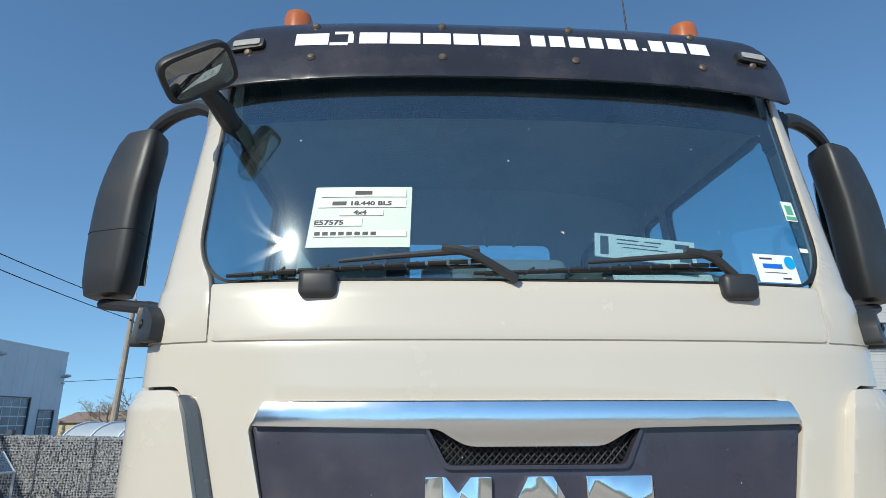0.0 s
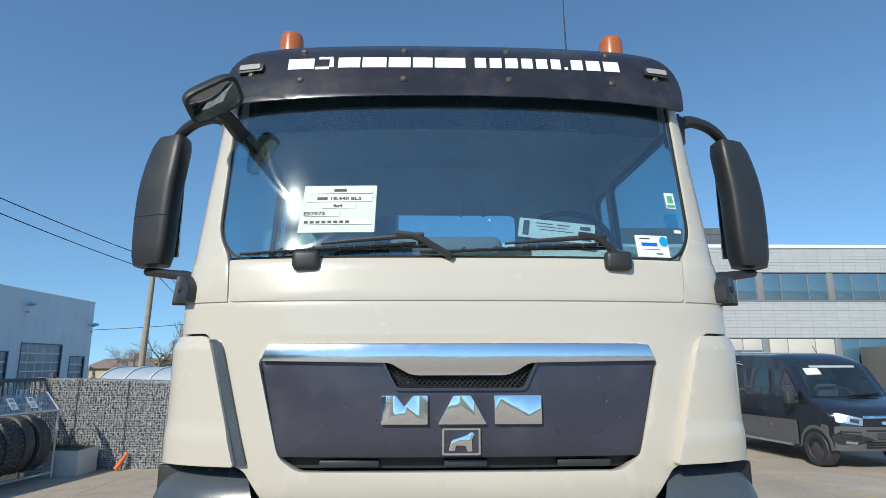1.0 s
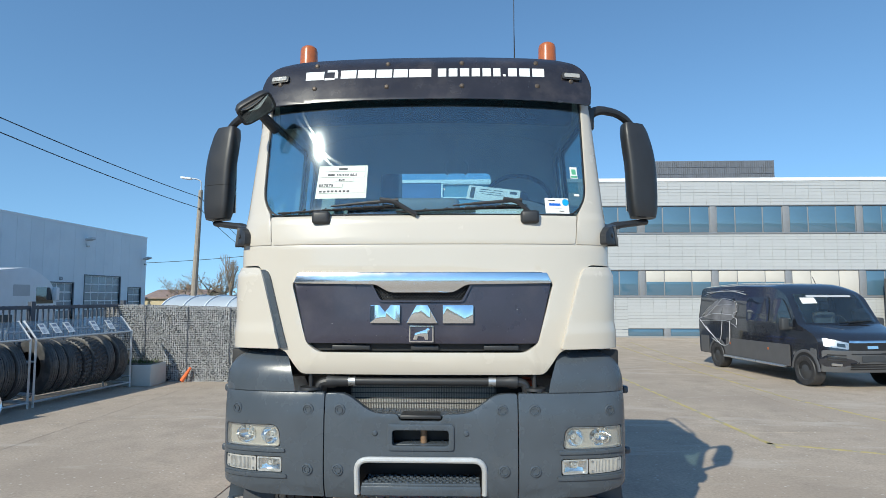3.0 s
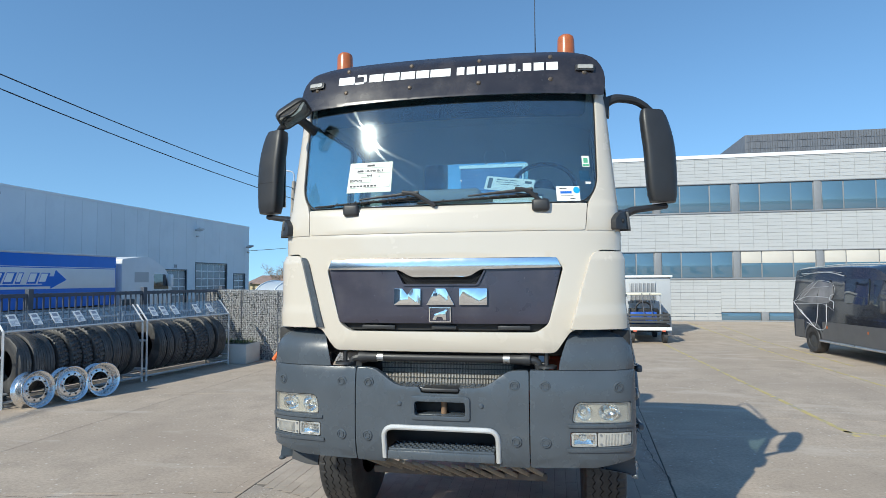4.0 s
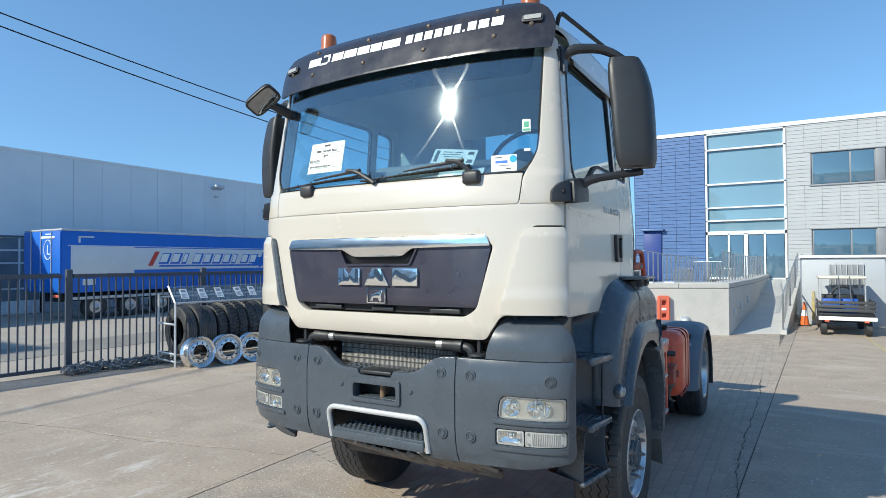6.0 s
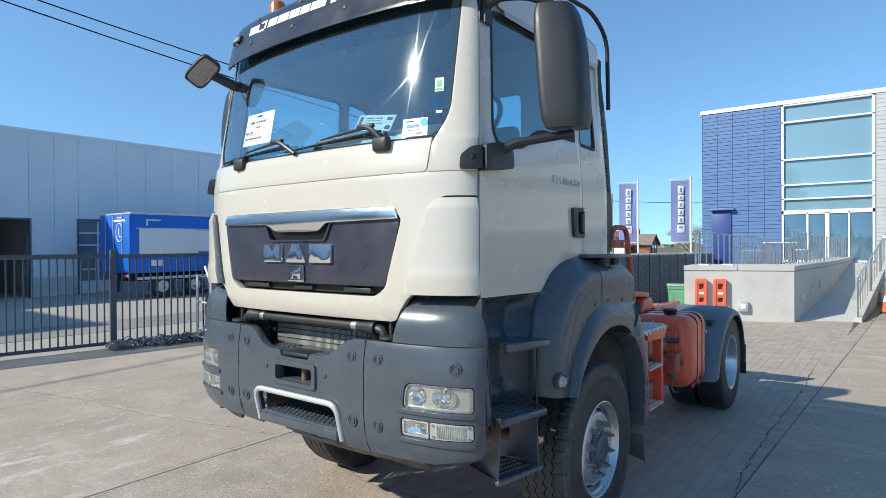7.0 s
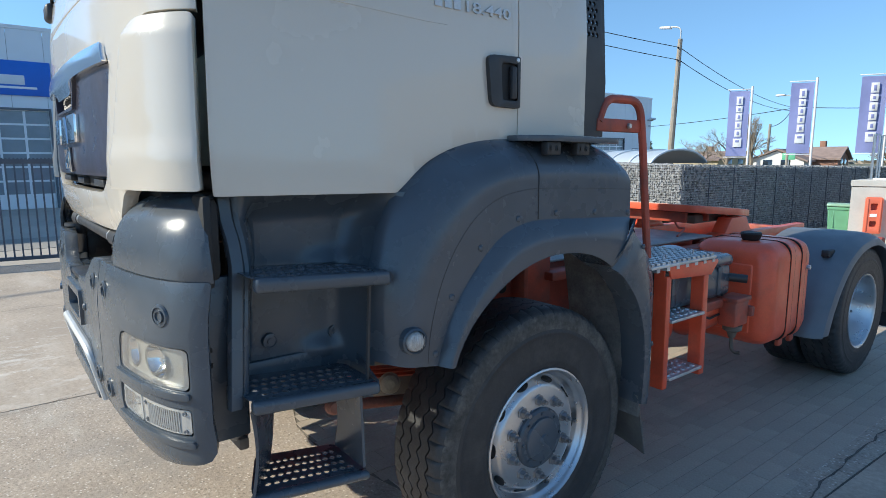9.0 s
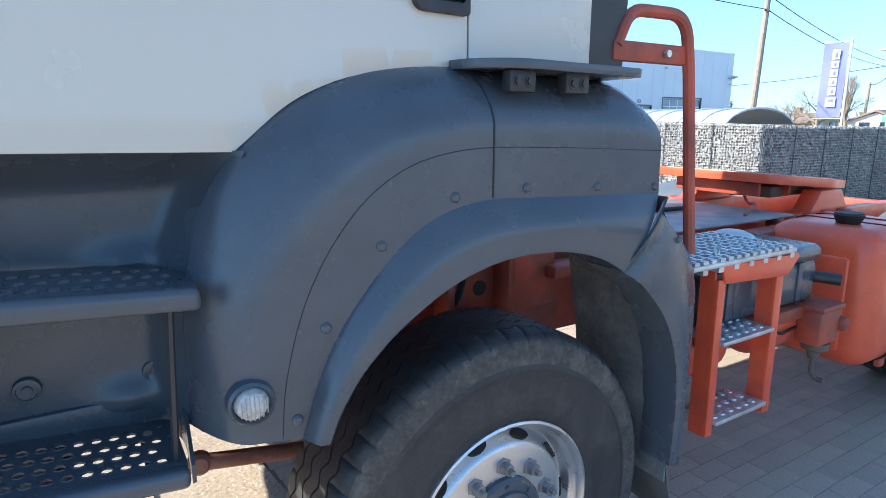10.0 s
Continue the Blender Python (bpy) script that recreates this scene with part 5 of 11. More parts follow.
tow = [(-0.175, 1.125, 0.02), (0.175, 1.125, 0.02), (0.175, 1.245, 0.02), (-0.175, 1.245, 0.02)]
bumper = part("bumper_middle", panel(round_poly(fx(cen, 1, bum_x), 3), [round_poly(fx(tow, 1, bum_x), 3)], on_bumper, 0.05, 0.06, 0.08, 0.010), M["grey"], truck, "grey plastic bumper middle with tow opening")
part("tow_frame", panel(round_poly(fx([(-0.188, 1.113, 0.02), (0.188, 1.113, 0.02), (0.188, 1.257, 0.02), (-0.188, 1.257, 0.02)], 1, bum_x), 3), [round_poly(fx([(-0.160, 1.137, 0.02), (0.160, 1.137, 0.02), (0.160, 1.225, 0.02), (-0.160, 1.225, 0.02)], 1, bum_x), 3)], lambda u, z, d: on_bumper(u, z, d - 0.012), 0.07, 0.06, 0, 0.006), M["grey"], bumper)
part("tow_recess", rbox(-0.34, 0.34, 0.09, 0.12, 1.07, 1.285, 0.01), M["black"], bumper)
part("tow_shelf", rbox(-0.17, 0.17, -0.005, 0.10, 1.118, 1.140, 0.006), M["grey"], bumper)
bm = bm_new()
add_tube(bm, [(0.015, 0.035, 1.13), (0.015, 0.035, 1.215)], 0.019, 14)
part("tow_pin", bm, mat("rusty_steel", (0.24, 0.15, 0.09), 0.7, 0.3, vary=0.3, scale=30, bump=0.2, bscale=80), bumper, "rusty tow pin")
part("ledge", rbox(-0.36, 0.36, 0.0, 0.26, 1.285, 1.305, 0.006), M["grey"], bumper)
part("foot_grip", rbox(-0.118, 0.118, -0.028, 0.10, 1.282, 1.306, 0.009), M["dark_plastic"], bumper, "black rubbed foothold")
bm = bm_new()
for i in range(16):
    if abs(i - 7.5) > 3.6:
        for j in range(3):
            add_box(bm, -0.30 + i * 0.04, -0.274 + i * 0.04, 0.03 + j * 0.05, 0.055 + j * 0.05, 1.304, 1.311)
tagged(part("ledge_tread", bm, M["grey"], bumper), kind="stuff")

cap_me = piece_mesh("bumper_bolt", dome_bm(0.016, 0.009, 12), M["grey"])
ring_bm = bm_new()
add_lathe(ring_bm, [(0.0, 0.001), (0.013, 0.001), (0.0135, 0.005), (0.018, 0.006), (0.0185, 0.0), (0.024, 0.0), (0.026, 0.004), (0.031, 0.003), (0.034, -0.003)], 24, cap=False)
ring_me = piece_mesh("cover_ring", ring_bm, M["grey"])
for g in (1, -1):
    def bx(x):
        return bum_x(g * x)

    ends = bum_y(0.182, g)
    sd = [(bx(0.554), 0.836, 0.01), (bx(0.95), 0.842, 0.05), (bum_y(0.06, g), 0.858, 0.06), (ends, 0.90, 0.06), (ends, 1.424, 0.015), (bx(0.554), 1.424, 0.01)]
    hl = [(bx(0.80), 1.118, 0.025), (bum_y(0.135, g), 1.112, 0.02), (bum_y(0.135, g), 1.238, 0.02), (bx(0.815), 1.244, 0.05)]
    fl_ = [(bx(0.79), 0.972, 0.015), (bum_y(0.135, g), 0.978, 0.02), (bum_y(0.135, g), 1.062, 0.015), (bx(0.79), 1.066, 0.015)]
    side = part("bumper_side", panel(round_poly(sd, 3), [round_poly(hl, 4), round_poly(fl_, 3)], on_bumper, 0.05, 0.035, 0.06, 0.010), M["grey"], truck, "grey plastic bumper corner with lamp openings")
    for z0_, z1_, xa in ((1.092, 1.112, 0.775), (0.946, 0.968, 0.765)):
        lip = round_poly([(bx(xa), z0_, 0.009), (bum_y(0.135, g), z0_ - 0.002, 0.009), (bum_y(0.135, g), z1_ - 0.002, 0.009), (bx(xa), z1_, 0.009)], 3)
        part("lamp_ledge", panel(lip, [], lambda u, z, d: on_bumper(u, z, d - 0.010), 0.02, 0.03, 0, 0.006), M["grey"], side)
    # lamp units
    hi_ = [(bx(0.806), 1.120, 0.025), (bum_y(0.130, g), 1.115, 0.02), (bum_y(0.130, g), 1.234, 0.02), (bx(0.82), 1.240, 0.05)]
    head = part("headlamp", panel(round_poly(hi_, 4), [], lambda u, z, d: on_bumper(u, z, d + 0.068), 0.01, 0.04, 0.04), M["lamp_panel"], truck, "clear-glass double headlamp with a pale inner panel")
    part("lens", panel(round_poly(hi_, 4), [], lambda u, z, d: on_bumper(u, z, d + 0.002), 0.002, 0.03), M["clear"], head, "clear lens")
    part("bezel", panel(round_poly(hi_, 4), [round_poly([(bx(0.811), 1.125, 0.02), (bum_y(0.120, g), 1.120, 0.02), (bum_y(0.120, g), 1.230, 0.02), (bx(0.825), 1.235, 0.04)], 4)], lambda u, z, d: on_bumper(u, z, d + 0.006), 0.03, 0.04), M["steel"], head)
    def oval(x, r, w):
        return [Vector((bx(x) + g * r * w * math.cos(t), 1.178 + r * math.sin(t))) for t in [k * math.pi / 14 for k in range(28)]]

    part("lamp_face", panel(round_poly([(bx(0.809), 1.123, 0.02), (bum_y(0.124, g), 1.118, 0.02), (bum_y(0.124, g), 1.232, 0.02), (bx(0.823), 1.237, 0.04)], 4), [oval(0.876, 0.050, 1.0), oval(1.022, 0.050, 1.30)], lambda u, z, d: on_bumper(u, z, d + 0.020), 0.004, 0.03), M["lamp_panel"], head, "pale face plate round the two reflectors")
    for xs_, rr, wide in ((0.876, 0.052, 1.0), (1.022, 0.052, 1.32)):
        p = on_bumper(bx(xs_), 1.178, 0.024)
        n = on_bumper(bx(xs_), 1.178, 0.0) - on_bumper(bx(xs_), 1.178, 0.02)
        n = Vector((n.x * 0.6, n.y, n.z)).normalized()
        across = Vector((0, 0, 1)).cross(n).normalized()
        seat_ = Matrix.Translation(p) @ Matrix((across * wide, n.cross(across), n)).transposed().to_4x4()
        bm = bm_new()
        add_lathe(bm, [(rr, 0.004), (rr * 0.97, 0.0), (rr * 0.90, -0.010), (rr * 0.7, -0.026), (rr * 0.4, -0.037), (0.014, -0.041)], 32, seat_, False)
        bowl = part("reflector_bowl", bm, M["reflector"], head)
        bm = bm_new()
        add_lathe(bm, [(0.016, -0.043), (0.017, -0.030), (0.012, -0.028), (0.011, -0.034), (0.008, -0.030), (0.007, -0.012), (0.004, -0.008), (0, -0.007)], 14, Matrix.Translation(p) @ facing(Vector((0, 0, 0)), n), False)
        part("bulb", bm, M["lamp_bulb"], bowl)
        if wide > 1:
            for k in (-0.42, 0.40):
                bm = bm_new()
                add_tube(bm, [p + across * rr * wide * k + n * (-0.032 + 0.030 * abs(v) ** 2) + Vector((0, 0, rr * 0.88 * v)) for v in (-1, -0.75, -0.5, -0.25, 0, 0.25, 0.5, 0.75, 1)], 0.0016, 5)
                part("bowl_rib", bm, M["lamp_panel"], bowl)
            bm = bm_new()
            add_lathe(bm, [(0.010, -0.044), (0.010, -0.030), (0.006, -0.028), (0, -0.03)], 12, Matrix.Translation(p - across * 0.020 - Vector((0, 0, 0.026))) @ facing(Vector((0, 0, 0)), n), False)
            part("bulb", bm, M["galv"], bowl)
    split = 0.945
    f1 = [(bx(0.797), 0.978, 0.012), (bx(split), 0.978, 0.006), (bx(split), 1.060, 0.006), (bx(0.797), 1.060, 0.012)]
    f2 = [(bx(split + 0.008), 0.978, 0.006), (bum_y(0.130, g), 0.983, 0.015), (bum_y(0.130, g), 1.057, 0.012), (bx(split + 0.008), 1.060, 0.006)]
    def dish(a, b):
        return on_bumper(bx(0.80 + (split - 0.004 - 0.80) * a), 0.981 + 0.076 * b, 0.012 + 0.034 * math.sqrt(max(0.0, 1 - (2 * a - 1) ** 2)) * (0.55 + 0.45 * (1 - (2 * b - 1) ** 2)))

    fog = part("fog_lamp", grid_surf(24, 12, dish, 0.004, Vector((0, 1, 0))), M["reflector"], truck, "clear-glass fog lamp with a bright dished reflector", 50)
    part("lens", panel(round_poly(f1, 3), [], lambda u, z, d: on_bumper(u, z, d + 0.004), 0.002, 0.04), M["clear"], fog)
    p = on_bumper(bx(0.872), 1.030, 0.020)
    n = on_bumper(bx(0.872), 1.030, 0.0) - on_bumper(bx(0.872), 1.030, 0.02)
    bm = bm_new()
    add_lathe(bm, [(0.021, -0.026), (0.021, 0.0), (0.018, 0.002), (0.015, -0.004), (0.010, -0.006), (0.007, 0.002), (0, 0.004)], 22, facing(p, n), False)
    part("bulb", bm, M["galv"], fog)
    part("lamp_frame", panel(round_poly(f1, 3), [round_poly([(bx(0.806), 0.987, 0.01), (bx(split - 0.009), 0.987, 0.006), (bx(split - 0.009), 1.051, 0.006), (bx(0.806), 1.051, 0.01)], 3)], lambda u, z, d: on_bumper(u, z, d + 0.006), 0.03, 0.04), M["galv"], fog)
    blink = part("indicator", panel(round_poly(f2, 3), [], lambda u, z, d: on_bumper(u, z, d + 0.006), 0.03, 0.03), M["lens_white"], truck, "ribbed indicator lens")
    bm = bm_new()
    u0, u1 = abs(bx(split + 0.02)), abs(bum_y(0.12))
    for k in range(16):
        u = (u0 + 0.022 + (u1 - u0 - 0.044) * (k + 0.5) / 16) * g
        add_tube(bm, [on_bumper(u, 0.988, 0.005), on_bumper(u, 1.050, 0.005)], 0.0028, 4)
    part("lens_rib", bm, M["lens_white"], blink)
    for u in (u0 + 0.006, u1 - 0.006):
        for z in (0.992, 1.046):
            p = on_bumper(g * u, z, 0.005)
            bm = bm_new()
            add_lathe(bm, [(0, 0.0005), (0.003, 0.001), (0.0045, 0.003), (0.0065, 0.003), (0.007, -0.002)], 12, facing(p, on_bumper(g * u, z, 0.0) - p), False)
            part("lens_screw", bm, M["rope"], blink)
    for xs_, z in ((0.645, 1.332), (1.08, 1.325), (0.645, 1.0)):
        p = on_bumper(bx(xs_), z, -0.001)
        shared("cover_ring", ring_me, side, facing(p, on_bumper(bx(xs_), z, -0.01) - p))
    for xs_, z in ((0.462, 1.332), (0.470, 1.0)):
        p = on_bumper(bx(xs_), z, -0.001)
        shared("cover_ring", ring_me, bumper, facing(p, on_bumper(bx(xs_), z, -0.01) - p))
    p = on_bumper(bx(0.258), 1.205, -0.001)
    shared("bolt", cap_me, bumper, facing(p, on_bumper(bx(0.258), 1.205, -0.01) - p))

    # shoulder cap above the bumper corner
    def cap_f(a, b, g=g):
        u_in = abs(bum_x(0.728 + 0.13 * b ** 1.2))
        u_out = bum_y(0.178 - 0.03 * b)
        u = u_in + (u_out - u_in) * a
        t = b * math.pi / 2
        z = 1.430 + 0.235 * math.sin(t) ** 0.85
        roll = 0.19 * (1 - math.cos(t)) ** 1.15
        return on_bumper(g * u, 1.43, roll) + Vector((0, 0, z - 1.43))

    part("shoulder_cap", grid_surf(30, 14, cap_f, 0.02, Vector((0, 0.5, -0.5))), M["grey"], truck, "rounded grey shoulder over the bumper corner", 40)
    part("shoulder_core", rbox(*((0.84, 1.10) if g > 0 else (-1.10, -0.84)), 0.16, 0.235, 1.40, 1.655, 0.03), M["black"], truck)
    # added black block that paints the gap behind the bumper corner as shade
    part("corner_end", rbox(*((1.06, 1.165) if g > 0 else (-1.165, -1.06)), 0.165, 0.190, 1.40, 1.66, 0.01), M["black"], truck)

# front step with its bright frame
bm = bm_new()
add_tube(bm, arc_pts([on_bumper(-0.36, 0.862, -0.006), on_bumper(-0.36, 1.062, -0.012), on_bumper(0.36, 1.062, -0.012), on_bumper(0.36, 0.862, -0.006)], 0.07, 6), 0.0165, 10)
part("step_frame", bm, M["galv"], bumper, "bright tubular frame of the front step")
part("step_back", rbox(-0.54, 0.54, 0.17, 0.20, 0.83, 1.14, 0.01), M["black"], bumper)
bm = rbox(-0.335, 0.335, -0.012, 0.16, 0.905, 0.925, 0.006)
for i in range(17):
    for j in range(5):
        add_lathe(bm, [(0.0125, -0.002), (0.010, 0.006), (0.006, 0.006), (0.005, 0.001)], 8, Matrix.Translation((-0.31 + i * 0.0385 + (0.019 if j % 2 else 0), 0.012 + j * 0.031, 0.925)), False)
part("step_tread", bm, M["grey"], bumper, "perforated grey front step")
part("step_lip", rbox(-0.338, 0.338, -0.022, 0.0, 0.858, 0.912, 0.008), M["grey"], bumper)
# radiator, hose bar, towing gear behind the bumper
bm = rbox(-0.60, 0.60, 0.24, 0.30, 1.26, 1.56, 0.01)
part("radiator", bm, M["black"], truck)
fin_bm = bm_new()
add_box(fin_bm, -0.0022, 0.0022, 0.182, 0.200, 1.305, 1.475)
fin_me = piece_mesh("fin", fin_bm, mat("dusty_fin", (0.38, 0.36, 0.33), 0.7, vary=0.3, scale=12))
core = part("radiator_core", rbox(-0.44, 0.44, 0.196, 0.235, 1.30, 1.48, 0.004), mat("dusty_core", (0.18, 0.172, 0.16), 0.8, vary=0.3, scale=9), truck, "dusty radiator core")
for i in range(86):
    shared("fin", fin_me, core, Matrix.Translation((-0.425 + i * 0.010, 0, 0)))
for i in range(5):
    part("fin_bar", rbox(-0.435, 0.435, 0.176, 0.184, 1.335 + i * 0.030, 1.340 + i * 0.030, 0.002), M["dark_plastic"], core)
bm = bm_new()
add_tube(bm, [(-0.46, 0.07, 1.482), (0.46, 0.07, 1.482)], 0.026, 14)
hose = part("cross_tube", bm, M["dark_plastic"], truck, "dark cross tube under the front panel")
for xs_ in (-0.41, 0.41):
    bm = bm_new()
    add_tube(bm, [(xs_ - 0.022, 0.07, 1.482), (xs_ + 0.022, 0.07, 1.482)], 0.029, 14)
    part("clamp", bm, M["steel"], hose)
    g = math.copysign(1, xs_)
    bm = bm_new()
    add_tube(bm, [(g * 0.43, 0.07, 1.482), (g * 0.50, 0.07, 1.482), (g * 0.51, 0.075, 1.482), (g * 0.555, 0.075, 1.480)], [0.033, 0.033, 0.040, 0.040], 12)
    add_tube(bm, arc_pts([(g * 0.545, 0.075, 1.478), (g * 0.60, 0.078, 1.472), (g * 0.615, 0.08, 1.40)], 0.04), 0.026, 10)
    part("elbow", bm, M["dark_plastic"], hose)
    bm = bm_new()
    add_tube(bm, [(g * 0.655, 0.08, 1.40), (g * 0.655, 0.08, 1.53)], 0.014, 10)
    add_lathe(bm, [(0.0, 0.012), (0.062, 0.010), (0.064, -0.004), (0.0, -0.006)], 20, Matrix.Translation((g * 0.655, 0.075, 1.437)))
    part("cab_latch", bm, M["dark_plastic"], truck)
part("under_cab", rbox(-0.90, 0.90, 0.16, 0.42, 1.49, 1.66, 0.03), M["black"], truck)
# skid ribs below the bumper
M["dusty_steel"] = mat("dusty_steel", (0.13, 0.105, 0.085), 0.7, 0.2, vary=0.3, scale=6, bump=0.15, bscale=60)
M["dusty_slat"] = mat("dusty_slat", (0.30, 0.255, 0.20), 0.85, vary=0.35, scale=9, fine=0.2, dirt=(0.10, 0.085, 0.07, 0.8), dscale=9, dlow=0.45, dhigh=0.65)
for i in range(13):
    x = -0.50 + i * 0.088
    bm = rbox(-0.026, 0.026, -0.17, 0.17, -0.012, 0.012, 0.005, 2, Matrix.Translation((x, 0.27 + 0.03 * math.cos(i * 0.5), 0.735 - 0.012 * math.sin(i * 0.26))) @ pose(0, 0, 0, -26, 8, -22))
    part("skid_slat", bm, M["dusty_slat"], truck, "dusty slat of the guard under the bumper" if i == 0 else "")
part("guard_bar", rbox(-0.56, 0.64, 0.40, 0.44, 0.63, 0.68, 0.01), M["dusty_steel"], truck)
bm = bm_new()
add_tube(bm, arc_pts([(-0.70, 0.22, 0.88), (-0.66, 0.20, 0.83), (-0.5, 0.19, 0.83), (0.55, 0.19, 0.825)], 0.05), 0.012, 8)
part("lower_bar", bm, M["dark_plastic"], truck)
for g in (-1,):
    bm = grid_surf(6, 6, lambda a, b: Vector((g * (0.91 + 0.19 * a), 0.275 - 0.04 * b, 0.90 - (0.19 - 0.04 * a * a) * b)), 0.02, Vector((0, 1, 0)))
    part("splash_flap", bm, M["dark_plastic"], truck)

# ---- wheels, steps, mudguards and chassis ----


def tyre_bm(R, W, grooves, seg=208, rim_r=0.29, depth=0.014, shoulder=0.05):
    """A tyre about the x axis: sidewalls, rounded shoulders and zigzag tread grooves. Outer face at +x."""
    bm = bm_new()
    h = W / 2
    cols = [(-h * 0.80, rim_r, 0, 0), (-h * 0.98, rim_r + 0.06, 0, 0), (-h, rim_r + (R - rim_r) * 0.5, 0, 0), (-h * 0.985, R - shoulder, 0, 0), (-h * 0.93, R - 0.022, 0, 0), (-h * 0.86, R - 0.004, 0, 0)]
    for c, amp in grooves:
        gw = 0.0043
        cols += [(c - gw, R, amp, 0), (c - gw * 0.6, R - depth, amp, 1), (c + gw * 0.6, R - depth, amp, 1), (c + gw, R, amp, 0)]
    cols += [(h * 0.76, R - 0.003, 0, 0), (h * 0.85, R - 0.010, 0, 0), (h * 0.915, R - 0.022, 0, 0), (h * 0.955, R - 0.034, 0, 0), (h * 0.985, R - 0.062, 0, 0), (h * 0.98, R - 0.067, 0, 0), (h * 0.99, R - 0.09, 0, 0),
             (h * 1.0, R - 0.098, 0, 0), (h * 1.012, R - 0.101, 0, 0), (h * 1.012, R - 0.108, 0, 0), (h * 1.003, R - 0.112, 0, 0), (h * 1.008, rim_r + (R - rim_r) * 0.50, 0, 0), (h * 0.998, rim_r + 0.09, 0, 0), (h * 0.985, rim_r + 0.060, 0, 0), (h * 0.99, rim_r + 0.056, 0, 0), (h * 0.985, rim_r + 0.046, 0, 0), (h * 0.96, rim_r + 0.030, 0, 0), (h * 0.93, rim_r + 0.014, 0, 0), (h * 0.80, rim_r, 0, 0)]
    rings = []
    per = 8 if seg > 300 else 4
    for k in range(seg):
        a = 2 * math.pi * k / seg
        zig = max(-1.0, min(1.0, 1.35 * (1 - abs((k % per) - per / 2) * 4 / per)))
        notch = 0.008 if k % per == 0 else 0.0
        wave = 0.0025 * math.cos(2 * math.pi * k / per)
        ring = []
        for x, r, amp, low in cols:
            rr = r - (notch if (abs(x) > h * 0.66 and r > R - 0.035 and not low) else 0)
            edge = wave if h * 0.8 < abs(x) and r > R - 0.036 else 0.0
            ring.append(bm.verts.new((x + amp * zig + math.copysign(edge, x), rr * math.cos(a), rr * math.sin(a))))
        rings.append(ring)
    for k in range(seg):
        a, b = rings[k], rings[(k + 1) % seg]
        for j in range(len(cols) - 1):
            f = bm.faces.new((a[j], a[j + 1], b[j + 1], b[j]))
            if per == 8 and 8 + 4 * len(grooves) <= j <= 11 + 4 * len(grooves):
                f.material_index = 1
    return bm


def x_turn(g):
    """Pose that lays a turned body's axis along the truck's width, its top outwards."""
    return pose(0, 0, 0, 0, 90, 0) if g > 0 else pose(0, 0, 0, 0, -90, 0)


nut_bm = bm_new()
add_lathe(nut_bm, [(0, 0.048), (0.009, 0.048), (0.0105, 0.046), (0.0105, 0.030), (0.0175, 0.029), (0.0185, 0.026), (0.0185, 0.006), (0.025, 0.005), (0.027, 0.002), (0.027, -0.002)], 6)
NUT = piece_mesh("wheel_nut", nut_bm, mat("dull_nut_steel", (0.30, 0.30, 0.305), 0.36, metal=0.75, vary=0.15, scale=30), 25)


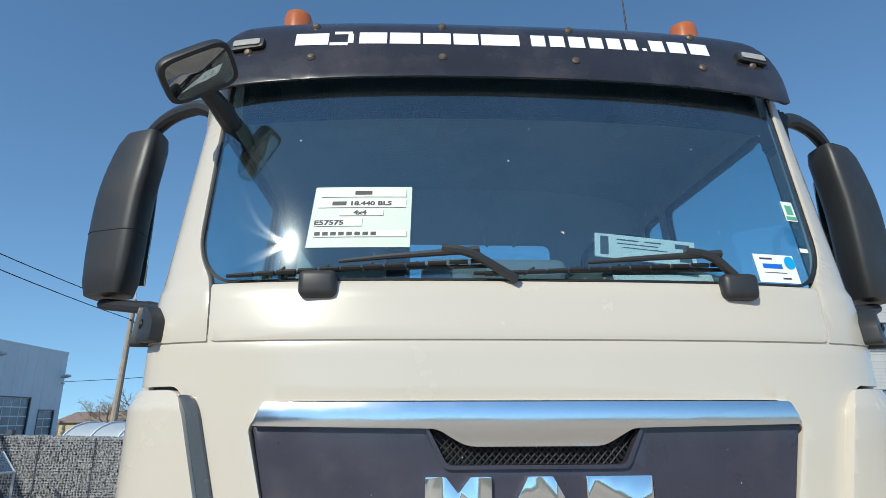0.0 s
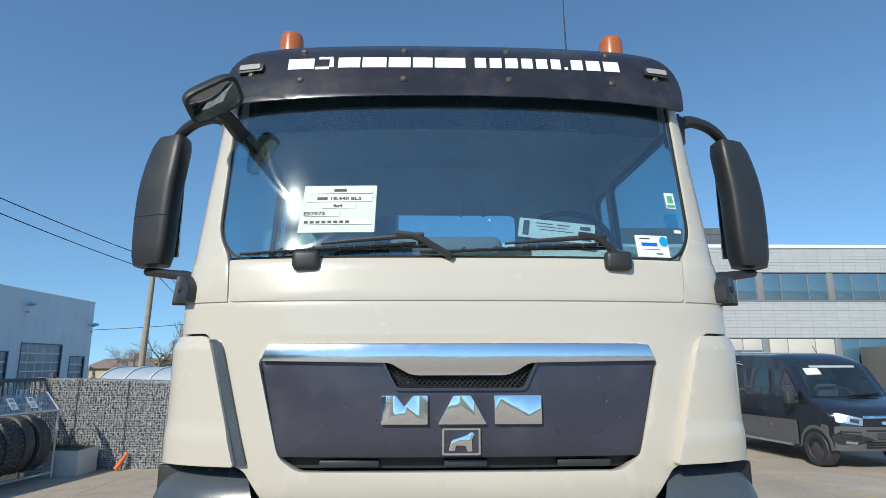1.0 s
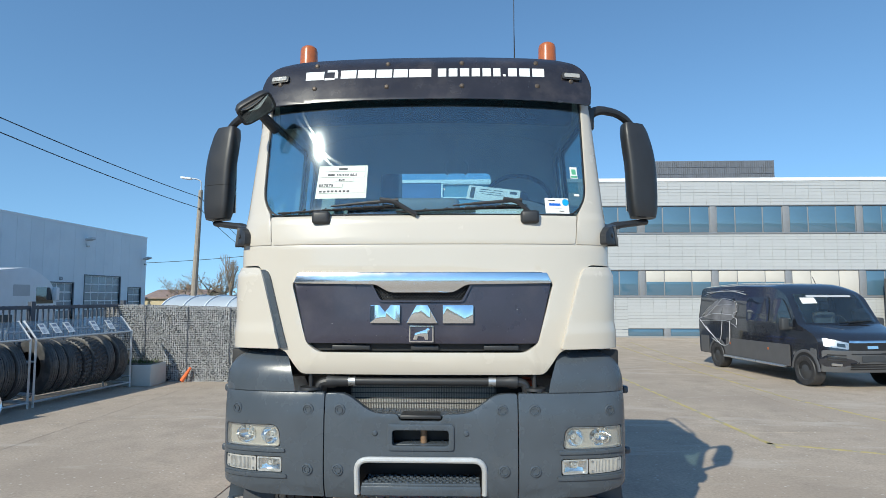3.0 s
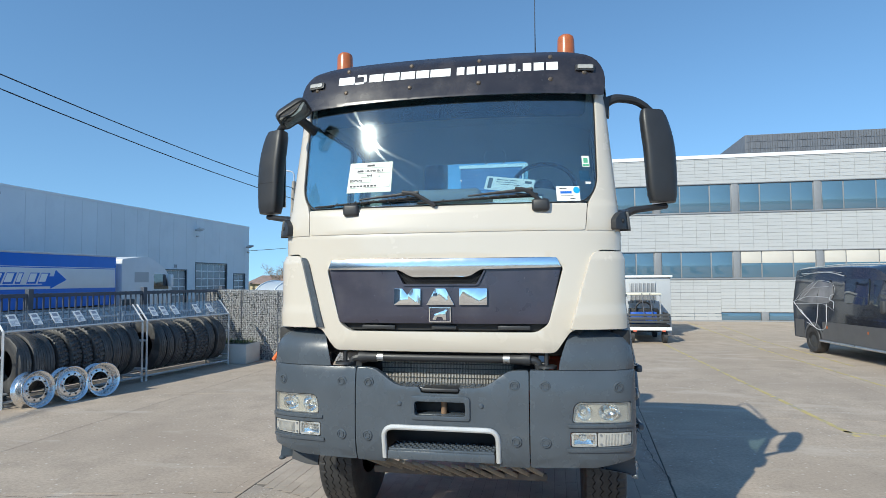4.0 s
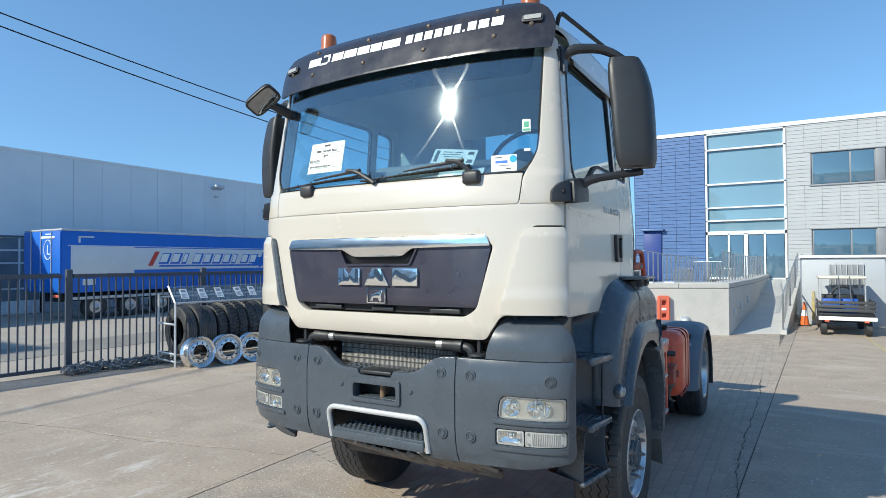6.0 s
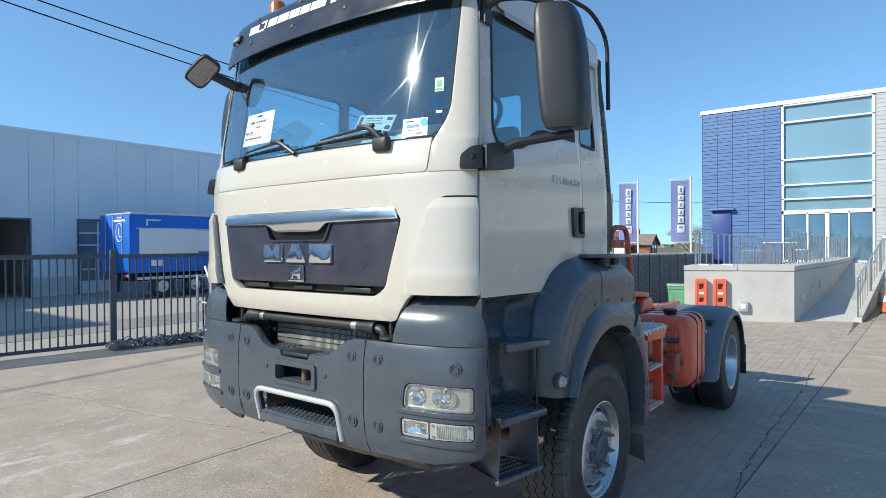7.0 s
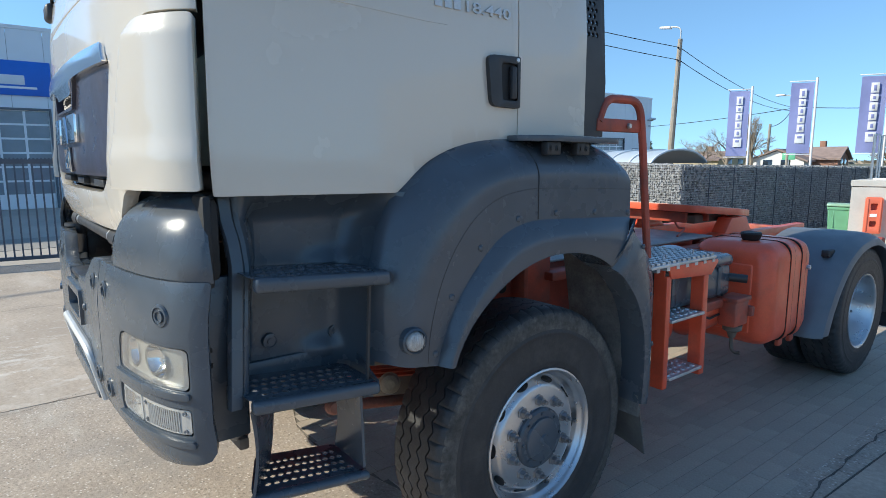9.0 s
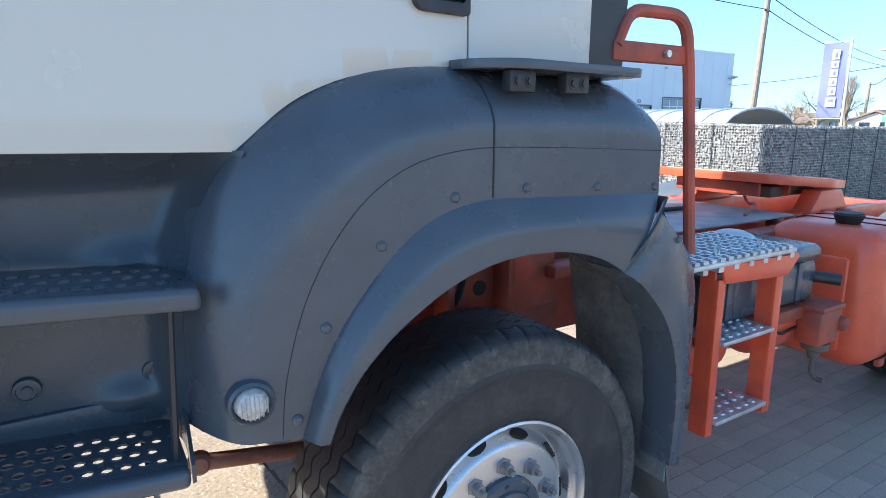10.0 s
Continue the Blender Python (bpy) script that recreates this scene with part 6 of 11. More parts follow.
def wheel(name, label, g, x_out, y, R, W, deep, group):
    w = thing(name, label, "wheel", group, at=Matrix.Translation((g * x_out, y, R)))
    w.parent = truck
    t = tyre_bm(R, W, [(-0.086, 0.009), (-0.030, 0.010), (0.030, 0.010), (0.086, 0.009)], 208 if deep else 416)
    moved(t, lambda c: Vector((g * (c.x - W / 2), c.y, c.z)))
    tyre = part("tyre", t, M["tyre"], w, "worn black tyre with zigzag grooves", 40)
    tyre.data.materials.append(M["tyre_scuff"])
    bm = bm_new()
    ax = x_turn(g)
    if not deep:
        prof = [(0.305, -0.03), (0.312, -0.014), (0.310, -0.003), (0.303, 0.0), (0.297, -0.006), (0.294, -0.020), (0.288, -0.034), (0.279, -0.040), (0.276, -0.048), (0.273, -0.062), (0.268, -0.075), (0.261, -0.077), (0.255, -0.071), (0.236, -0.042), (0.228, -0.034), (0.215, -0.030), (0.13, -0.028), (0.12, -0.06)]
    else:
        prof = [(0.305, -0.03), (0.312, -0.012), (0.308, -0.002), (0.298, -0.004), (0.288, -0.02), (0.278, -0.075), (0.268, -0.10), (0.262, -0.155), (0.25, -0.175), (0.22, -0.178), (0.13, -0.175), (0.12, -0.20)]
    add_lathe(bm, prof, 48, ax, False)
    rim = part("rim", bm, M["rim"], w, "silver steel rim", 50)
    face = -0.028 if not deep else -0.175
    for k in range(10):
        a = 2 * math.pi * (k + 0.5) / 10
        bm = bm_new()
        add_lathe(bm, [(0, 0.0055), (0.0185, 0.0055), (0.019, -0.01)], 18, ax @ Matrix.Translation(((0.2458 if not deep else 0.2395) * math.cos(a), (0.2458 if not deep else 0.2395) * math.sin(a), face - (0.029 if not deep else 0.0))) @ pose(0, 0, 0, 0, 0, math.degrees(a)) @ pose(0, 0, 0, 0, 60 if not deep else 0, 0) @ Matrix.Diagonal((1.0, 1.75, 1, 1)))
        part("rim_hole", bm, M["black"], rim)
    for k in range(10):
        a = 2 * math.pi * k / 10
        shared("wheel_nut", NUT, rim, ax @ Matrix.Translation(((0.168 if not deep else 0.180) * math.cos(a), (0.168 if not deep else 0.180) * math.sin(a), face)))
    bm = bm_new()
    if not deep:
        add_lathe(bm, [(0, 0.014), (0.022, 0.014), (0.026, 0.008), (0.085, 0.008), (0.094, 0.004), (0.098, -0.006), (0.122, -0.008), (0.132, -0.016), (0.136, -0.045), (0.139, -0.050), (0.141, -0.08)], 40, ax)
    else:
        add_lathe(bm, [(0, -0.125), (0.09, -0.13), (0.11, -0.145), (0.115, -0.18)], 32, ax)
    hub = part("hub", bm, M["grey"] if not deep else M["rim"], w, "dark grey hub cover" if not deep else "", 30)
    if not deep:
        for k in range(8):
            a = 2 * math.pi * k / 8
            bm = bm_new()
            add_lathe(bm, [(0, 0.006), (0.007, 0.006), (0.008, -0.002)], 6, ax @ Matrix.Translation((0.111 * math.cos(a), 0.111 * math.sin(a), -0.007)))
            part("hub_bolt", bm, M["grey"], hub)
    return w


for g in (1, -1):
    wheel("front_wheel", "front wheel with worn tyre and silver steel rim", g, 1.215, 1.50, 0.57, 0.315, False, "truck wheels")
    wheel("rear_wheel", "rear wheel with black tyre and deep silver rim", g, 1.245, 5.28, 0.53, 0.29, True, "truck wheels")
    wheel("inner_wheel", "inner rear wheel with black tyre", g, 0.93, 5.28, 0.53, 0.29, True, "truck wheels")

for g in (1, -1):
    def fl(bm):
        return bm if g > 0 else mirror_bm(bm)

    # step well: back wall, front flange, top shade
    def flange_at(z):
        zs = (1.03, 1.25, 1.44, 1.52, 1.58, 1.67)
        return Vector((float(np.interp(z, zs, (1.165, 1.13, 1.10, 1.082, 1.062, 1.050))), float(np.interp(z, zs, (0.208, 0.232, 0.254, 0.250, 0.240, 0.237))), z))

    def well_f(a, b):
        z = 1.648 - 0.60 * b
        p = flange_at(z) + Vector((0, 0.042, 0))
        y = p.y + (0.72 + 0.12 * max(0.0, (z - 1.36) / 0.285) - p.y) * a
        rec = math.sin(math.pi * min(1, a / 0.20) / 2) ** 2 * (1 - 0.75 * max(0, (a - 0.78) / 0.22) ** 2)
        top = min(1, b / 0.12)
        dent = 0.03 * math.exp(-((a - 0.74) / 0.16) ** 2) * (math.exp(-((b - 0.40) / 0.05) ** 2) + math.exp(-((b - 0.92) / 0.06) ** 2))
        x = p.x + (1.185 - p.x) * min(1, a / 0.20) - 0.215 * rec * (0.55 + 0.45 * top) + dent
        return Vector((x, y, z))

    part("step_well", fl(grid_surf(40, 30, well_f, 0.012, Vector((-1, 0, 0)))), M["grey"], truck, "moulded grey plastic step well", 50)

    def flange_f(a, b):
        p = flange_at(1.665 - 0.635 * b)
        return p + Vector((-0.03 * max(0.0, 1 - a / 0.2) ** 2 - 0.006 * max(0.0, (a - 0.8) / 0.2) ** 2, 0.044 * max(0.0, a - 0.1) / 0.9, 0))

    part("well_flange", fl(grid_surf(10, 24, flange_f, 0.012, Vector((-1, 0.3, 0)))), M["grey"], truck, "", 45)
    plate = part("corner_bracket", fl(rbox(1.03, 1.072, 0.150, 0.300, 0.90, 1.415, 0.008)), M["grey"], truck)
    for z_ in (1.140, 1.187):
        part("slot", fl(rbox(1.066, 1.0745, 0.174, 0.196, z_, z_ + 0.018, 0.004)), M["black"], plate)
    for y_, z_ in ((0.41, 1.160), (0.65, 1.150)):
        bm = bm_new()
        add_lathe(bm, [(0, 0.006), (0.010, 0.007), (0.011, 0.003), (0.019, 0.003), (0.020, 0.006), (0.025, 0.005), (0.027, -0.004)], 18, facing((0.978, y_, z_), (1, 0, 0)), False)
        part("well_bolt", fl(bm), M["grey"], truck)

    # perforated steps
    def step(z, y0, y1, x0, x1, rows, cols, lip, rise=0.0, slant=0.0, draw=0.0):
        outl = round_poly([(y0, x0, 0.03), (y1, x0, 0.03), (y1, x1 - 0.01, 0.03), (y0, x1 - 0.02, 0.04)])
        holes = []
        for i in range(cols):
            for j in range(rows):
                cy = y0 + 0.035 + (y1 - y0 - 0.07) * (i + (0.25 if j % 2 else -0.25) * 0.8 + 0.5) / cols
                cx = x0 + 0.04 + (x1 - x0 - 0.085) * (j + 0.5) / rows
                holes.append([Vector((cy + 0.0105 * math.cos(t), cx + 0.0105 * math.sin(t))) for t in [k * math.pi / 4 for k in range(8)]])
        def tip(bm):
            return moved(bm, lambda c: Vector((c.x - draw * (y1 - c.y) / (y1 - y0), c.y + slant * (x1 - c.x) / (x1 - x0) * (y1 - c.y) / (y1 - y0), c.z - rise * (c.y - y1))))

        bm = panel(outl, holes, lambda y, x, d: Vector((x, y, z - d)), 0.003)
        st_ = part("step", fl(tip(bm)), M["grey"], truck, "grey perforated cab step")
        part("step_edge", fl(tip(rbox(x1 - 0.035, x1 + 0.004, y0, y1, z - lip, z + 0.004, 0.014, 3))), M["grey"], st_)
        rb = bm_new()
        for hcy in holes:
            cy, cx = sum((p.x for p in hcy)) / 8, sum((p.y for p in hcy)) / 8
            add_lathe(rb, [(0.0145, -0.0005), (0.0125, 0.002), (0.0108, 0.0015), (0.0105, -0.001)], 8, Matrix.Translation((cx, cy, z)), False)
        tagged(part("hole_rim", fl(tip(rb)), M["grey"], st_), kind="stuff")
        return st_

    step(1.396, 0.272, 0.722, 0.985, 1.245, 3, 11, 0.042, 0.07)
    step(1.030, 0.250, 0.675, 0.985, 1.245, 4, 11, 0.038, 0.09)
    step(0.732, 0.240, 0.630, 0.99, 1.245, 4, 11, 0.026, 0.06, 0.11, 0.045)
    part("step_collar", fl(rbox(0.962, 0.985, 0.25, 0.66, 1.03, 1.10, 0.008)), M["grey"], truck)
    bend = arc_pts([Vector((0.973, 0.60, 0)), Vector((0.975, 0.685, 0)), Vector((1.06, 0.692, 0)), Vector((1.215, 0.680, 0))], 0.06, 5)
    part("step_collar", fl(grid_surf(20, 3, lambda a, b: line_at(bend, a) + Vector((0, 0, 0.985 + (0.115 - 0.075 * max(0.0, a - 0.35) / 0.65) * b)), 0.008, Vector((-0.3, 1, 0)))), M["grey"], truck, "", 50)
    # rubber straps that carry the lowest step
    for t0, t1, f0, f1 in (((1.03, 0.60), (1.23, 0.60), (1.02, 0.615), (1.225, 0.612)), ((1.08, 0.365), (1.205, 0.252), (1.00, 0.372), (1.195, 0.246))):
        t0, t1, f0, f1 = (Vector((p[0], p[1], z)) for p, z in ((t0, 1.03), (t1, 1.03), (f0, 0.745), (f1, 0.745)))
        bm = grid_surf(6, 10, lambda a, b: t0.lerp(t1, a).lerp(f0.lerp(f1, a), b) + (t1 - t0) * ((0.5 - a) * 0.16 * math.sin(b * math.pi)) + Vector((0, 0.010 * math.sin(b * math.pi), 0)), 0.010, Vector((0, 1, 0)))
        part("step_hanger", fl(bm), M["grey"], truck, "grey rubber strap that carries the lowest step", 50)
    bm = bm_new()
    add_tube(bm, [(1.19, 0.672, 1.385), (1.19, 0.655, 1.03)], 0.0075, 6)
    part("step_rod", fl(bm), M["dark_plastic"], truck)
    bm = bm_new()
    add_tube(bm, [(0.74, 0.745, 0.757), (0.74, 1.25, 0.672)], 0.024, 12)
    add_lathe(bm, [(0, 0.024), (0.022, 0.022), (0.032, 0.010), (0.034, -0.016), (0.024, -0.028), (0, -0.030)], 16, facing((0.745, 0.755, 0.755), (1, -0.1, 0.1)))
    part("steering_rod", fl(bm), M["rusty"], truck, "rusty red steering rod with a ball joint")
    bm = bm_new()
    add_lathe(bm, [(0, 0.05), (0.022, 0.05), (0.040, 0.038), (0.044, 0.0), (0.049, -0.004), (0.044, -0.01), (0.040, -0.05), (0, -0.06)], 20, facing((0.71, 1.05, 0.775), (0.8, -0.5, 0.2)))
    part("brake_chamber", fl(bm), M["dusty_tan"], truck, "dusty tan brake chamber")
    bm = rbox(0.69, 0.83, 1.20, 1.225, 0.50, 0.725, 0.01)
    for v in bm.verts:
        if v.co.z < 0.6:
            v.co.z += (0.83 - v.co.x) * 0.30
    part("axle_bracket", fl(bm), M["red"], truck)

    # mudguard over the front wheel
    up = [(1.14, 0.700, 1.075), (1.135, 0.700, 1.36), (1.13, 0.755, 1.55), (1.125, 0.825, 1.648), (1.12, 0.95, 1.757), (1.12, 1.10, 1.818), (1.12, 1.27, 1.842), (1.12, 1.60, 1.842), (1.12, 1.90, 1.825), (1.12, 1.975, 1.78)]
    lo = [(1.262, 0.897, 1.045), (1.262, 0.930, 1.149), (1.264, 0.972, 1.243), (1.265, 1.027, 1.322), (1.266, 1.096, 1.400), (1.266, 1.181, 1.474), (1.266, 1.27, 1.511), (1.266, 1.375, 1.528), (1.266, 1.486, 1.523), (1.266, 1.728, 1.514), (1.264, 1.985, 1.504)]

    up, lo = (arc_pts(line, 0.14, 4) for line in (up, lo))

    def guard_f(a, b):
        p, q = line_at(up, a), line_at(lo, a)
        m = p.lerp(q, b)
        bulge = math.sin(min(1.0, b * 2.1) * math.pi / 2) ** 0.8
        m.x = p.x + (q.x - p.x) * bulge
        return m

    part("mudguard", fl(grid_surf(64, 18, guard_f, 0.02, Vector((-1, 0, 0)))), M["grey"], truck, "grey plastic mudguard over the front wheel", 45)

    ins = [(1.28, 0.942, 1.040), (1.295, 0.965, 1.097), (1.30, 1.013, 1.175), (1.30, 1.089, 1.25), (1.30, 1.174, 1.306), (1.30, 1.249, 1.346), (1.30, 1.343, 1.377), (1.30, 1.444, 1.391), (1.30, 1.593, 1.385), (1.30, 1.717, 1.352), (1.30, 1.809, 1.301)]
    lo2 = [(1.262, 0.897, 1.045), (1.262, 0.930, 1.149), (1.264, 0.972, 1.243), (1.265, 1.027, 1.322), (1.266, 1.096, 1.400), (1.266, 1.181, 1.474), (1.266, 1.27, 1.511), (1.266, 1.375, 1.528), (1.266, 1.486, 1.523), (1.266, 1.728, 1.514), (1.264, 1.985, 1.504)]

    ins, lo2 = (arc_pts(line, 0.12, 4) for line in (ins, lo2))

    def flare_f(a, b):
        p, q = line_at(lo2, a), line_at(ins, a)
        m = p.lerp(q, min(1, b * 1.35))
        m.x = p.x + (0.048 * math.sin(min(1, b * 2.2) * math.pi / 2) if b < 0.74 else 0.048 - 0.16 * ((b - 0.74) / 0.26) ** 1.3)
        return m

    part("wheel_arch_lip", fl(grid_surf(60, 16, flare_f, 0.006, Vector((-1, 0, 0)))), M["grey"], truck, "", 40)

    ro = [(1.300, 1.985, 1.497), (1.262, 2.0, 1.452), (1.283, 2.06, 1.378), (1.280, 2.12, 1.31), (1.278, 2.15, 1.22), (1.275, 2.168, 1.10), (1.27, 2.188, 0.85), (1.262, 2.19, 0.58)]
    ri = [(1.305, 1.80, 1.303), (1.268, 1.835, 1.284), (1.305, 1.87, 1.262), (1.30, 1.937, 1.207), (1.30, 2.024, 1.113), (1.298, 2.088, 0.971), (1.29, 2.12, 0.80), (1.275, 2.128, 0.58)]

    ro, ri = (arc_pts(line, 0.10, 3) for line in (ro, ri))

    def rear_f(a, b):
        p, q = line_at(ro, a), line_at(ri, a)
        m = p.lerp(q, min(1, b * 1.3))
        m.x += 0.02 * math.sin(math.pi * min(1, b * 1.3)) - (0.12 * max(0, (b - 0.77) / 0.23))
        return m

    part("mudguard_rear", fl(grid_surf(30, 12, rear_f, 0.012, Vector((-1, 0.2, 0)))), M["grey"], truck, "", 40)
    part("mudguard_edge", fl(grid_surf(20, 4, lambda a, b: line_at(ro, a) + Vector((-0.03 * b, 0.085 * b * min(1.0, a * 2.6) * (1 - 0.45 * a), 0.0)), 0.012, Vector((-1, 0, 0)))), M["grey"], truck)
    # liner inside and flap
    bm = grid_surf(6, 8, lambda a, b: Vector((0.84 + 0.42 * a, 2.02 + 0.11 * b + 0.03 * math.sin(math.pi * b), 1.36 - 0.85 * b)), 0.008, Vector((0, 1, 0)))
    part("wheel_liner", fl(bm), mat("liner_plastic", (0.12, 0.118, 0.113), 0.8, vary=0.35, scale=5, fine=0.3, dirt=(0.30, 0.28, 0.25, 0.7), dscale=6, dlow=0.45, dhigh=0.7) if g > 0 else bpy.data.materials["liner_plastic"], truck, "dusty black wheel housing liner")
    part("mud_flap", fl(grid_surf(6, 8, lambda a, b: Vector((0.93 + 0.33 * a, 2.12 + 0.08 * b + 0.02 * math.sin(a * 3), 0.62 - (0.33 - 0.06 * (1 - a)) * b)), 0.006, Vector((0, 1, 0)))), M["flap"], truck, "worn grey rubber mud flap")

    # seams and screws on the mudguard
    bm = bm_new()
    sheet = [guard_f(i / 160, j / 40) for i in range(161) for j in range(41)]

    def guard_at(y, z):
        return min(sheet, key=lambda p: (p.y - y) ** 2 + (p.z - z) ** 2).x

    zs = [1.835 - 0.305 * k / 16 for k in range(17)]
    add_tube(bm, [(guard_at(1.385, z) + 0.0006, 1.385, z) for z in zs], 0.0026, 5)
    part("seam", fl(bm), M["black"], truck)
    bm = bm_new()
    way = [(0.855, 1.06), (0.863, 1.16), (0.901, 1.314), (0.961, 1.438), (1.053, 1.55), (1.162, 1.617), (1.279, 1.643), (1.39, 1.649), (1.70, 1.64), (2.0, 1.625)]
    way = arc_pts([Vector((0, *p)) for p in way], 0.08, 3)
    add_tube(bm, [(guard_at(p.y, p.z) + 0.0001, p.y, p.z) for p in way], 0.0010, 5)
    part("seam", fl(bm), M["black"], truck)
    sc_me = piece_mesh("screw", dome_bm(0.0125, 0.007, 10), M["grey"])
    for y_, z_ in ((0.888, 1.09), (0.958, 1.282), (1.09, 1.443), (1.278, 1.537), (1.488, 1.548), (1.731, 1.538), (1.965, 1.525)):
        p = Vector((guard_at(y_, z_) + 0.001, y_, z_))
        shared("screw", sc_me, truck, facing(Vector((g * p.x, p.y, p.z)), (g, 0, 0)))
    for y_, z_ in ((2.063, 1.363), (2.143, 1.127), (2.170, 0.881)):
        shared("screw", sc_me, truck, facing(Vector((g * 1.290, y_, z_)), (g, 0, 0)))

    # side marker lamp
    bm = bm_new()
    c = Vector((1.262, 0.795, 1.155))
    add_lathe(bm, [(0, 0.032), (0.016, 0.030), (0.028, 0.024), (0.035, 0.012), (0.036, 0.0)], 24, facing(c, (1, -0.12, 0)))
    lamp = part("side_lamp", fl(bm), M["marker_lens"], truck, "round clear side marker lamp")
    for k in range(-3, 4):
        bm = bm_new()
        hw = math.sqrt(max(0.0, 0.031 ** 2 - (k * 0.0085) ** 2))
        add_tube(bm, [(c.x + 0.0325 - 3.0 * (k * 0.0085) ** 2 - 9.0 * (hw * u) ** 2, c.y + k * 0.0085, c.z + hw * u) for u in (-0.95, -0.5, 0.0, 0.5, 0.95)], 0.0014, 4)
        part("lens_rib", fl(bm), M["lens_white"], lamp)
    bm = bm_new()
    add_lathe(bm, [(0.036, 0.012), (0.040, 0.018), (0.046, 0.012), (0.050, -0.012)], 24, facing(c, (1, -0.12, 0)), False)
    part("lamp_ring", fl(bm), M["grey"], lamp)

    # non-slip shelf behind the door
    bm = panel(round_poly([(1.335, 1.125, 0.03), (1.875, 1.125, 0.02), (1.865, 1.288, 0.03), (1.44, 1.300, 0.06), (1.35, 1.225, 0.06)], 5), [], lambda y, x, d: Vector((x, y, 1.850 - 0.012 * (y - 1.4) - d)), 0.022, 0, 0, 0.008)
    shelf = part("shelf_plate", fl(bm), M["grey"], truck, "dark non-slip plate on two brackets")
    for y_ in (1.425, 1.60):
        bm = rbox(1.235, 1.272, y_, y_ + 0.078, 1.775, 1.826, 0.006)
        for k in (0.02, 0.056):
            add_lathe(bm, [(0, 0.007), (0.009, 0.007), (0.0095, 0.0)], 6, facing((1.272, y_ + k, 1.800), (1, 0, 0)))
            add_lathe(bm, [(0.0, 0.002), (0.014, 0.002), (0.015, 0.0)], 12, facing((1.272, y_ + k, 1.800), (1, 0, 0)))
        part("bracket", fl(bm), M["dark_plastic"], shelf)

# chassis
for g in (1, -1):
    part("chassis_rail", rbox(*((0.34, 0.43) if g > 0 else (-0.43, -0.34)), 0.35, 6.15, 0.86, 1.13, 0.01), M["red"], truck, "red painted chassis rail")
part("frame_bracket", rbox(0.36, 0.54, 2.0, 2.85, 0.80, 1.17, 0.02), M["red_dull"], truck)
for y_ in (0.9, 1.9, 2.7, 3.6, 4.6, 6.0):
    part("cross_member", rbox(-0.36, 0.36, y_, y_ + 0.09, 0.90, 1.09, 0.01), M["red_dull"], truck)
part("engine", rbox(-0.33, 0.33, 0.45, 1.75, 0.72, 1.48, 0.08, 3), M["black"], truck)
bm = bm_new()
add_tube(bm, [(-0.95, 1.50, 0.57), (0.95, 1.50, 0.57)], 0.075, 12)
add_lathe(bm, [(0, -0.2), (0.14, -0.16), (0.19, 0), (0.14, 0.16), (0, 0.2)], 18, Matrix.Translation((0.15, 1.5, 0.56)) @ pose(0, 0, 0, 90, 0, 0))
part("front_axle", bm, M["dusty_steel"], truck, "rusty dusty front axle")
bm = bm_new()
add_tube(bm, [(-0.95, 5.28, 0.53), (0.95, 5.28, 0.53)], 0.085, 12)
add_lathe(bm, [(0, -0.25), (0.17, -0.2), (0.24, 0), (0.17, 0.2), (0, 0.25)], 18, Matrix.Translation((0.0, 5.28, 0.53)) @ pose(0, 0, 0, 90, 0, 0))
part("rear_axle", bm, M["red_dull"], truck)
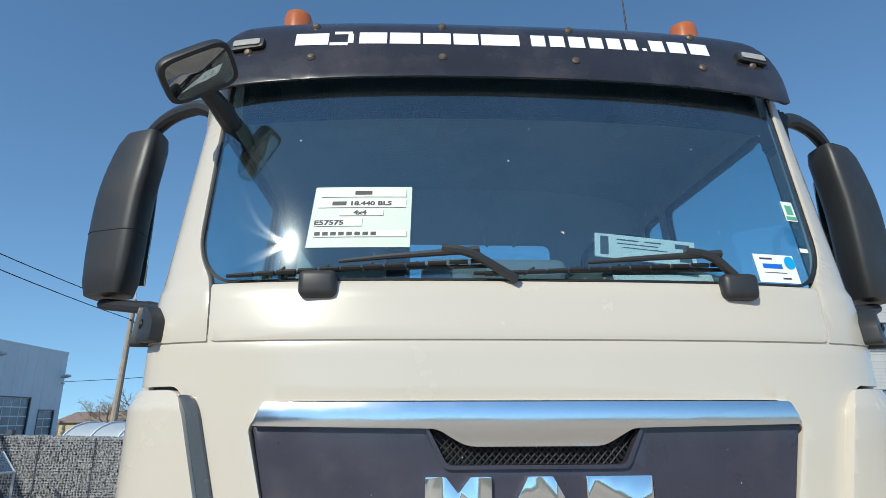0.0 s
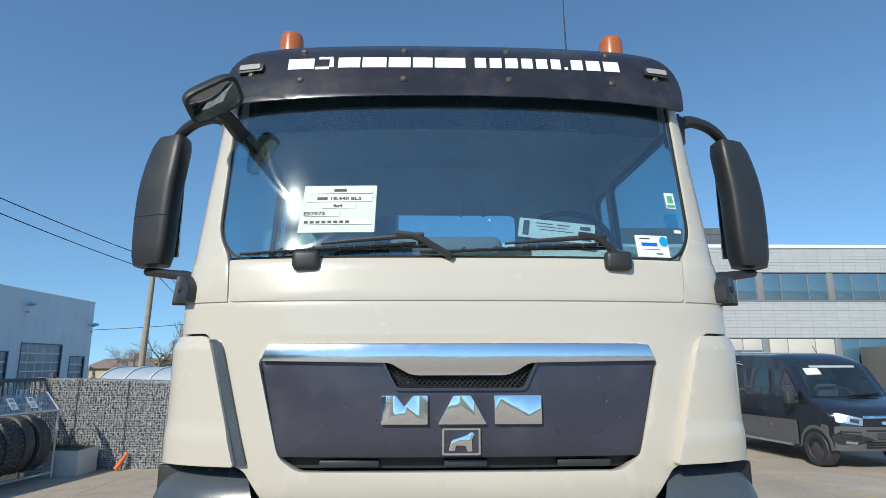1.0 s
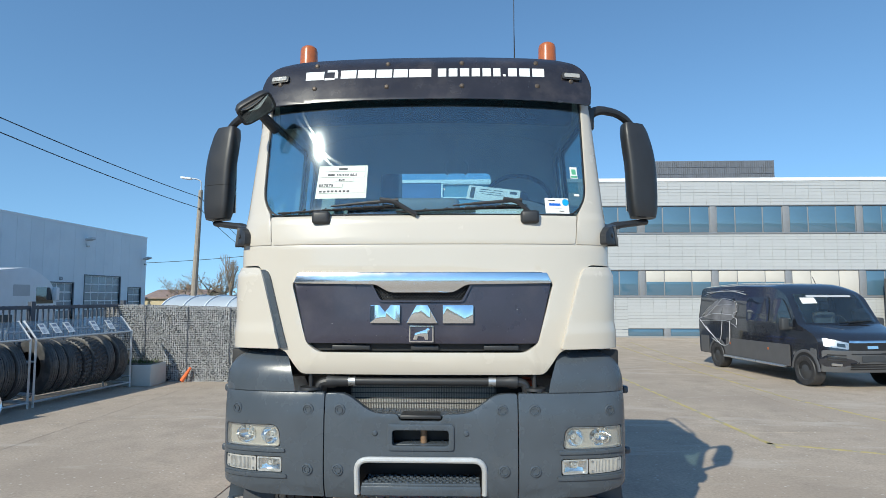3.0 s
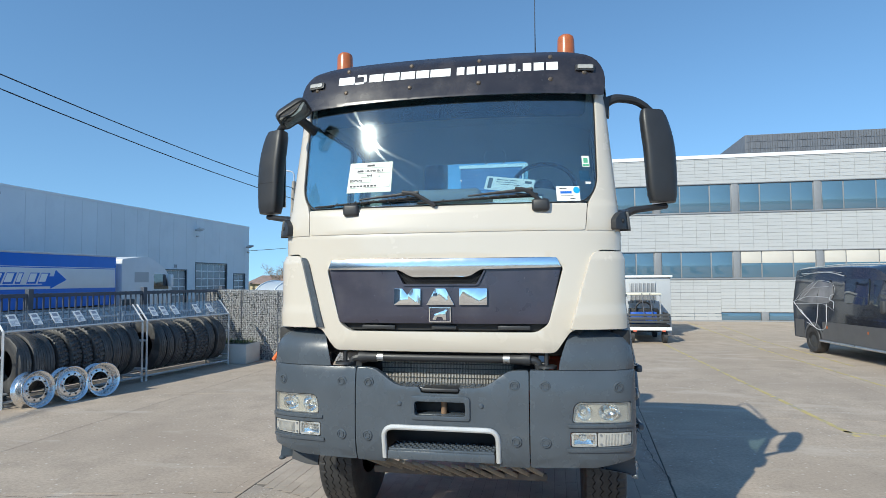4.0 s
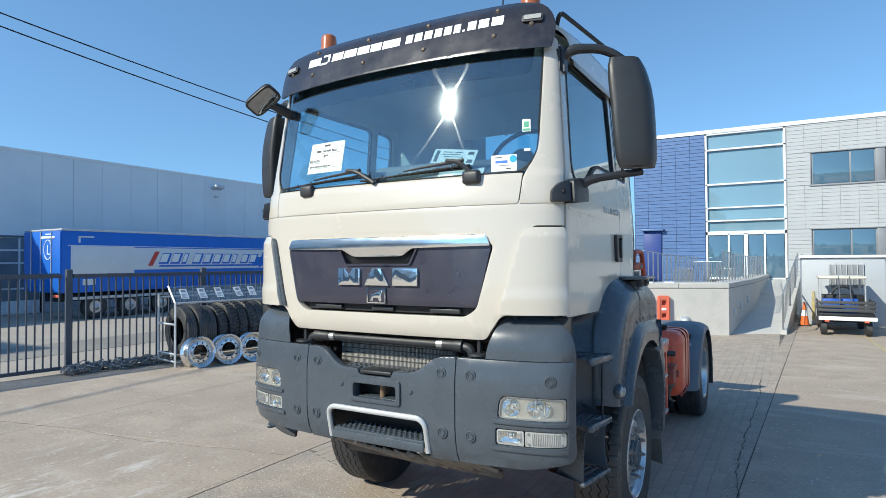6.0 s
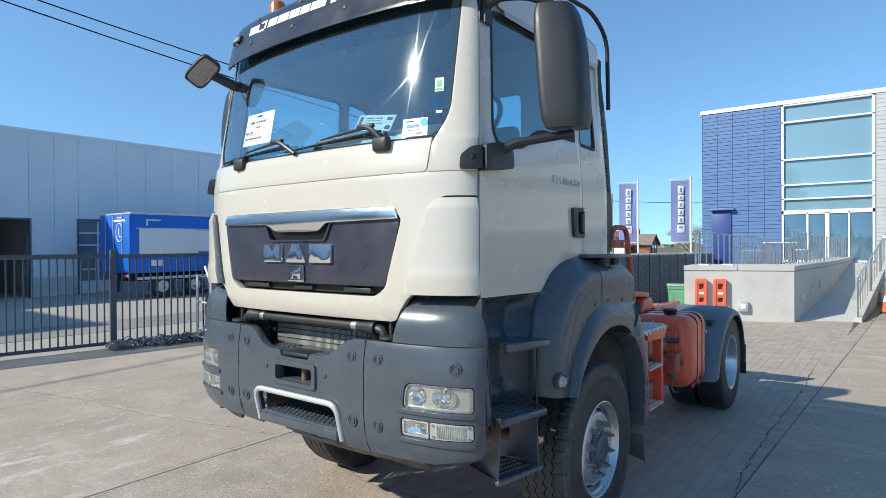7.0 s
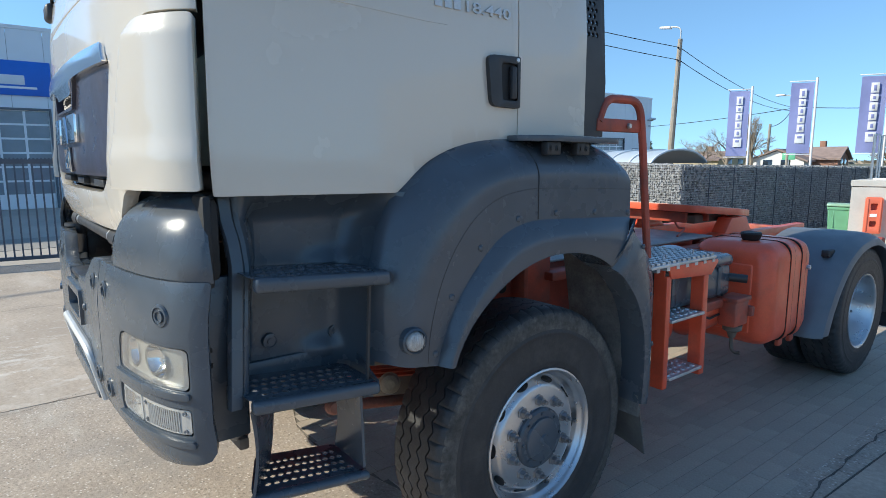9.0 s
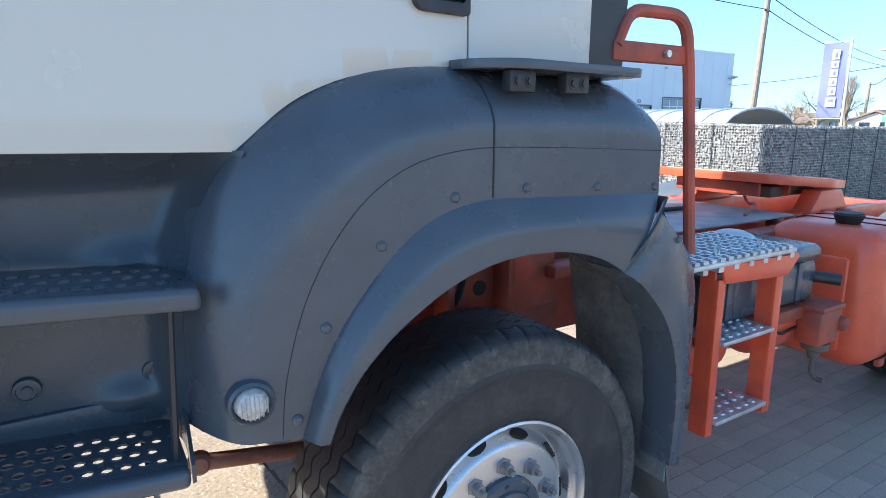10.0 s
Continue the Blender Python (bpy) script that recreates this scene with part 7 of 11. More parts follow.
for g in (1, -1):
    bm = bm_new()
    for k in range(3):
        add_tube(bm, [(g * 0.46, 0.85, 0.80 - 0.02 * k), (g * 0.46, 1.5, 0.70 - 0.022 * k), (g * 0.46, 2.15, 0.80 - 0.02 * k)], 0.012, 4)
    part("leaf_spring", bm, M["red_dull"], truck)
    # sub frame in the wheel housing
    bm = rbox(*((0.62, 0.66) if g > 0 else (-0.66, -0.62)), 1.02, 2.15, 0.98, 1.56, 0.01)
    part("inner_frame", bm, M["red_dull"], truck, "dusty red inner frame plate")
    for y0_, z0_, z1_ in ((1.02, 1.02, 1.36), (1.20, 1.0, 1.40), (1.58, 0.98, 1.40), (1.84, 0.98, 1.42)):
        part("frame_rib", rbox(*((0.655, 0.76) if g > 0 else (-0.76, -0.655)), y0_, y0_ + 0.03, z0_, z1_, 0.008), M["red_dull"], truck)
    part("frame_bracket", rbox(*((0.655, 0.80) if g > 0 else (-0.80, -0.655)), 1.60, 1.83, 1.30, 1.40, 0.02), M["red"], truck)
    part("spring_hanger", rbox(*((0.50, 0.62) if g > 0 else (-0.62, -0.50)), 1.78, 1.98, 0.74, 1.06, 0.02), M["dusty_steel"], truck)
    bm = bm_new()
    add_lathe(bm, [(0, 0.10), (0.07, 0.095), (0.085, 0.06), (0.09, 0.05), (0.085, 0.04), (0.075, -0.06), (0, -0.07)], 20, Matrix.Translation((g * 0.76, 1.26, 1.10)) @ pose(0, 0, 0, 80, 0, 0))
    part("brake_chamber", bm, M["dusty_steel"], truck)
    bm = bm_new()
    add_tube(bm, arc_pts([(g * 0.70, 0.98, 1.30), (g * 0.74, 1.10, 1.16), (g * 0.74, 1.22, 1.14)], 0.06), 0.012, 6)
    part("brake_hose", bm, M["black"], truck)
    bm = bm_new()
    add_tube(bm, arc_pts([(g * 0.68, 1.70, 1.28), (g * 0.75, 1.64, 1.12), (g * 0.72, 1.50, 0.95)], 0.06), 0.012, 6)
    part("brake_hose", bm, M["black"], truck)
    for y_, z_ in ((1.05, 1.30), (1.16, 1.12), (1.30, 1.31), (1.45, 1.18), (1.55, 1.33), (1.70, 1.25), (1.78, 1.10), (1.72, 1.36)):
        bm = bm_new()
        add_lathe(bm, [(0, 0.002), (0.028, 0.002), (0.03, -0.002)], 14, facing((g * 0.661, y_, z_), (g, 0, 0)))
        part("frame_hole", bm, M["black"], truck)
    bm = rbox(*((0.66, 0.74) if g > 0 else (-0.74, -0.66)), 1.36, 1.42, 1.0, 1.40, 0.008)
    part("frame_rib", bm, M["red"], truck)

# grab rail behind the cab
bm = bm_new()
add_tube(bm, arc_pts([(1.10, 1.95, 1.93), (1.10, 2.00, 2.035), (1.105, 2.255, 2.038), (1.11, 2.282, 1.88), (1.17, 2.285, 1.27)], 0.12, 6), 0.0195, 10)
rail = part("grab_rail", bm, M["red_dull"], truck, "bent red grab rail behind the cab")
part("rail_plate", rbox(1.085, 1.112, 1.93, 2.30, 1.885, 1.945, 0.008), M["red_dull"], rail)
bm = bm_new()
add_lathe(bm, [(0, 0.012), (0.012, 0.012), (0.014, 0)], 6, facing((1.115, 2.16, 1.915), (1, 0, 0)))
part("rail_bolt", bm, M["steel"], rail)

# ladder with tread plates
bm = panel([Vector(q) for q in ((2.435, 1.212), (2.46, 1.145), (2.865, 1.122), (2.935, 1.190), (2.925, 1.205))], [], lambda y, z, d: Vector((1.205 - d, y, z)), 0.012, 0, 0, 0.003)
ladder = part("ladder_frame", bm, M["red"], truck, "red steel ladder frame with metal treads")
for y0, y1, ys in ((2.428, 2.470, 2.428), (2.798, 2.846, 2.798)):
    bm = rbox(1.178, 1.2, y0, y1, 0.55, 1.16, 0.004)
    add_box(bm, 1.125, 1.182, ys, ys + 0.010, 0.55, 1.20)
    for v in bm.verts:
        v.co.y += 0.010 * (1.16 - v.co.z) / 0.6
    part("ladder_post", bm, M["red"], ladder)
for z_, y0, y1, x0, x1 in ((1.228, 2.27, 2.91, 0.84, 1.205), (0.925, 2.472, 2.800, 1.05, 1.215), (0.61, 2.478, 2.806, 1.05, 1.215)):
    bm = rbox(x0, x1, y0, y1, z_ - 0.018, z_, 0.004)
    n = int((y1 - y0) / 0.05)
    for i in range(n if z_ < 1 else 0):
        for j in range(int((x1 - x0) / 0.05)):
            add_lathe(bm, [(0.017, -0.002), (0.014, 0.006), (0.008, 0.006), (0.007, 0.0)], 7, Matrix.Translation((x0 + 0.03 + j * 0.05, y0 + 0.03 + i * 0.05, z_)), False)
    if z_ > 1:
        for i in range(13):
            add_box(bm, x0 + 0.006, x1 - 0.006, y0 + 0.012 + i * 0.048, y0 + 0.040 + i * 0.048, z_ - 0.002, z_ + 0.012)
            for j in range(9):
                add_box(bm, x0 + 0.014 + j * 0.039, x0 + 0.034 + j * 0.039, y0 + 0.017 + i * 0.048, y0 + 0.035 + i * 0.048, z_ + 0.011, z_ + 0.015)
        for i in range(7):
            add_box(bm, x0, x1 + 0.002, y0 + 0.05 + i * 0.09, y0 + 0.078 + i * 0.09, z_ - 0.034, z_ - 0.016)
    part("tread", bm, M["tread_plate"], ladder, "bright studded metal tread")
for y_ in (2.47, 2.74):
    bm = bm_new()
    add_tube(bm, [(1.15, y_ + 0.014 * math.cos(t), 1.253 + 0.016 * math.sin(t)) for t in [k * math.pi / 6 for k in range(12)]], 0.004, 5, True)
    add_tube(bm, [(1.15, y_, 1.226), (1.15, y_, 1.238)], 0.004, 5)
    part("eye_bolt", bm, M["steel"], ladder)
for z_ in (0.83, ):
    for x_, y0 in ((0.98, 2.38), (0.98, 2.95)):
        bm = bm_new()
        add_lathe(bm, [(0, -0.19), (0.09, -0.185), (0.135, -0.13), (0.14, 0), (0.135, 0.13), (0.09, 0.185), (0, 0.19)], 24, Matrix.Translation((x_ - 0.02, y0 + 0.18, z_)) @ pose(0, 0, 0, 90, 0, 0))
        part("air_tank", bm, M["red"], truck, "red compressed-air tank", 60)
box = part("battery_box", rbox(0.72, 1.11, 2.50, 3.30, 0.925, 1.13, 0.04, 3), M["grey"], truck, "dark grey battery box")
part("box_lid", rbox(0.71, 1.12, 2.49, 3.31, 1.11, 1.188, 0.045, 4), M["grey"], box)
for y_ in (2.62, 2.92, 3.12):
    part("box_rib", rbox(1.10, 1.118, y_, y_ + 0.05, 0.95, 1.12, 0.008), M["grey"], box)
part("box_tray", rbox(0.70, 1.125, 2.48, 3.32, 0.865, 0.922, 0.01), M["red_dull"], box, "dull red battery tray")
bm = bm_new()
add_lathe(bm, [(0, 0.032), (0.05, 0.029), (0.085, 0.014), (0.10, 0.0)], 20, Matrix.Translation((0.80, 3.12, 1.185)))
part("box_dome", bm, M["galv"], box)
unit = part("filter_unit", rbox(1.09, 1.20, 3.19, 3.36, 0.75, 0.92, 0.015), M["red_dull"], truck, "dusty red fuel filter unit")
part("filter_lid", rbox(1.08, 1.21, 3.18, 3.37, 0.905, 0.932, 0.008), M["red_dull"], unit)
part("side_port", rbox(1.16, 1.225, 3.35, 3.39, 0.80, 0.865, 0.012), M["red_dull"], unit)
bm = bm_new()
add_lathe(bm, [(0, -0.085), (0.02, -0.08), (0.03, -0.045), (0.055, -0.03), (0.058, 0.0)], 18, Matrix.Translation((1.145, 3.275, 0.75)))
part("filter_bowl", bm, M["dusty_steel"], unit, "brown clear filter bowl")
bm = bm_new()
add_tube(bm, arc_pts([(1.06, 2.92, 0.90), (1.12, 3.03, 0.82), (1.10, 3.19, 0.82)], 0.03), 0.007, 6)
add_tube(bm, arc_pts([(1.10, 3.21, 0.93), (1.10, 3.20, 1.00), (1.06, 3.25, 1.05)], 0.03), 0.006, 6)
part("filter_hose", bm, M["black"], unit)
bm = bm_new()
add_tube(bm, arc_pts([(1.145, 3.275, 0.67), (1.145, 3.275, 0.60), (1.17, 3.28, 0.575), (1.20, 3.28, 0.58)], 0.03), 0.011, 8)
part("drain_valve", bm, M["dusty_steel"], truck)
bm = bm_new()
add_tube(bm, [(1.10, 3.28, 1.04), (1.19, 3.33, 1.035)], 0.026, 12)
part("coupling", bm, M["dark_plastic"], truck)
# fuel tank with its straps
for g in (1, -1):
    tank = part("fuel_tank", rbox(*((0.66, 1.215) if g > 0 else (-1.215, -0.66)), 3.60, 4.26, 0.53, 1.215, 0.11, 8), M["red"], truck, "red painted fuel tank with straps", 60)
    def hoop(y0, w, out, name, material, g=g):
        o = round_poly([(0.655 - out, 0.53 - out, 0.11), (1.215 + out, 0.53 - out, 0.11), (1.215 + out, 1.215 + out, 0.11), (0.655 - out, 1.215 + out, 0.11)], 8)
        i = round_poly([(0.665, 0.54, 0.10), (1.205, 0.54, 0.10), (1.205, 1.205, 0.10), (0.665, 1.205, 0.10)], 8)
        part(name, panel(o, [i], lambda x, z, d: Vector((g * x, y0 + d, z)), w), material, tank)

    for y_ in (3.875, 4.05):
        hoop(y_, 0.06, 0.005, "tank_strap", M["red"])
        hoop(y_ - 0.008, 0.007, 0.003, "strap_rubber", M["black"])
        hoop(y_ + 0.061, 0.007, 0.003, "strap_rubber", M["black"])
    part("tank_panel", rbox(*((0.76, 1.10) if g > 0 else (-1.10, -0.76)), 3.592, 3.62, 0.62, 1.08, 0.06, 4), M["red"], tank)
    for y_ in (3.88, 4.055):
        part("strap_bolt", rbox(*((1.15, 1.18) if g > 0 else (-1.18, -1.15)), y_, y_ + 0.06, 0.495, 0.545, 0.01), M["red_dull"], tank)
bm = bm_new()
add_lathe(bm, [(0, 0.055), (0.062, 0.055), (0.068, 0.045), (0.06, 0.02), (0.05, 0.0)], 20, Matrix.Translation((0.98, 3.80, 1.213)))
part("filler_cap", bm, M["black"], truck, "black fuel filler cap")
bm = bm_new()
add_lathe(bm, [(0, 0.02), (0.016, 0.02), (0.018, 0)], 6, facing((1.215, 4.15, 1.02), (1, 0, 0)))
part("tank_plug", bm, M["steel"], truck)
# deck plates and the fifth wheel coupling
part("deck_plate", rbox(-0.60, 0.60, 2.1, 4.02, 1.178, 1.192, 0.005), mat("worn_deck_plate", (0.30, 0.295, 0.29), 0.5, 0.5, vary=0.3, scale=6, bump=0.1, bscale=90), truck, "worn metal deck plate")
for g in (1, -1):
    part("deck_edge", rbox(*((0.60, 0.72) if g > 0 else (-0.72, -0.60)), 2.1, 4.4, 1.10, 1.15, 0.01), M["red_dull"], truck)
    bm = panel([Vector(q) for q in ((4.28, 1.12), (4.95, 1.12), (4.90, 1.15), (4.80, 1.28), (4.55, 1.28), (4.45, 1.16), (4.30, 1.15))], [], lambda y, z, d, g=g: Vector((g * (0.48 - d), y, z)), 0.12, 0, 0, 0.006)
    part("coupling_stand", bm, M["red"], truck)
    for k in range(5):
        part("rail_foot", rbox(*((0.47, 0.54) if g > 0 else (-0.54, -0.47)), 3.95 + k * 0.2, 4.05 + k * 0.2, 1.10, 1.16, 0.02), M["red_dull"], truck)
cp = round_poly([(-0.46, 4.05, 0.12), (0.46, 4.05, 0.12), (0.46, 4.75, 0.10), (0.30, 5.25, 0.06), (0.07, 5.25, 0.02), (0.05, 4.62, 0.05), (-0.05, 4.62, 0.05), (-0.07, 5.25, 0.02), (-0.30, 5.25, 0.06), (-0.46, 4.75, 0.10)])
part("fifth_wheel", panel(cp, [], lambda x, y, d: Vector((x, y, 1.402 - 0.085 * (y - 4.05) - d)), 0.055, 0, 0, 0.010), M["red"], truck, "red fifth wheel coupling plate")
part("wear_face", panel(round_poly([(-0.40, 4.12, 0.10), (0.40, 4.12, 0.10), (0.40, 4.70, 0.08), (0.27, 5.15, 0.05), (0.11, 5.15, 0.02), (0.09, 4.58, 0.05), (-0.09, 4.58, 0.05), (-0.11, 5.15, 0.02), (-0.27, 5.15, 0.05), (-0.40, 4.70, 0.08)]), [], lambda x, y, d: Vector((x, y, 1.407 - 0.085 * (y - 4.05) - d)), 0.012, 0, 0, 0.003), mat("worn_plate_face", (0.50, 0.36, 0.29), 0.5, vary=0.3, scale=7, fine=0.2, dirt=(0.55, 0.13, 0.07, 0.9), dscale=4, dlow=0.5, dhigh=0.6), truck, "worn pale top face of the coupling")
for y_, w_ in ((4.15, 0.30), (4.42, 0.34), (4.72, 0.34)):
    part("coupling_rib", rbox(-w_, w_, y_, y_ + 0.03, 1.25, 1.335, 0.006), M["red_dull"], truck)
bm = bm_new()
add_tube(bm, arc_pts([(0.50, 3.70, 1.20), (0.42, 3.95, 1.235), (0.30, 4.05, 1.215), (0.15, 4.25, 1.24)], 0.08), 0.009, 6)
part("hose", bm, M["red_dull"], truck)
bm = rbox(-0.30, 0.30, 4.3, 5.0, 1.23, 1.31, 0.03)
part("coupling_body", bm, M["dusty_steel"], truck)
bm = bm_new()
for k in range(3):
    add_tube(bm, [(0.1 - 0.2 * k, 2.0, 1.5), (0.05 - 0.2 * k, 2.4, 1.26), (0.02 - 0.1 * k, 3.0, 1.19), (0.2 - 0.2 * k, 3.6, 1.21)], 0.014, 6)
part("hose", bm, M["black"], truck)
# rear mudguards
for g in (1, -1):
    arch = arc_pts([Vector((0, y, z)) for y, z in ((5.95, 0.42), (5.93, 0.60), (5.86, 0.84), (5.71, 1.04), (5.48, 1.155), (5.22, 1.175), (4.98, 1.135), (4.80, 1.06), (4.64, 0.95), (4.50, 0.80), (4.40, 0.65), (4.32, 0.48))], 0.12, 3)

    def rg_f(a, b, g=g):
        p = line_at(arch, a)
        edge = max(0.0, (b - 0.78) / 0.22) ** 2
        hub_ = Vector((0, 5.28, 0.53)) - p
        p = p + hub_ * (0.07 * edge)
        return Vector((g * (0.66 + 0.62 * b - 0.01 * edge), p.y, p.z + 0.006 * math.sin(b * math.pi)))

    rear_guard = part("rear_mudguard", grid_surf(56, 18, rg_f, 0.012, Vector((0, 0, -1))), M["grey_sunlit"], truck, "grey plastic mudguard over the rear wheels, sunlight put into its colour", 40)

    def side_f(a, b, g=g):
        p = line_at(arch, a)
        return Vector((g * (1.270 + 0.012 * math.sin(b * math.pi / 2)), *(p + (Vector((0, 5.28, 0.53)) - p) * (0.07 + 0.075 * b)).yz))

    part("guard_skirt", grid_surf(56, 4, side_f, 0.010, Vector((-g, 0, 0))), M["grey_sunlit"], rear_guard, "", 40)
    part("guard_clip", rbox(*((1.10, 1.16) if g > 0 else (-1.16, -1.10)), 4.70, 4.81, 1.02, 1.075, 0.01), M["dark_plastic"], rear_guard)
    part("mud_flap", rbox(*((0.75, 1.27) if g > 0 else (-1.27, -0.75)), 5.95, 5.965, 0.28, 0.65, 0.004), M["dark_plastic"], rear_guard)
bm = rbox(-1.1, 1.1, 6.10, 6.20, 0.75, 1.05, 0.02)
part("tail_beam", bm, M["red_dull"], truck)
for g in (1, -1):
    part("tail_lamp", rbox(*((0.70, 1.05) if g > 0 else (-1.05, -0.70)), 6.20, 6.25, 0.84, 0.96, 0.01), M["plastic_red"], truck)

# ---- gabion walls ----


def gabion(name, p0, p1, z0, z1, cell, depth, seed, label):
    """A stone-filled wire wall along p0 to p1, its stones on the side to the right of that line and on top."""
    w = thing(name, label, "wall")
    a, b = Vector((*p0, 0)), Vector((*p1, 0))
    d = (b - a).normalized()
    n = Vector((d.y, -d.x, 0))
    L = (b - a).length
    rnd = random.Random(seed)
    # solid dark core, standing in for the shade between the stones
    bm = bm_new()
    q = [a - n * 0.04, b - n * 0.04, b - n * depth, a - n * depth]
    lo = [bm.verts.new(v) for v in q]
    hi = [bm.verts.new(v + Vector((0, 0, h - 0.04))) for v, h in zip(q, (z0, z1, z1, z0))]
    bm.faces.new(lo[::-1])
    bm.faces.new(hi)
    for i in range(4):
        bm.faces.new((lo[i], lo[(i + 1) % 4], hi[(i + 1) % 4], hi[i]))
    part("stone_core", bm, M["gabion_gap_shade"], w)
    bm = bm_new()
    cw, ch = cell

    def stone(c, sx, sy, sz, m):
        vs = []
        for i in range(8):
            v = Vector(((1 if i & 1 else -1) * sx, (1 if i & 2 else -1) * sy, (1 if i & 4 else -1) * sz))
            v *= rnd.uniform(0.72, 1.0)
            vs.append(bm.verts.new(c + m @ v))
        for f in ((0, 2, 3, 1), (4, 5, 7, 6), (0, 1, 5, 4), (1, 3, 7, 5), (3, 2, 6, 7), (2, 0, 4, 6)):
            bm.faces.new([vs[i] for i in f])

    rot = Matrix((d, -n, Vector((0, 0, 1)))).transposed()
    cols = int(L / cw)
    for i in range(cols):
        s = (i + 0.5) * cw
        top = z0 + (z1 - z0) * s / L
        rows = int(top / ch)
        for j in range(rows):
            c = a + d * (s + rnd.uniform(-0.3, 0.3) * cw) + Vector((0, 0, (j + 0.5) * top / rows + rnd.uniform(-0.2, 0.2) * ch)) - n * rnd.uniform(0.0, 0.045)
            tilt = Matrix.Rotation(rnd.uniform(-0.5, 0.5), 3, "Y") @ Matrix.Rotation(rnd.uniform(-0.4, 0.4), 3, "Z")
            stone(c, cw * rnd.uniform(0.42, 0.62), 0.035, ch * rnd.uniform(0.34, 0.56), rot @ tilt)
        for k in range(int(depth / cw)):
            c = a + d * s - n * ((k + 0.5) * cw) + Vector((0, 0, top - 0.03 + rnd.uniform(0, 0.02)))
            stone(c, cw * 0.5, cw * 0.5, 0.03, rot)
    tagged(part("stone", bm, M["gabion_stone"], w, "grey broken stones behind wire", 10), kind="stuff")
    bm = bm_new()

    def wire(p, q_, r):
        u, v = frame_of(q_ - p)
        k = [bm.verts.new(pp + o) for pp in (p, q_) for o in (u * r, v * r, -(u + v) * r)]
        for i in range(3):
            bm.faces.new((k[i], k[(i + 1) % 3], k[3 + (i + 1) % 3], k[3 + i]))

    for j in range(int(max(z0, z1) / 0.05) + 1):
        wire(a + n * 0.03 + Vector((0, 0, min(j * 0.05, z0))), b + n * 0.03 + Vector((0, 0, min(j * 0.05, z1))), 0.0028)
    for i in range(int(L / 0.05) + 1):
        s = i * 0.05
        wire(a + d * s + n * 0.033, a + d * s + n * 0.033 + Vector((0, 0, z0 + (z1 - z0) * s / L)), 0.003)
    tagged(part("wire", bm, M["galv"], w, "", 10), kind="stuff")
    k = 0
    while k * 1.0 < L:
        bm = bm_new()
        s = k * 1.0
        add_tube(bm, [a + d * s + n * 0.036, a + d * s + n * 0.036 + Vector((0, 0, z0 + (z1 - z0) * s / L))], 0.009, 6)
        part("cage_edge", bm, M["fence"], w)
        k += 1
    return w


gabion("gabion_wall", (-8.15, 10.22), (-3.30, 10.22), 1.76, 1.65, (0.052, 0.042), 0.5, 3, "grey gabion wall of broken stone in wire cages")
gabion("gabion_wall", (-3.30, 10.22), (-3.30, 24.6), 1.65, 1.50, (0.066, 0.05), 0.5, 5, "long dark gabion wall lying in shade")

# barrel-roofed shelter behind the wall
shelter = thing("shelter", "low shelter with a curved translucent roof behind the gabion wall", "shelter")


def vault(a, b):
    t = radians(8 + 150 * b)
    return Vector((-7.3 + 2.75 * a, 12.3 - 1.25 * math.cos(t), 1.50 + 0.47 * math.sin(t)))


part("curved_roof", grid_surf(8, 16, vault, 0.015, Vector((0, 0, -1))), M["poly_roof"], shelter)
for k in range(6):
    bm = bm_new()
    add_tube(bm, [vault(k / 5, j / 14) + Vector((0, 0, 0.012)) for j in range(15)], 0.022, 6)
    part("roof_rib", bm, M["white_trim"], shelter)
for x in (-7.2, -5.9, -4.62):
    for y_ in (11.1, 13.4):
        part("post", rbox(x - 0.03, x + 0.03, y_ - 0.03, y_ + 0.03, 0, 1.60, 0.005), M["galv"], shelter)

# planter at the end of the racks
planter = thing("planter", "grey concrete planter box with low dry plants", "planter")
bm = rbox(-7.55, -6.58, 9.42, 10.10, 0.0, 0.46, 0.015)
part("box", bm, M["concrete_wall"], planter)
part("soil", rbox(-7.50, -6.63, 9.47, 10.05, 0.40, 0.475, 0.01), M["joint"], planter)
bm = bm_new()
rnd = random.Random(9)
for k in range(160):
    c = Vector((rnd.uniform(-7.46, -6.66), rnd.uniform(9.5, 10.02), 0.47))
    tip = c + Vector((rnd.uniform(-0.06, 0.06), rnd.uniform(-0.06, 0.06), rnd.uniform(0.04, 0.13)))
    s = Vector((rnd.uniform(-1, 1), rnd.uniform(-1, 1), 0)).normalized() * 0.012
    v = [bm.verts.new(p) for p in (c - s, c + s, tip)]
    bm.faces.new(v)
tagged(part("plant", bm, M["plant"], planter, "low dry ground cover"), kind="stuff")
bm = bm_new()
add_tube(bm, [(-6.18, 10.02, 0.03), (-6.02, 10.12, 0.33)], [0.05, 0.028], 10)
tagged(link_mesh("marker_post", bm, M["cone"]), "small orange post leaning on the gabion wall", "post")

# ---- steel fence and gate ----
FD = Vector((0.163, 1, 0)).normalized()
F0 = Vector((-9.52, 0, 0))


def on_fence(y, z=0.0, side=0.0):
    return F0 + FD * (y / FD.y) + Vector((FD.y, -FD.x, 0)) * side + Vector((0, 0, z))


rail_rot = math.degrees(math.atan2(-FD.x, FD.y))


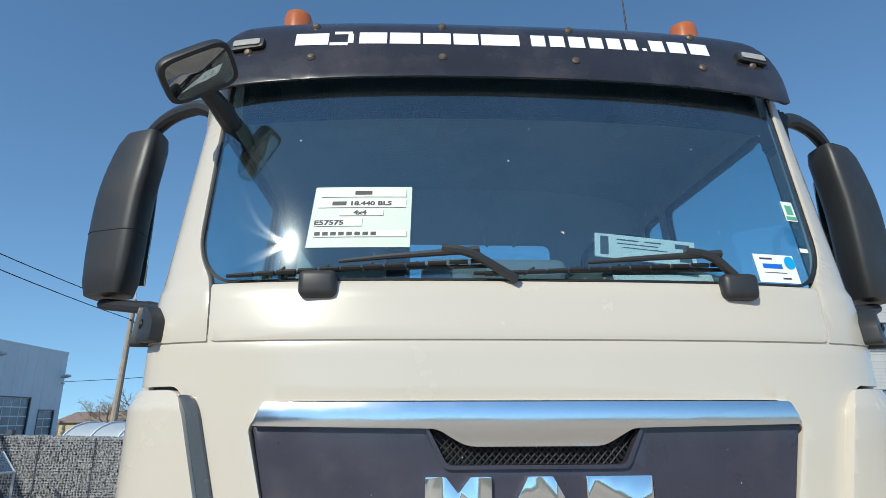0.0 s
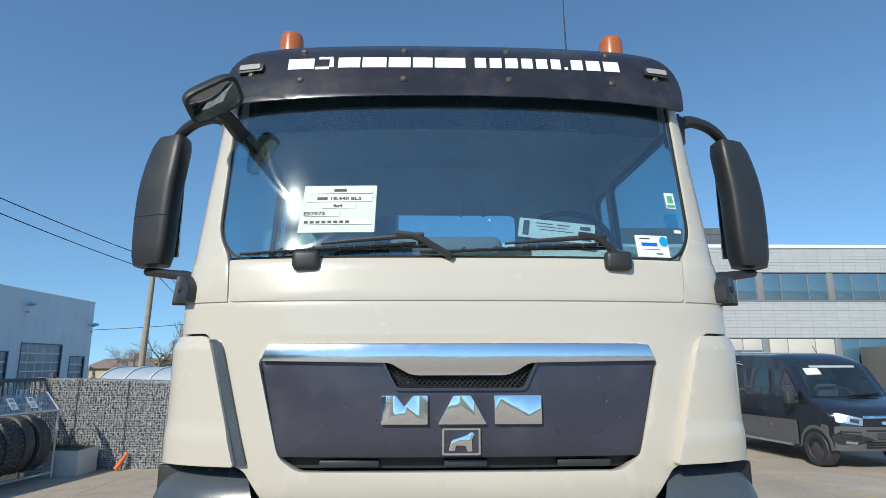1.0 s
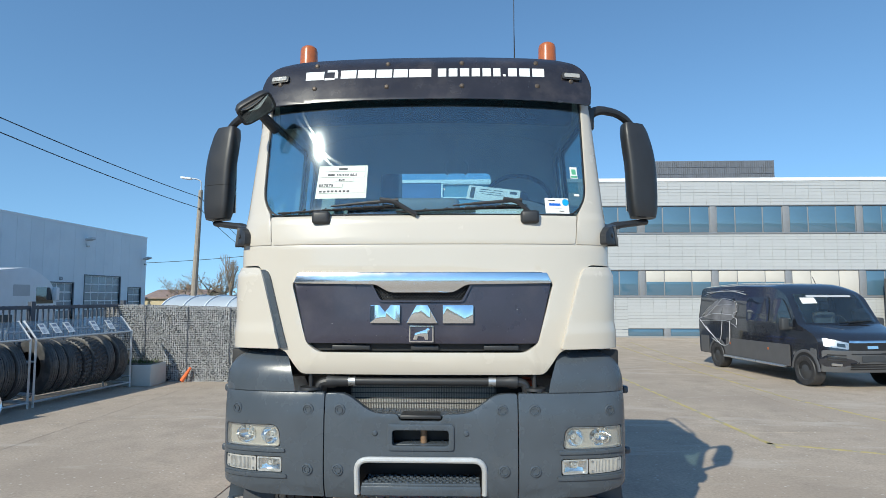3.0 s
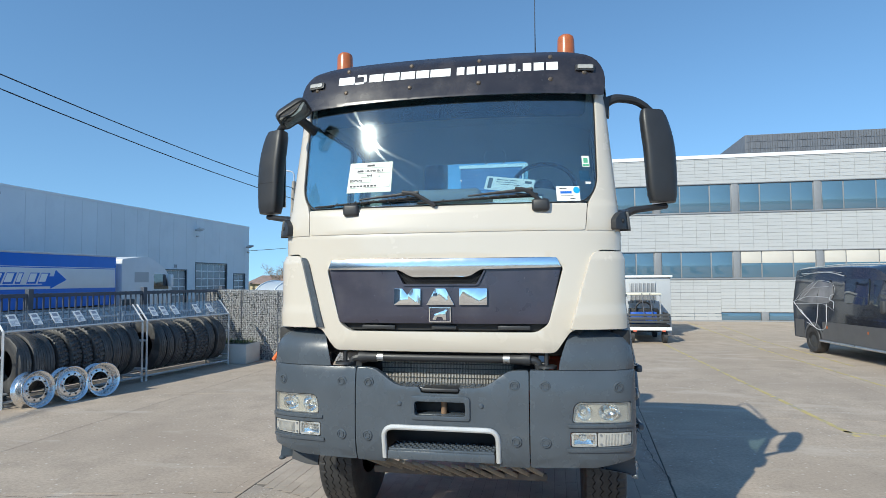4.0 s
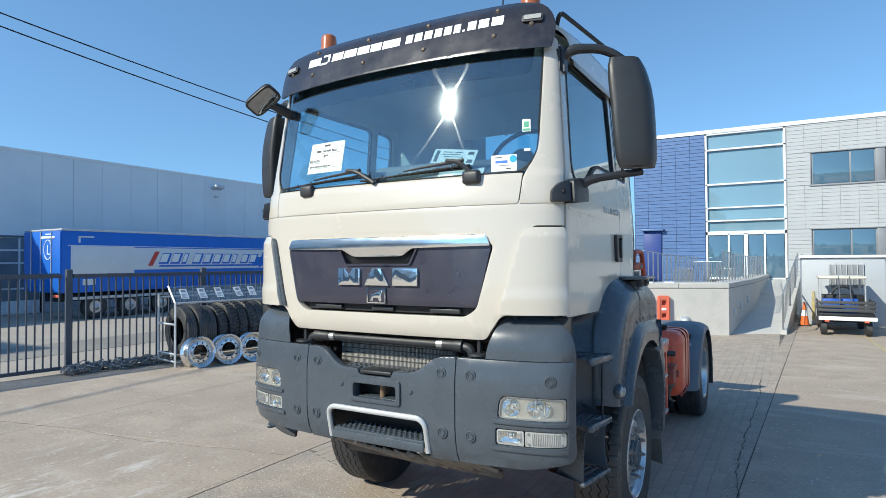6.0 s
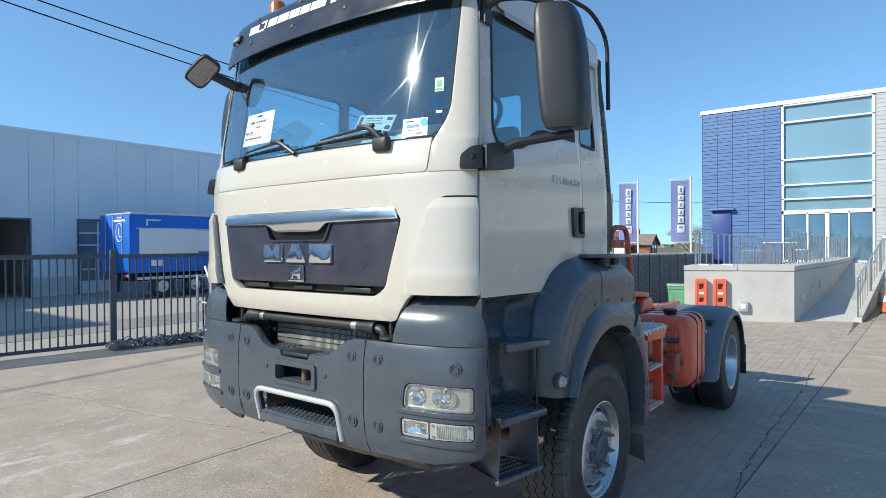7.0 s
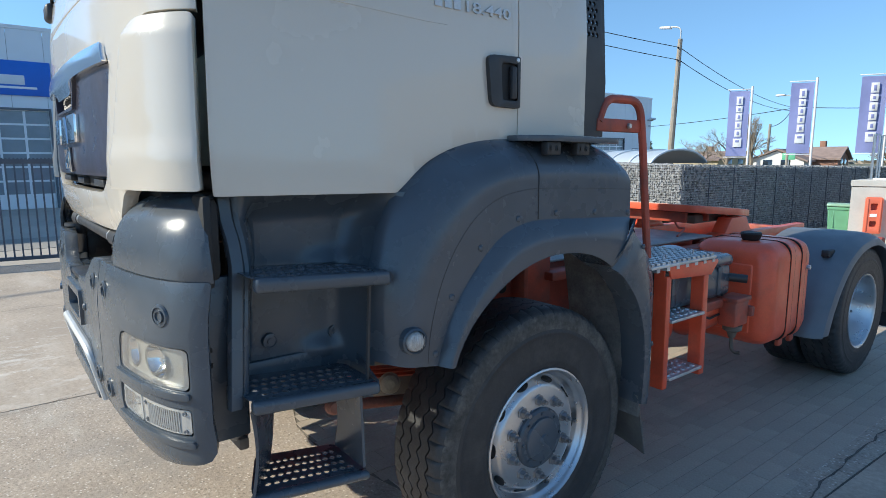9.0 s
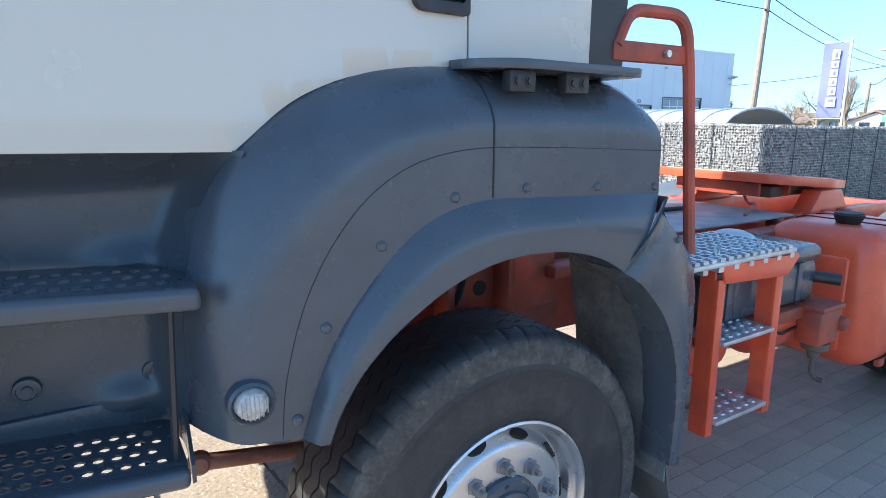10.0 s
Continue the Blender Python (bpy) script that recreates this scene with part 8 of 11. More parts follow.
def fence_run(name, y0, y1, label, comb):
    f = thing(name, label, "fence", "fence panels")
    for z, h in ((1.74, 0.07), (0.10, 0.06)):
        bm = bm_new()
        L = (on_fence(y1) - on_fence(y0)).length
        add_box(bm, -0.03, 0.03, 0, L, z - h / 2, z + h / 2)
        part("rail", bm, M["fence"], f, at=Matrix.Translation(on_fence(y0)) @ pose(0, 0, 0, 0, 0, rail_rot), bevel=0.004)
    n = int((y1 - y0) / 0.122)
    me = None
    for i in range(n):
        y = y0 + (i + 0.7) * (y1 - y0) / n
        if me is None:
            bm = bm_new()
            add_box(bm, -0.012, 0.012, -0.012, 0.012, 0.08, 1.78)
            me = piece_mesh("picket", bm, M["fence"])
        shared("picket", me, f, Matrix.Translation(on_fence(y)) @ pose(0, 0, 0, 0, 0, rail_rot))
    if comb:
        bm = bm_new()
        L = (on_fence(y1) - on_fence(y0)).length
        k = 0
        while k * 0.055 < L - 0.06:
            s = k * 0.055
            p = [bm.verts.new(v) for v in ((-0.003, s, 1.775), (-0.003, s + 0.055, 1.775), (-0.003, s + 0.027, 1.805), (0.003, s, 1.775), (0.003, s + 0.055, 1.775), (0.003, s + 0.027, 1.805))]
            bm.faces.new(p[:3])
            bm.faces.new(p[3:][::-1])
            for i in range(3):
                bm.faces.new((p[i], p[(i + 1) % 3], p[3 + (i + 1) % 3], p[3 + i]))
            k += 1
        tagged(part("comb", bm, M["fence"], f, at=Matrix.Translation(on_fence(y0)) @ pose(0, 0, 0, 0, 0, rail_rot)), kind="stuff")
    return f


fence_run("sliding_gate", -9.0, 2.82, "long anthracite steel sliding gate with upright bars", True)
for y0 in (3.0, 5.5, 8.0):
    fence_run("steel_fence", y0, y0 + 2.4, "anthracite steel fence panel with upright bars", False)
for y in (2.93, 5.45, 7.95, 10.4):
    bm = bm_new()
    add_box(bm, -0.05, 0.05, -0.05, 0.05, -0.02, 1.86)
    p = link_mesh("fence_post", bm, M["fence"], at=Matrix.Translation(on_fence(y)) @ pose(0, 0, 0, 0, 0, rail_rot), bevel=0.008)
    tagged(p, "square anthracite steel fence post", "post", "fence posts")

# snow chains heaped along the fence
bm = bm_new()
rnd = random.Random(21)
for k in range(150):
    c = on_fence(rnd.uniform(2.75, 4.9), rnd.uniform(0.02, 0.14), rnd.uniform(0.05, 0.42))
    r = rnd.uniform(0.035, 0.075)
    m = Euler((rnd.uniform(-1, 1), rnd.uniform(-1, 1), rnd.uniform(0, 6))).to_matrix()
    add_tube(bm, [c + m @ Vector((r * 1.4 * math.cos(t), r * math.sin(t), 0)) for t in [j * math.pi / 4 for j in range(8)]], 0.014, 4, True)
tagged(link_mesh("chain_heap", bm, M["rope"]), "heap of grey tyre chains along the fence foot", "chains", kind="stuff")

# ---- tyre racks ----
RD = Vector((0.161, 1, 0)).normalized()
RR = math.degrees(math.atan2(-RD.x, RD.y))


BOARD_GLASS = glass("board_perspex", (0.82, 0.86, 0.88), 0.05, 0.10, 0.06)


def tyre_rack(y0, y1, n_tyres, seed):
    o = Vector((-7.78 + 0.161 * (y0 - 4.37), y0, 0))
    m = Matrix.Translation(o) @ pose(0, 0, 0, 0, 0, RR)
    L = (y1 - y0) / RD.y
    r = thing("tyre_rack", "galvanised steel tyre rack with slanted notice boards", "rack", "tyre racks", at=m)

    def bar(p, q, w=0.03, name="bar", material=None):
        bm = bm_new()
        add_tube(bm, [p, q], w * 0.7, 4)
        part(name, bm, material or M["galv"], r)

    for y in (0.0, L):
        bar((0, y, 0), (0, y, 1.22), 0.035, "upright")
        bar((-0.66, y, 0), (-0.66, y, 1.35), 0.035, "upright")
        for z in (0.10, 0.24, 0.80):
            bar((0, y, z), (-0.66, y, z))
        bar((0, y, 1.2), (-0.28, y, 1.52), 0.03)
    for x, z in ((0, 0.10), (-0.18, 0.20), (-0.5, 0.20), (-0.66, 0.10), (-0.66, 1.3), (0, 1.2)):
        bar((x, 0, z), (x, L, z), 0.03, "long_bar")
    # slanted notice boards
    bm = bm_new()
    add_box(bm, -0.19, 0.19, 0.02, L - 0.02, -0.006, 0.006, Matrix.Translation((-0.14, 0, 1.365)) @ pose(0, 0, 0, 0, 50, 0))
    board = part("notice_board", bm, BOARD_GLASS, r, "clear-fronted sloping notice board")
    n_s = 7
    rnd = random.Random(seed)
    sheet_bm = bm_new()
    add_box(sheet_bm, -0.12, 0.12, -0.075, 0.075, 0.007, 0.010)
    ink_bm = bm_new()
    add_box(ink_bm, -0.095, -0.035, -0.045, 0.045, 0.010, 0.012)
    for k in range(5):
        add_box(ink_bm, 0.01 + k * 0.02, 0.018 + k * 0.02, -0.06, rnd.uniform(0.0, 0.06), 0.010, 0.012)
    sm, im = piece_mesh("sheet", sheet_bm, M["paper"]), piece_mesh("print", ink_bm, mat("faded_print", (0.25, 0.28, 0.34), 0.7))
    for k in range(n_s):
        if rnd.random() < 0.12:
            continue
        mm = Matrix.Translation((-0.14, 0.22 + k * (L - 0.42) / (n_s - 1) + rnd.uniform(-0.05, 0.05), 1.365)) @ pose(0, 0, 0, 0, 50, 0) @ pose(0, 0, 0, 0, 0, rnd.uniform(-4, 4))
        shared("sheet", sm, board, mm)
        shared("print", im, board, mm)
    me = [None, None, None]
    for v in (0, 1, 2):
        t = tyre_bm(0.50, 0.27, [(-0.08, 0.005), (-0.027, 0.007), (0.027, 0.007), (0.08, 0.005)] if v else [(-0.06, 0.0), (0.0, 0.0), (0.06, 0.0)], 48 if v < 2 else 108, 0.29, 0.022 if v else 0.012)
        for vert in t.verts:
            rad = math.hypot(vert.co.y, vert.co.z)
            if abs(rad - 0.29) < 0.002:
                vert.co.y *= 0.94
                vert.co.z *= 0.94
            if v == 2 and rad > 0.462 and int(round(math.atan2(vert.co.z, vert.co.y) * 108 / (2 * math.pi))) % 3 == (0 if vert.co.x > 0 else 1):
                vert.co.y *= (rad - 0.022) / rad
                vert.co.z *= (rad - 0.022) / rad
        me[v] = piece_mesh("tyre", t, M["tyre_used"], 40)
    for k in range(n_tyres):
        y = 0.18 + (L - 0.36) * (k + 0.5) / n_tyres
        tilt = rnd.uniform(-7, 7)
        R = rnd.uniform(0.94, 1.04)
        tm = m @ Matrix.Translation((-0.34, y, 0.155 + 0.50 * R)) @ pose(0, 0, 0, 0, 0, 90 + tilt) @ pose(0, 0, 0, rnd.uniform(0, 90), 0, 0) @ Matrix.Diagonal((min(1.0, (L - 0.36) / n_tyres / 0.27 * 0.97), R, R, 1))
        ob = new("spare_tyre", me[2 if 3 <= k <= 6 else 1 if rnd.random() < 0.6 else 0])
        ob.matrix_basis = tm
        tagged(ob, "used black truck tyre standing on the rack", "tyre", "tyres on the racks")
    return r


tyre_rack(4.20, 6.84, 11, 2)
tyre_rack(6.95, 9.32, 10, 8)

# three loose rims leaning in front
for x, y, turn, deep in ((-7.36, 4.44, 84, 0.045), (-7.20, 4.95, 78, 0.03), (-7.02, 5.42, 72, 0.13)):
    bm = bm_new()
    prof = [(0.285, 0.0), (0.292, 0.006), (0.285, 0.016), (0.268, 0.02), (0.255, 0.05), (0.245, 0.17), (0.255, 0.20), (0.285, 0.225), (0.292, 0.235), (0.285, 0.24), (0.268, 0.228), (0.24, 0.19), (0.225, deep + 0.03), (0.20, deep + 0.012), (0.145, deep + 0.01), (0.14, deep), (0.20, deep), (0.225, deep + 0.012), (0.238, deep + 0.03), (0.246, deep + 0.02), (0.254, 0.022), (0.272, 0.008)]
    add_lathe(bm, prof + [prof[0]], 40, None, False)
    m = Matrix.Translation((x, y, 0.29)) @ pose(0, 0, 0, 0, 0, turn) @ pose(0, 0, 0, -96, 0, 0)
    rim = link_mesh("spare_rim", bm, M["rim_bare"], angle=40, at=m)
    tagged(rim, "loose bare silver truck rim on the concrete", "rim", "loose rims")
    hb = bm_new()
    add_lathe(hb, [(0, 0.001), (0.016, 0.001), (0.017, -0.003)], 10)
    hm = piece_mesh("bolt_hole", hb, M["black"])
    for j in range(10):
        a = 2 * math.pi * j / 10
        shared("bolt_hole", hm, rim, Matrix.Translation((0.1725 * math.cos(a), 0.1725 * math.sin(a), deep - 0.0025)) @ pose(0, 0, 0, 180, 0, 0))

# ---- industrial hall beyond the road ----
hall = thing("industrial_hall", "long pale blue-grey industrial hall with section doors", "building")


def hx(y):
    return -23.55 - 0.018 * y


HALL_H = 6.35
openings = [(1.9, 6.27, 0.0, 2.98, "open"), (8.02, 9.55, 0.0, 3.0, "section"), (12.0, 16.0, 0.0, 3.0, "section"), (29.95, 32.8, 0.0, 2.72, "section"), (33.95, 38.0, 0.0, 3.25, "section"), (39.1, 40.8, 0.0, 2.52, "section"), (-3.4, 1.2, 0.0, 3.5, "section"), (20, 23.5, 0, 3.0, "section")]
openings = [(y0 if kind != "open" else 3.80, y1, a, b, kind) for y0, y1, a, b, kind in openings]
openings[6] = (-3.4, 2.0, 0.0, 3.55, "section")
openings.sort()
edges_y = [-60.0]
for y0, y1, a, b, kind in openings:
    edges_y += [y0, y1]
edges_y.append(41.5)


def wall_box(y0, y1, z0, z1, name, material, parent, out=0.0, t=0.25):
    bm = bm_new()
    vs = []
    for z in (z0, z1):
        for y, o in ((y0, out), (y1, out), (y1, -t), (y0, -t)):
            vs.append(bm.verts.new((hx(y) + o, y, z)))
    for f in ((3, 2, 1, 0), (4, 5, 6, 7), (0, 1, 5, 4), (1, 2, 6, 5), (2, 3, 7, 6), (3, 0, 4, 7)):
        bm.faces.new([vs[i] for i in f])
    return part(name, bm, material, parent)


for i in range(0, len(edges_y), 2):
    y0, y1 = edges_y[i], edges_y[i + 1]
    wall_box(y0, y1, 0.0, HALL_H - 0.2, "wall", M["tile_joint"], hall, -0.03)
    wall_box(y0, y1, 0.0, 0.75, "plinth", M["hall_base"], hall, 0.02, 0.04)
for y0, y1, a, b, kind in openings:
    wall_box(y0, y1, b, HALL_H - 0.2, "wall", M["tile_joint"], hall, -0.03)


def cladding(y0, y1, z0, z1):
    n = max(1, round((y1 - y0) / 1.15))
    for k in range(n):
        a, b = y0 + (y1 - y0) * k / n, y0 + (y1 - y0) * (k + 1) / n
        wall_box(a + 0.006, b - 0.006, z0, z1, "cladding_panel", M["hall_panel"], hall, 0.0, 0.025)


for i in range(0, len(edges_y), 2):
    y0, y1 = edges_y[i], edges_y[i + 1]
    if y0 < -20:
        cladding(-24, y1, 0.75, HALL_H)
    else:
        cladding(y0, y1, 0.75, HALL_H)
for y0, y1, a, b, kind in openings:
    cladding(y0, y1, b, HALL_H)
wall_box(-60, 41.5, HALL_H, HALL_H + 0.12, "roof_edge", M["white_trim"], hall, 0.03, 0.3)
bm = bm_new()
add_box(bm, -60, -24.6, 41.0, 41.4, 0.0, HALL_H + 0.1)
part("end_wall", bm, M["hall_panel"], hall)
bm = bm_new()
add_box(bm, -60, -24.6, -60, 41.0, HALL_H - 0.2, HALL_H)
part("roof", bm, M["hall_base"], hall)
bm = bm_new()
add_box(bm, -42, -41.6, -60, 41.0, 0, HALL_H - 0.2)
part("inner_wall", bm, M["hall_dark"], hall)
bm = bm_new()
add_box(bm, -31.4, -31.2, -2, 12.0, 0.01, HALL_H - 0.22)
part("inner_wall", bm, M["hall_inner"], hall)
bm = bm_new()
add_box(bm, -31.19, -24.2, 7.0, 7.2, 0.01, HALL_H - 0.22)
part("inner_wall", bm, M["hall_inner"], hall)
bm = bm_new()
add_box(bm, -31.19, -31.14, 3.2, 6.2, 0.01, 2.5)
part("inner_gate", bm, M["hall_dark"], hall)
bm = bm_new()
add_box(bm, -42, -23.9, -60, 41, -0.02, 0.012)
part("hall_floor", bm, M["concrete_old"], hall)
for y0, y1, a, b, kind in openings:
    for u0, u1, w0, w1 in ((y0 - 0.07, y0, 0, b + 0.07), (y1, y1 + 0.07, 0, b + 0.07), (y0, y1, b, b + 0.07)):
        wall_box(u0, u1, w0, w1, "door_trim", M["door_frame"], hall, 0.035, 0.1)
    if kind == "section":
        door = wall_box(y0, y1, 0.0, b, "section_door", M["door_bar"], hall, -0.08, 0.14)
        cols = max(2, round((y1 - y0) / 0.8))
        rows = max(3, round(b / 0.5))
        for i in range(cols):
            for j in range(rows):
                u0, u1 = y0 + (y1 - y0) * i / cols + 0.04, y0 + (y1 - y0) * (i + 1) / cols - 0.04
                w0, w1 = b * j / rows + 0.035, b * (j + 1) / rows - 0.035
                wall_box(u0, u1, w0, w1, "door_pane", M["door_pane"] if j else M["door_bar"], door, -0.07, 0.08)
# stacked pallets and crates seen through the open door
for k, (x, y, n) in enumerate(((-27.5, 4.9, 4), (-27.6, 5.9, 5), (-27.8, 3.9, 6))):
    st = thing("pallet_stack", "stack of wooden pallets in the hall doorway", "pallets", "pallet stacks", at=Matrix.Translation((x, y, 0.012)))
    for j in range(n):
        for i in range(5):
            part("slat", rbox(-0.5 + i * 0.22, -0.38 + i * 0.22, -0.4, 0.4, 0.11 + j * 0.14, 0.14 + j * 0.14, 0.004), M["pallet"], st)
        for i in range(3):
            part("block", rbox(-0.5, 0.5, -0.4 + i * 0.35, -0.3 + i * 0.35, 0.0 + j * 0.14, 0.11 + j * 0.14, 0.004), M["pallet"], st)
for y, z in ((3.35, 5.75), (17.93, 5.85), (33.8, 5.55), (41.0, 4.75)):
    lamp = thing("wall_lamp", "small grey floodlight on the hall wall", "lamp", "wall lamps")
    bm = bm_new()
    add_tube(bm, [(hx(y) + 0.0, y, z), (hx(y) + 0.25, y, z + 0.02)], 0.03, 8)
    part("arm", bm, M["door_frame"], lamp)
    part("sensor", rbox(-0.08, 0.08, -0.1, 0.1, -0.06, 0.06, 0.03, 2, Matrix.Translation((hx(y) + 0.2, y, z - 0.42))), M["galv"], lamp)
    part("head", rbox(-0.2, 0.2, -0.28, 0.28, -0.07, 0.07, 0.03, 2, Matrix.Translation((hx(y) + 0.36, y, z + 0.05)) @ pose(0, 0, 0, 0, -18, 0)), M["galv"], lamp)
for y, z in ((5.0, 3.3), (9.35, 3.18), (31.6, 3.0)):
    s = link_mesh("dock_number", rbox(hx(y) + 0.005, hx(y) + 0.02, y - 0.16, y + 0.16, z - 0.1, z + 0.1, 0.01), M["win_frame"])
    tagged(s, "small dark dock number plate on the hall", "sign", "dock numbers")
    for k in (-1, 1):
        part("number_bar", rbox(hx(y) + 0.02, hx(y) + 0.026, y - 0.05 + k * 0.05, y - 0.02 + k * 0.05, z - 0.05, z + 0.05, 0.002), M["white"], s)
# taller end block of the hall, whose shade lies across the road
bm = bm_new()
add_box(bm, -45, -23.55, -45, -15.3, 0.0, 15.0)
tagged(link_mesh("tower_block", bm, M["hall_panel"]), "tall plain metal-clad end block of the hall", "building")
# blue picture panel
pp = link_mesh("picture_panel", rbox(hx(0.5) + 0.01, hx(0.5) + 0.05, -1.6, 2.15, 4.05, 5.25, 0.01), M["trailer_blue"])
tagged(pp, "blue printed advertising panel on the hall wall", "sign")
part("picture_bar", rbox(hx(0.5) + 0.05, hx(0.5) + 0.055, 0.6, 1.35, 4.42, 4.75, 0.004), M["trailer_white"], pp)
part("picture_bar", rbox(hx(0.5) + 0.05, hx(0.5) + 0.055, 0.3, 1.7, 4.28, 4.36, 0.004), M["white"], pp)

# ---- parked lorry with a curtain-side trailer ----
lorry = thing("curtain_trailer", "blue and white curtain-side trailer parked by the hall", "trailer")
TX = -19.2
part("body", rbox(TX - 2.45, TX, 8.0, 20.3, 0.95, 3.12, 0.02), M["trailer_blue"], lorry)
part("curtain_panel", rbox(TX - 0.02, TX + 0.006, 8.35, 20.25, 1.72, 2.55, 0.003), M["trailer_white"], lorry)
part("roof_edge", rbox(TX - 2.47, TX + 0.02, 7.98, 20.32, 3.10, 3.17, 0.02), M["galv"], lorry)
part("trim_line", rbox(TX, TX + 0.008, 8.2, 20.25, 2.585, 2.61, 0.002), M["trailer_white"], lorry)
for k in range(11):
    y = 11.6 + k * 0.50
    w = 0.42 if k not in (2, 7) else 0.22
    if y > 16.4:
        break
    pts = [(y, 1.93), (y + w, 1.93), (y + w + 0.18, 2.36), (y + 0.18, 2.36)]
    part("lettering_bar", panel([Vector(p) for p in pts], [], lambda yy, z, d: Vector((TX + 0.010 - d, yy, z)), 0.004), M["trailer_blue"], lorry)
    part("lettering_bar", panel([Vector((y + 0.05 + (p[0] - y) * 0.72, 2.0 + (p[1] - 1.93) * 0.76)) for p in pts], [], lambda yy, z, d: Vector((TX + 0.016 - d, yy, z)), 0.004), M["white"], lorry)
part("arrow", panel([Vector(p) for p in ((11.6, 1.82), (16.7, 1.82), (16.7, 1.72), (17.5, 2.08), (16.95, 2.48), (16.85, 2.22), (16.4, 2.22), (16.3, 1.89), (11.65, 1.89))], [], lambda yy, z, d: Vector((TX + 0.012 - d, yy, z)), 0.004), M["trailer_blue"], lorry)
part("stripe", panel([Vector(p) for p in ((11.15, 1.86), (11.35, 1.86), (11.65, 2.42), (11.45, 2.42))], [], lambda yy, z, d: Vector((TX + 0.012 - d, yy, z)), 0.004), M["red_stripe"], lorry)
part("under_rail", rbox(TX - 0.06, TX - 0.01, 8.2, 20.2, 0.70, 0.80, 0.01), M["galv"], lorry)
for y in (9.2, 10.5, 11.8):
    bm = tyre_bm(0.42, 0.32, [(0, 0.0)], 32, 0.22, 0.01)
    moved(bm, lambda c: Vector((c.x + TX - 0.20, c.y + y, c.z + 0.42)))
    w = part("tyre", bm, M["tyre"], lorry)
    bm = bm_new()
    add_lathe(bm, [(0.22, 0.0), (0.2, -0.02), (0.15, -0.01), (0.08, 0.03), (0, 0.04)], 24, Matrix.Translation((TX - 0.06, y, 0.42)) @ pose(0, 0, 0, 0, 90, 0))
    part("rim", bm, M["rim"], w)
part("chassis", rbox(TX - 1.7, TX - 0.7, 8.3, 20.2, 0.62, 0.97, 0.02), M["black"], lorry)
part("rear_door", rbox(TX - 2.43, TX - 0.02, 7.96, 8.01, 1.0, 3.08, 0.01), M["trailer_blue"], lorry)
for x in (TX - 1.9, TX - 1.25, TX - 0.55):
    bm = bm_new()
    add_tube(bm, [(x, 7.94, 1.0), (x, 7.94, 3.08)], 0.02, 6)
    part("door_bar", bm, M["galv"], lorry)
bm = bm_new()
add_tube(bm, [(TX - 0.8 + 0.25 * math.cos(t), 7.955, 2.45 + 0.34 * math.sin(t)) for t in [k * math.pi / 12 for k in range(24)]], 0.018, 5, True)
part("emblem_ring", bm, M["white"], lorry)
part("emblem_bar", rbox(TX - 0.84, TX - 0.79, 7.945, 7.958, 2.28, 2.62, 0.004), M["white"], lorry)
part("emblem_bar", rbox(TX - 0.84, TX - 0.66, 7.945, 7.958, 2.27, 2.32, 0.004), M["white"], lorry)
part("lettering_bar", rbox(TX - 1.25, TX - 0.35, 7.945, 7.958, 2.84, 2.92, 0.004), M["white"], lorry)
part("lettering_bar", rbox(TX - 0.95, TX - 0.55, 7.945, 7.958, 2.97, 3.01, 0.004), M["white"], lorry)
part("side_panel", rbox(TX - 0.005, TX + 0.008, 8.30, 10.6, 1.55, 2.58, 0.003), M["trailer_white"], lorry)
part("number_bar", rbox(TX, TX + 0.008, 8.70, 9.15, 1.20, 1.42, 0.003), M["trailer_white"], lorry)
part("corner_mark", rbox(TX, TX + 0.008, 8.55, 9.1, 2.88, 2.93, 0.003), M["trailer_white"], lorry)
part("corner_mark", rbox(TX, TX + 0.008, 8.55, 8.62, 2.70, 2.875, 0.003), M["trailer_white"], lorry)
part("tail_lamp", rbox(TX - 0.45, TX - 0.05, 7.93, 7.97, 0.80, 0.90, 0.01), M["plastic_red"], lorry)
cab2 = thing("lorry_cab", "white lorry cab coupled to the trailer", "truck")
prof = round_poly([(20.75, 0.55, 0.05), (24.3, 0.55, 0.1), (24.4, 1.6, 0.2), (24.0, 2.6, 0.4), (22.6, 3.25, 0.4), (20.75, 3.05, 0.1)], 4)
part("body", panel(prof, [], lambda y, z, d: Vector((TX - 0.05 - d, y, z)), 2.35, 0, 0, 0.05), M["trailer_white"], cab2)
part("side_window", panel(round_poly([(21.6, 1.95, 0.05), (22.6, 1.95, 0.05), (22.6, 2.45, 0.05), (21.6, 2.45, 0.05)]), [], lambda y, z, d: Vector((TX - 0.042 - d, y, z)), 0.01), M["kiosk"], cab2)
part("cab_mirror", rbox(TX - 0.02, TX + 0.22, 24.0, 24.2, 1.75, 2.35, 0.04, 3), M["trailer_white"], cab2)
part("side_skirt", rbox(TX - 0.05, TX - 0.02, 20.8, 21.6, 0.60, 1.15, 0.02), M["van_plastic"], cab2)
part("side_window", panel(round_poly([(23.0, 1.60, 0.05), (24.15, 1.60, 0.05), (23.9, 2.35, 0.1), (23.0, 2.35, 0.05)]), [], lambda y, z, d: Vector((TX - 0.042 - d, y, z)), 0.01), M["van_glass"], cab2)
bm = tyre_bm(0.45, 0.3, [(0, 0)], 28, 0.24, 0.01)
moved(bm, lambda c: Vector((c.x + TX - 0.22, c.y + 23.3, c.z + 0.45)))
part("tyre", bm, M["tyre"], cab2)

# ---- office building ----
office = thing("office_building", "two-storey office with pale tiles, window bands and a blue end", "building")
OY = 25.0
TW, TH = 0.60, 0.155


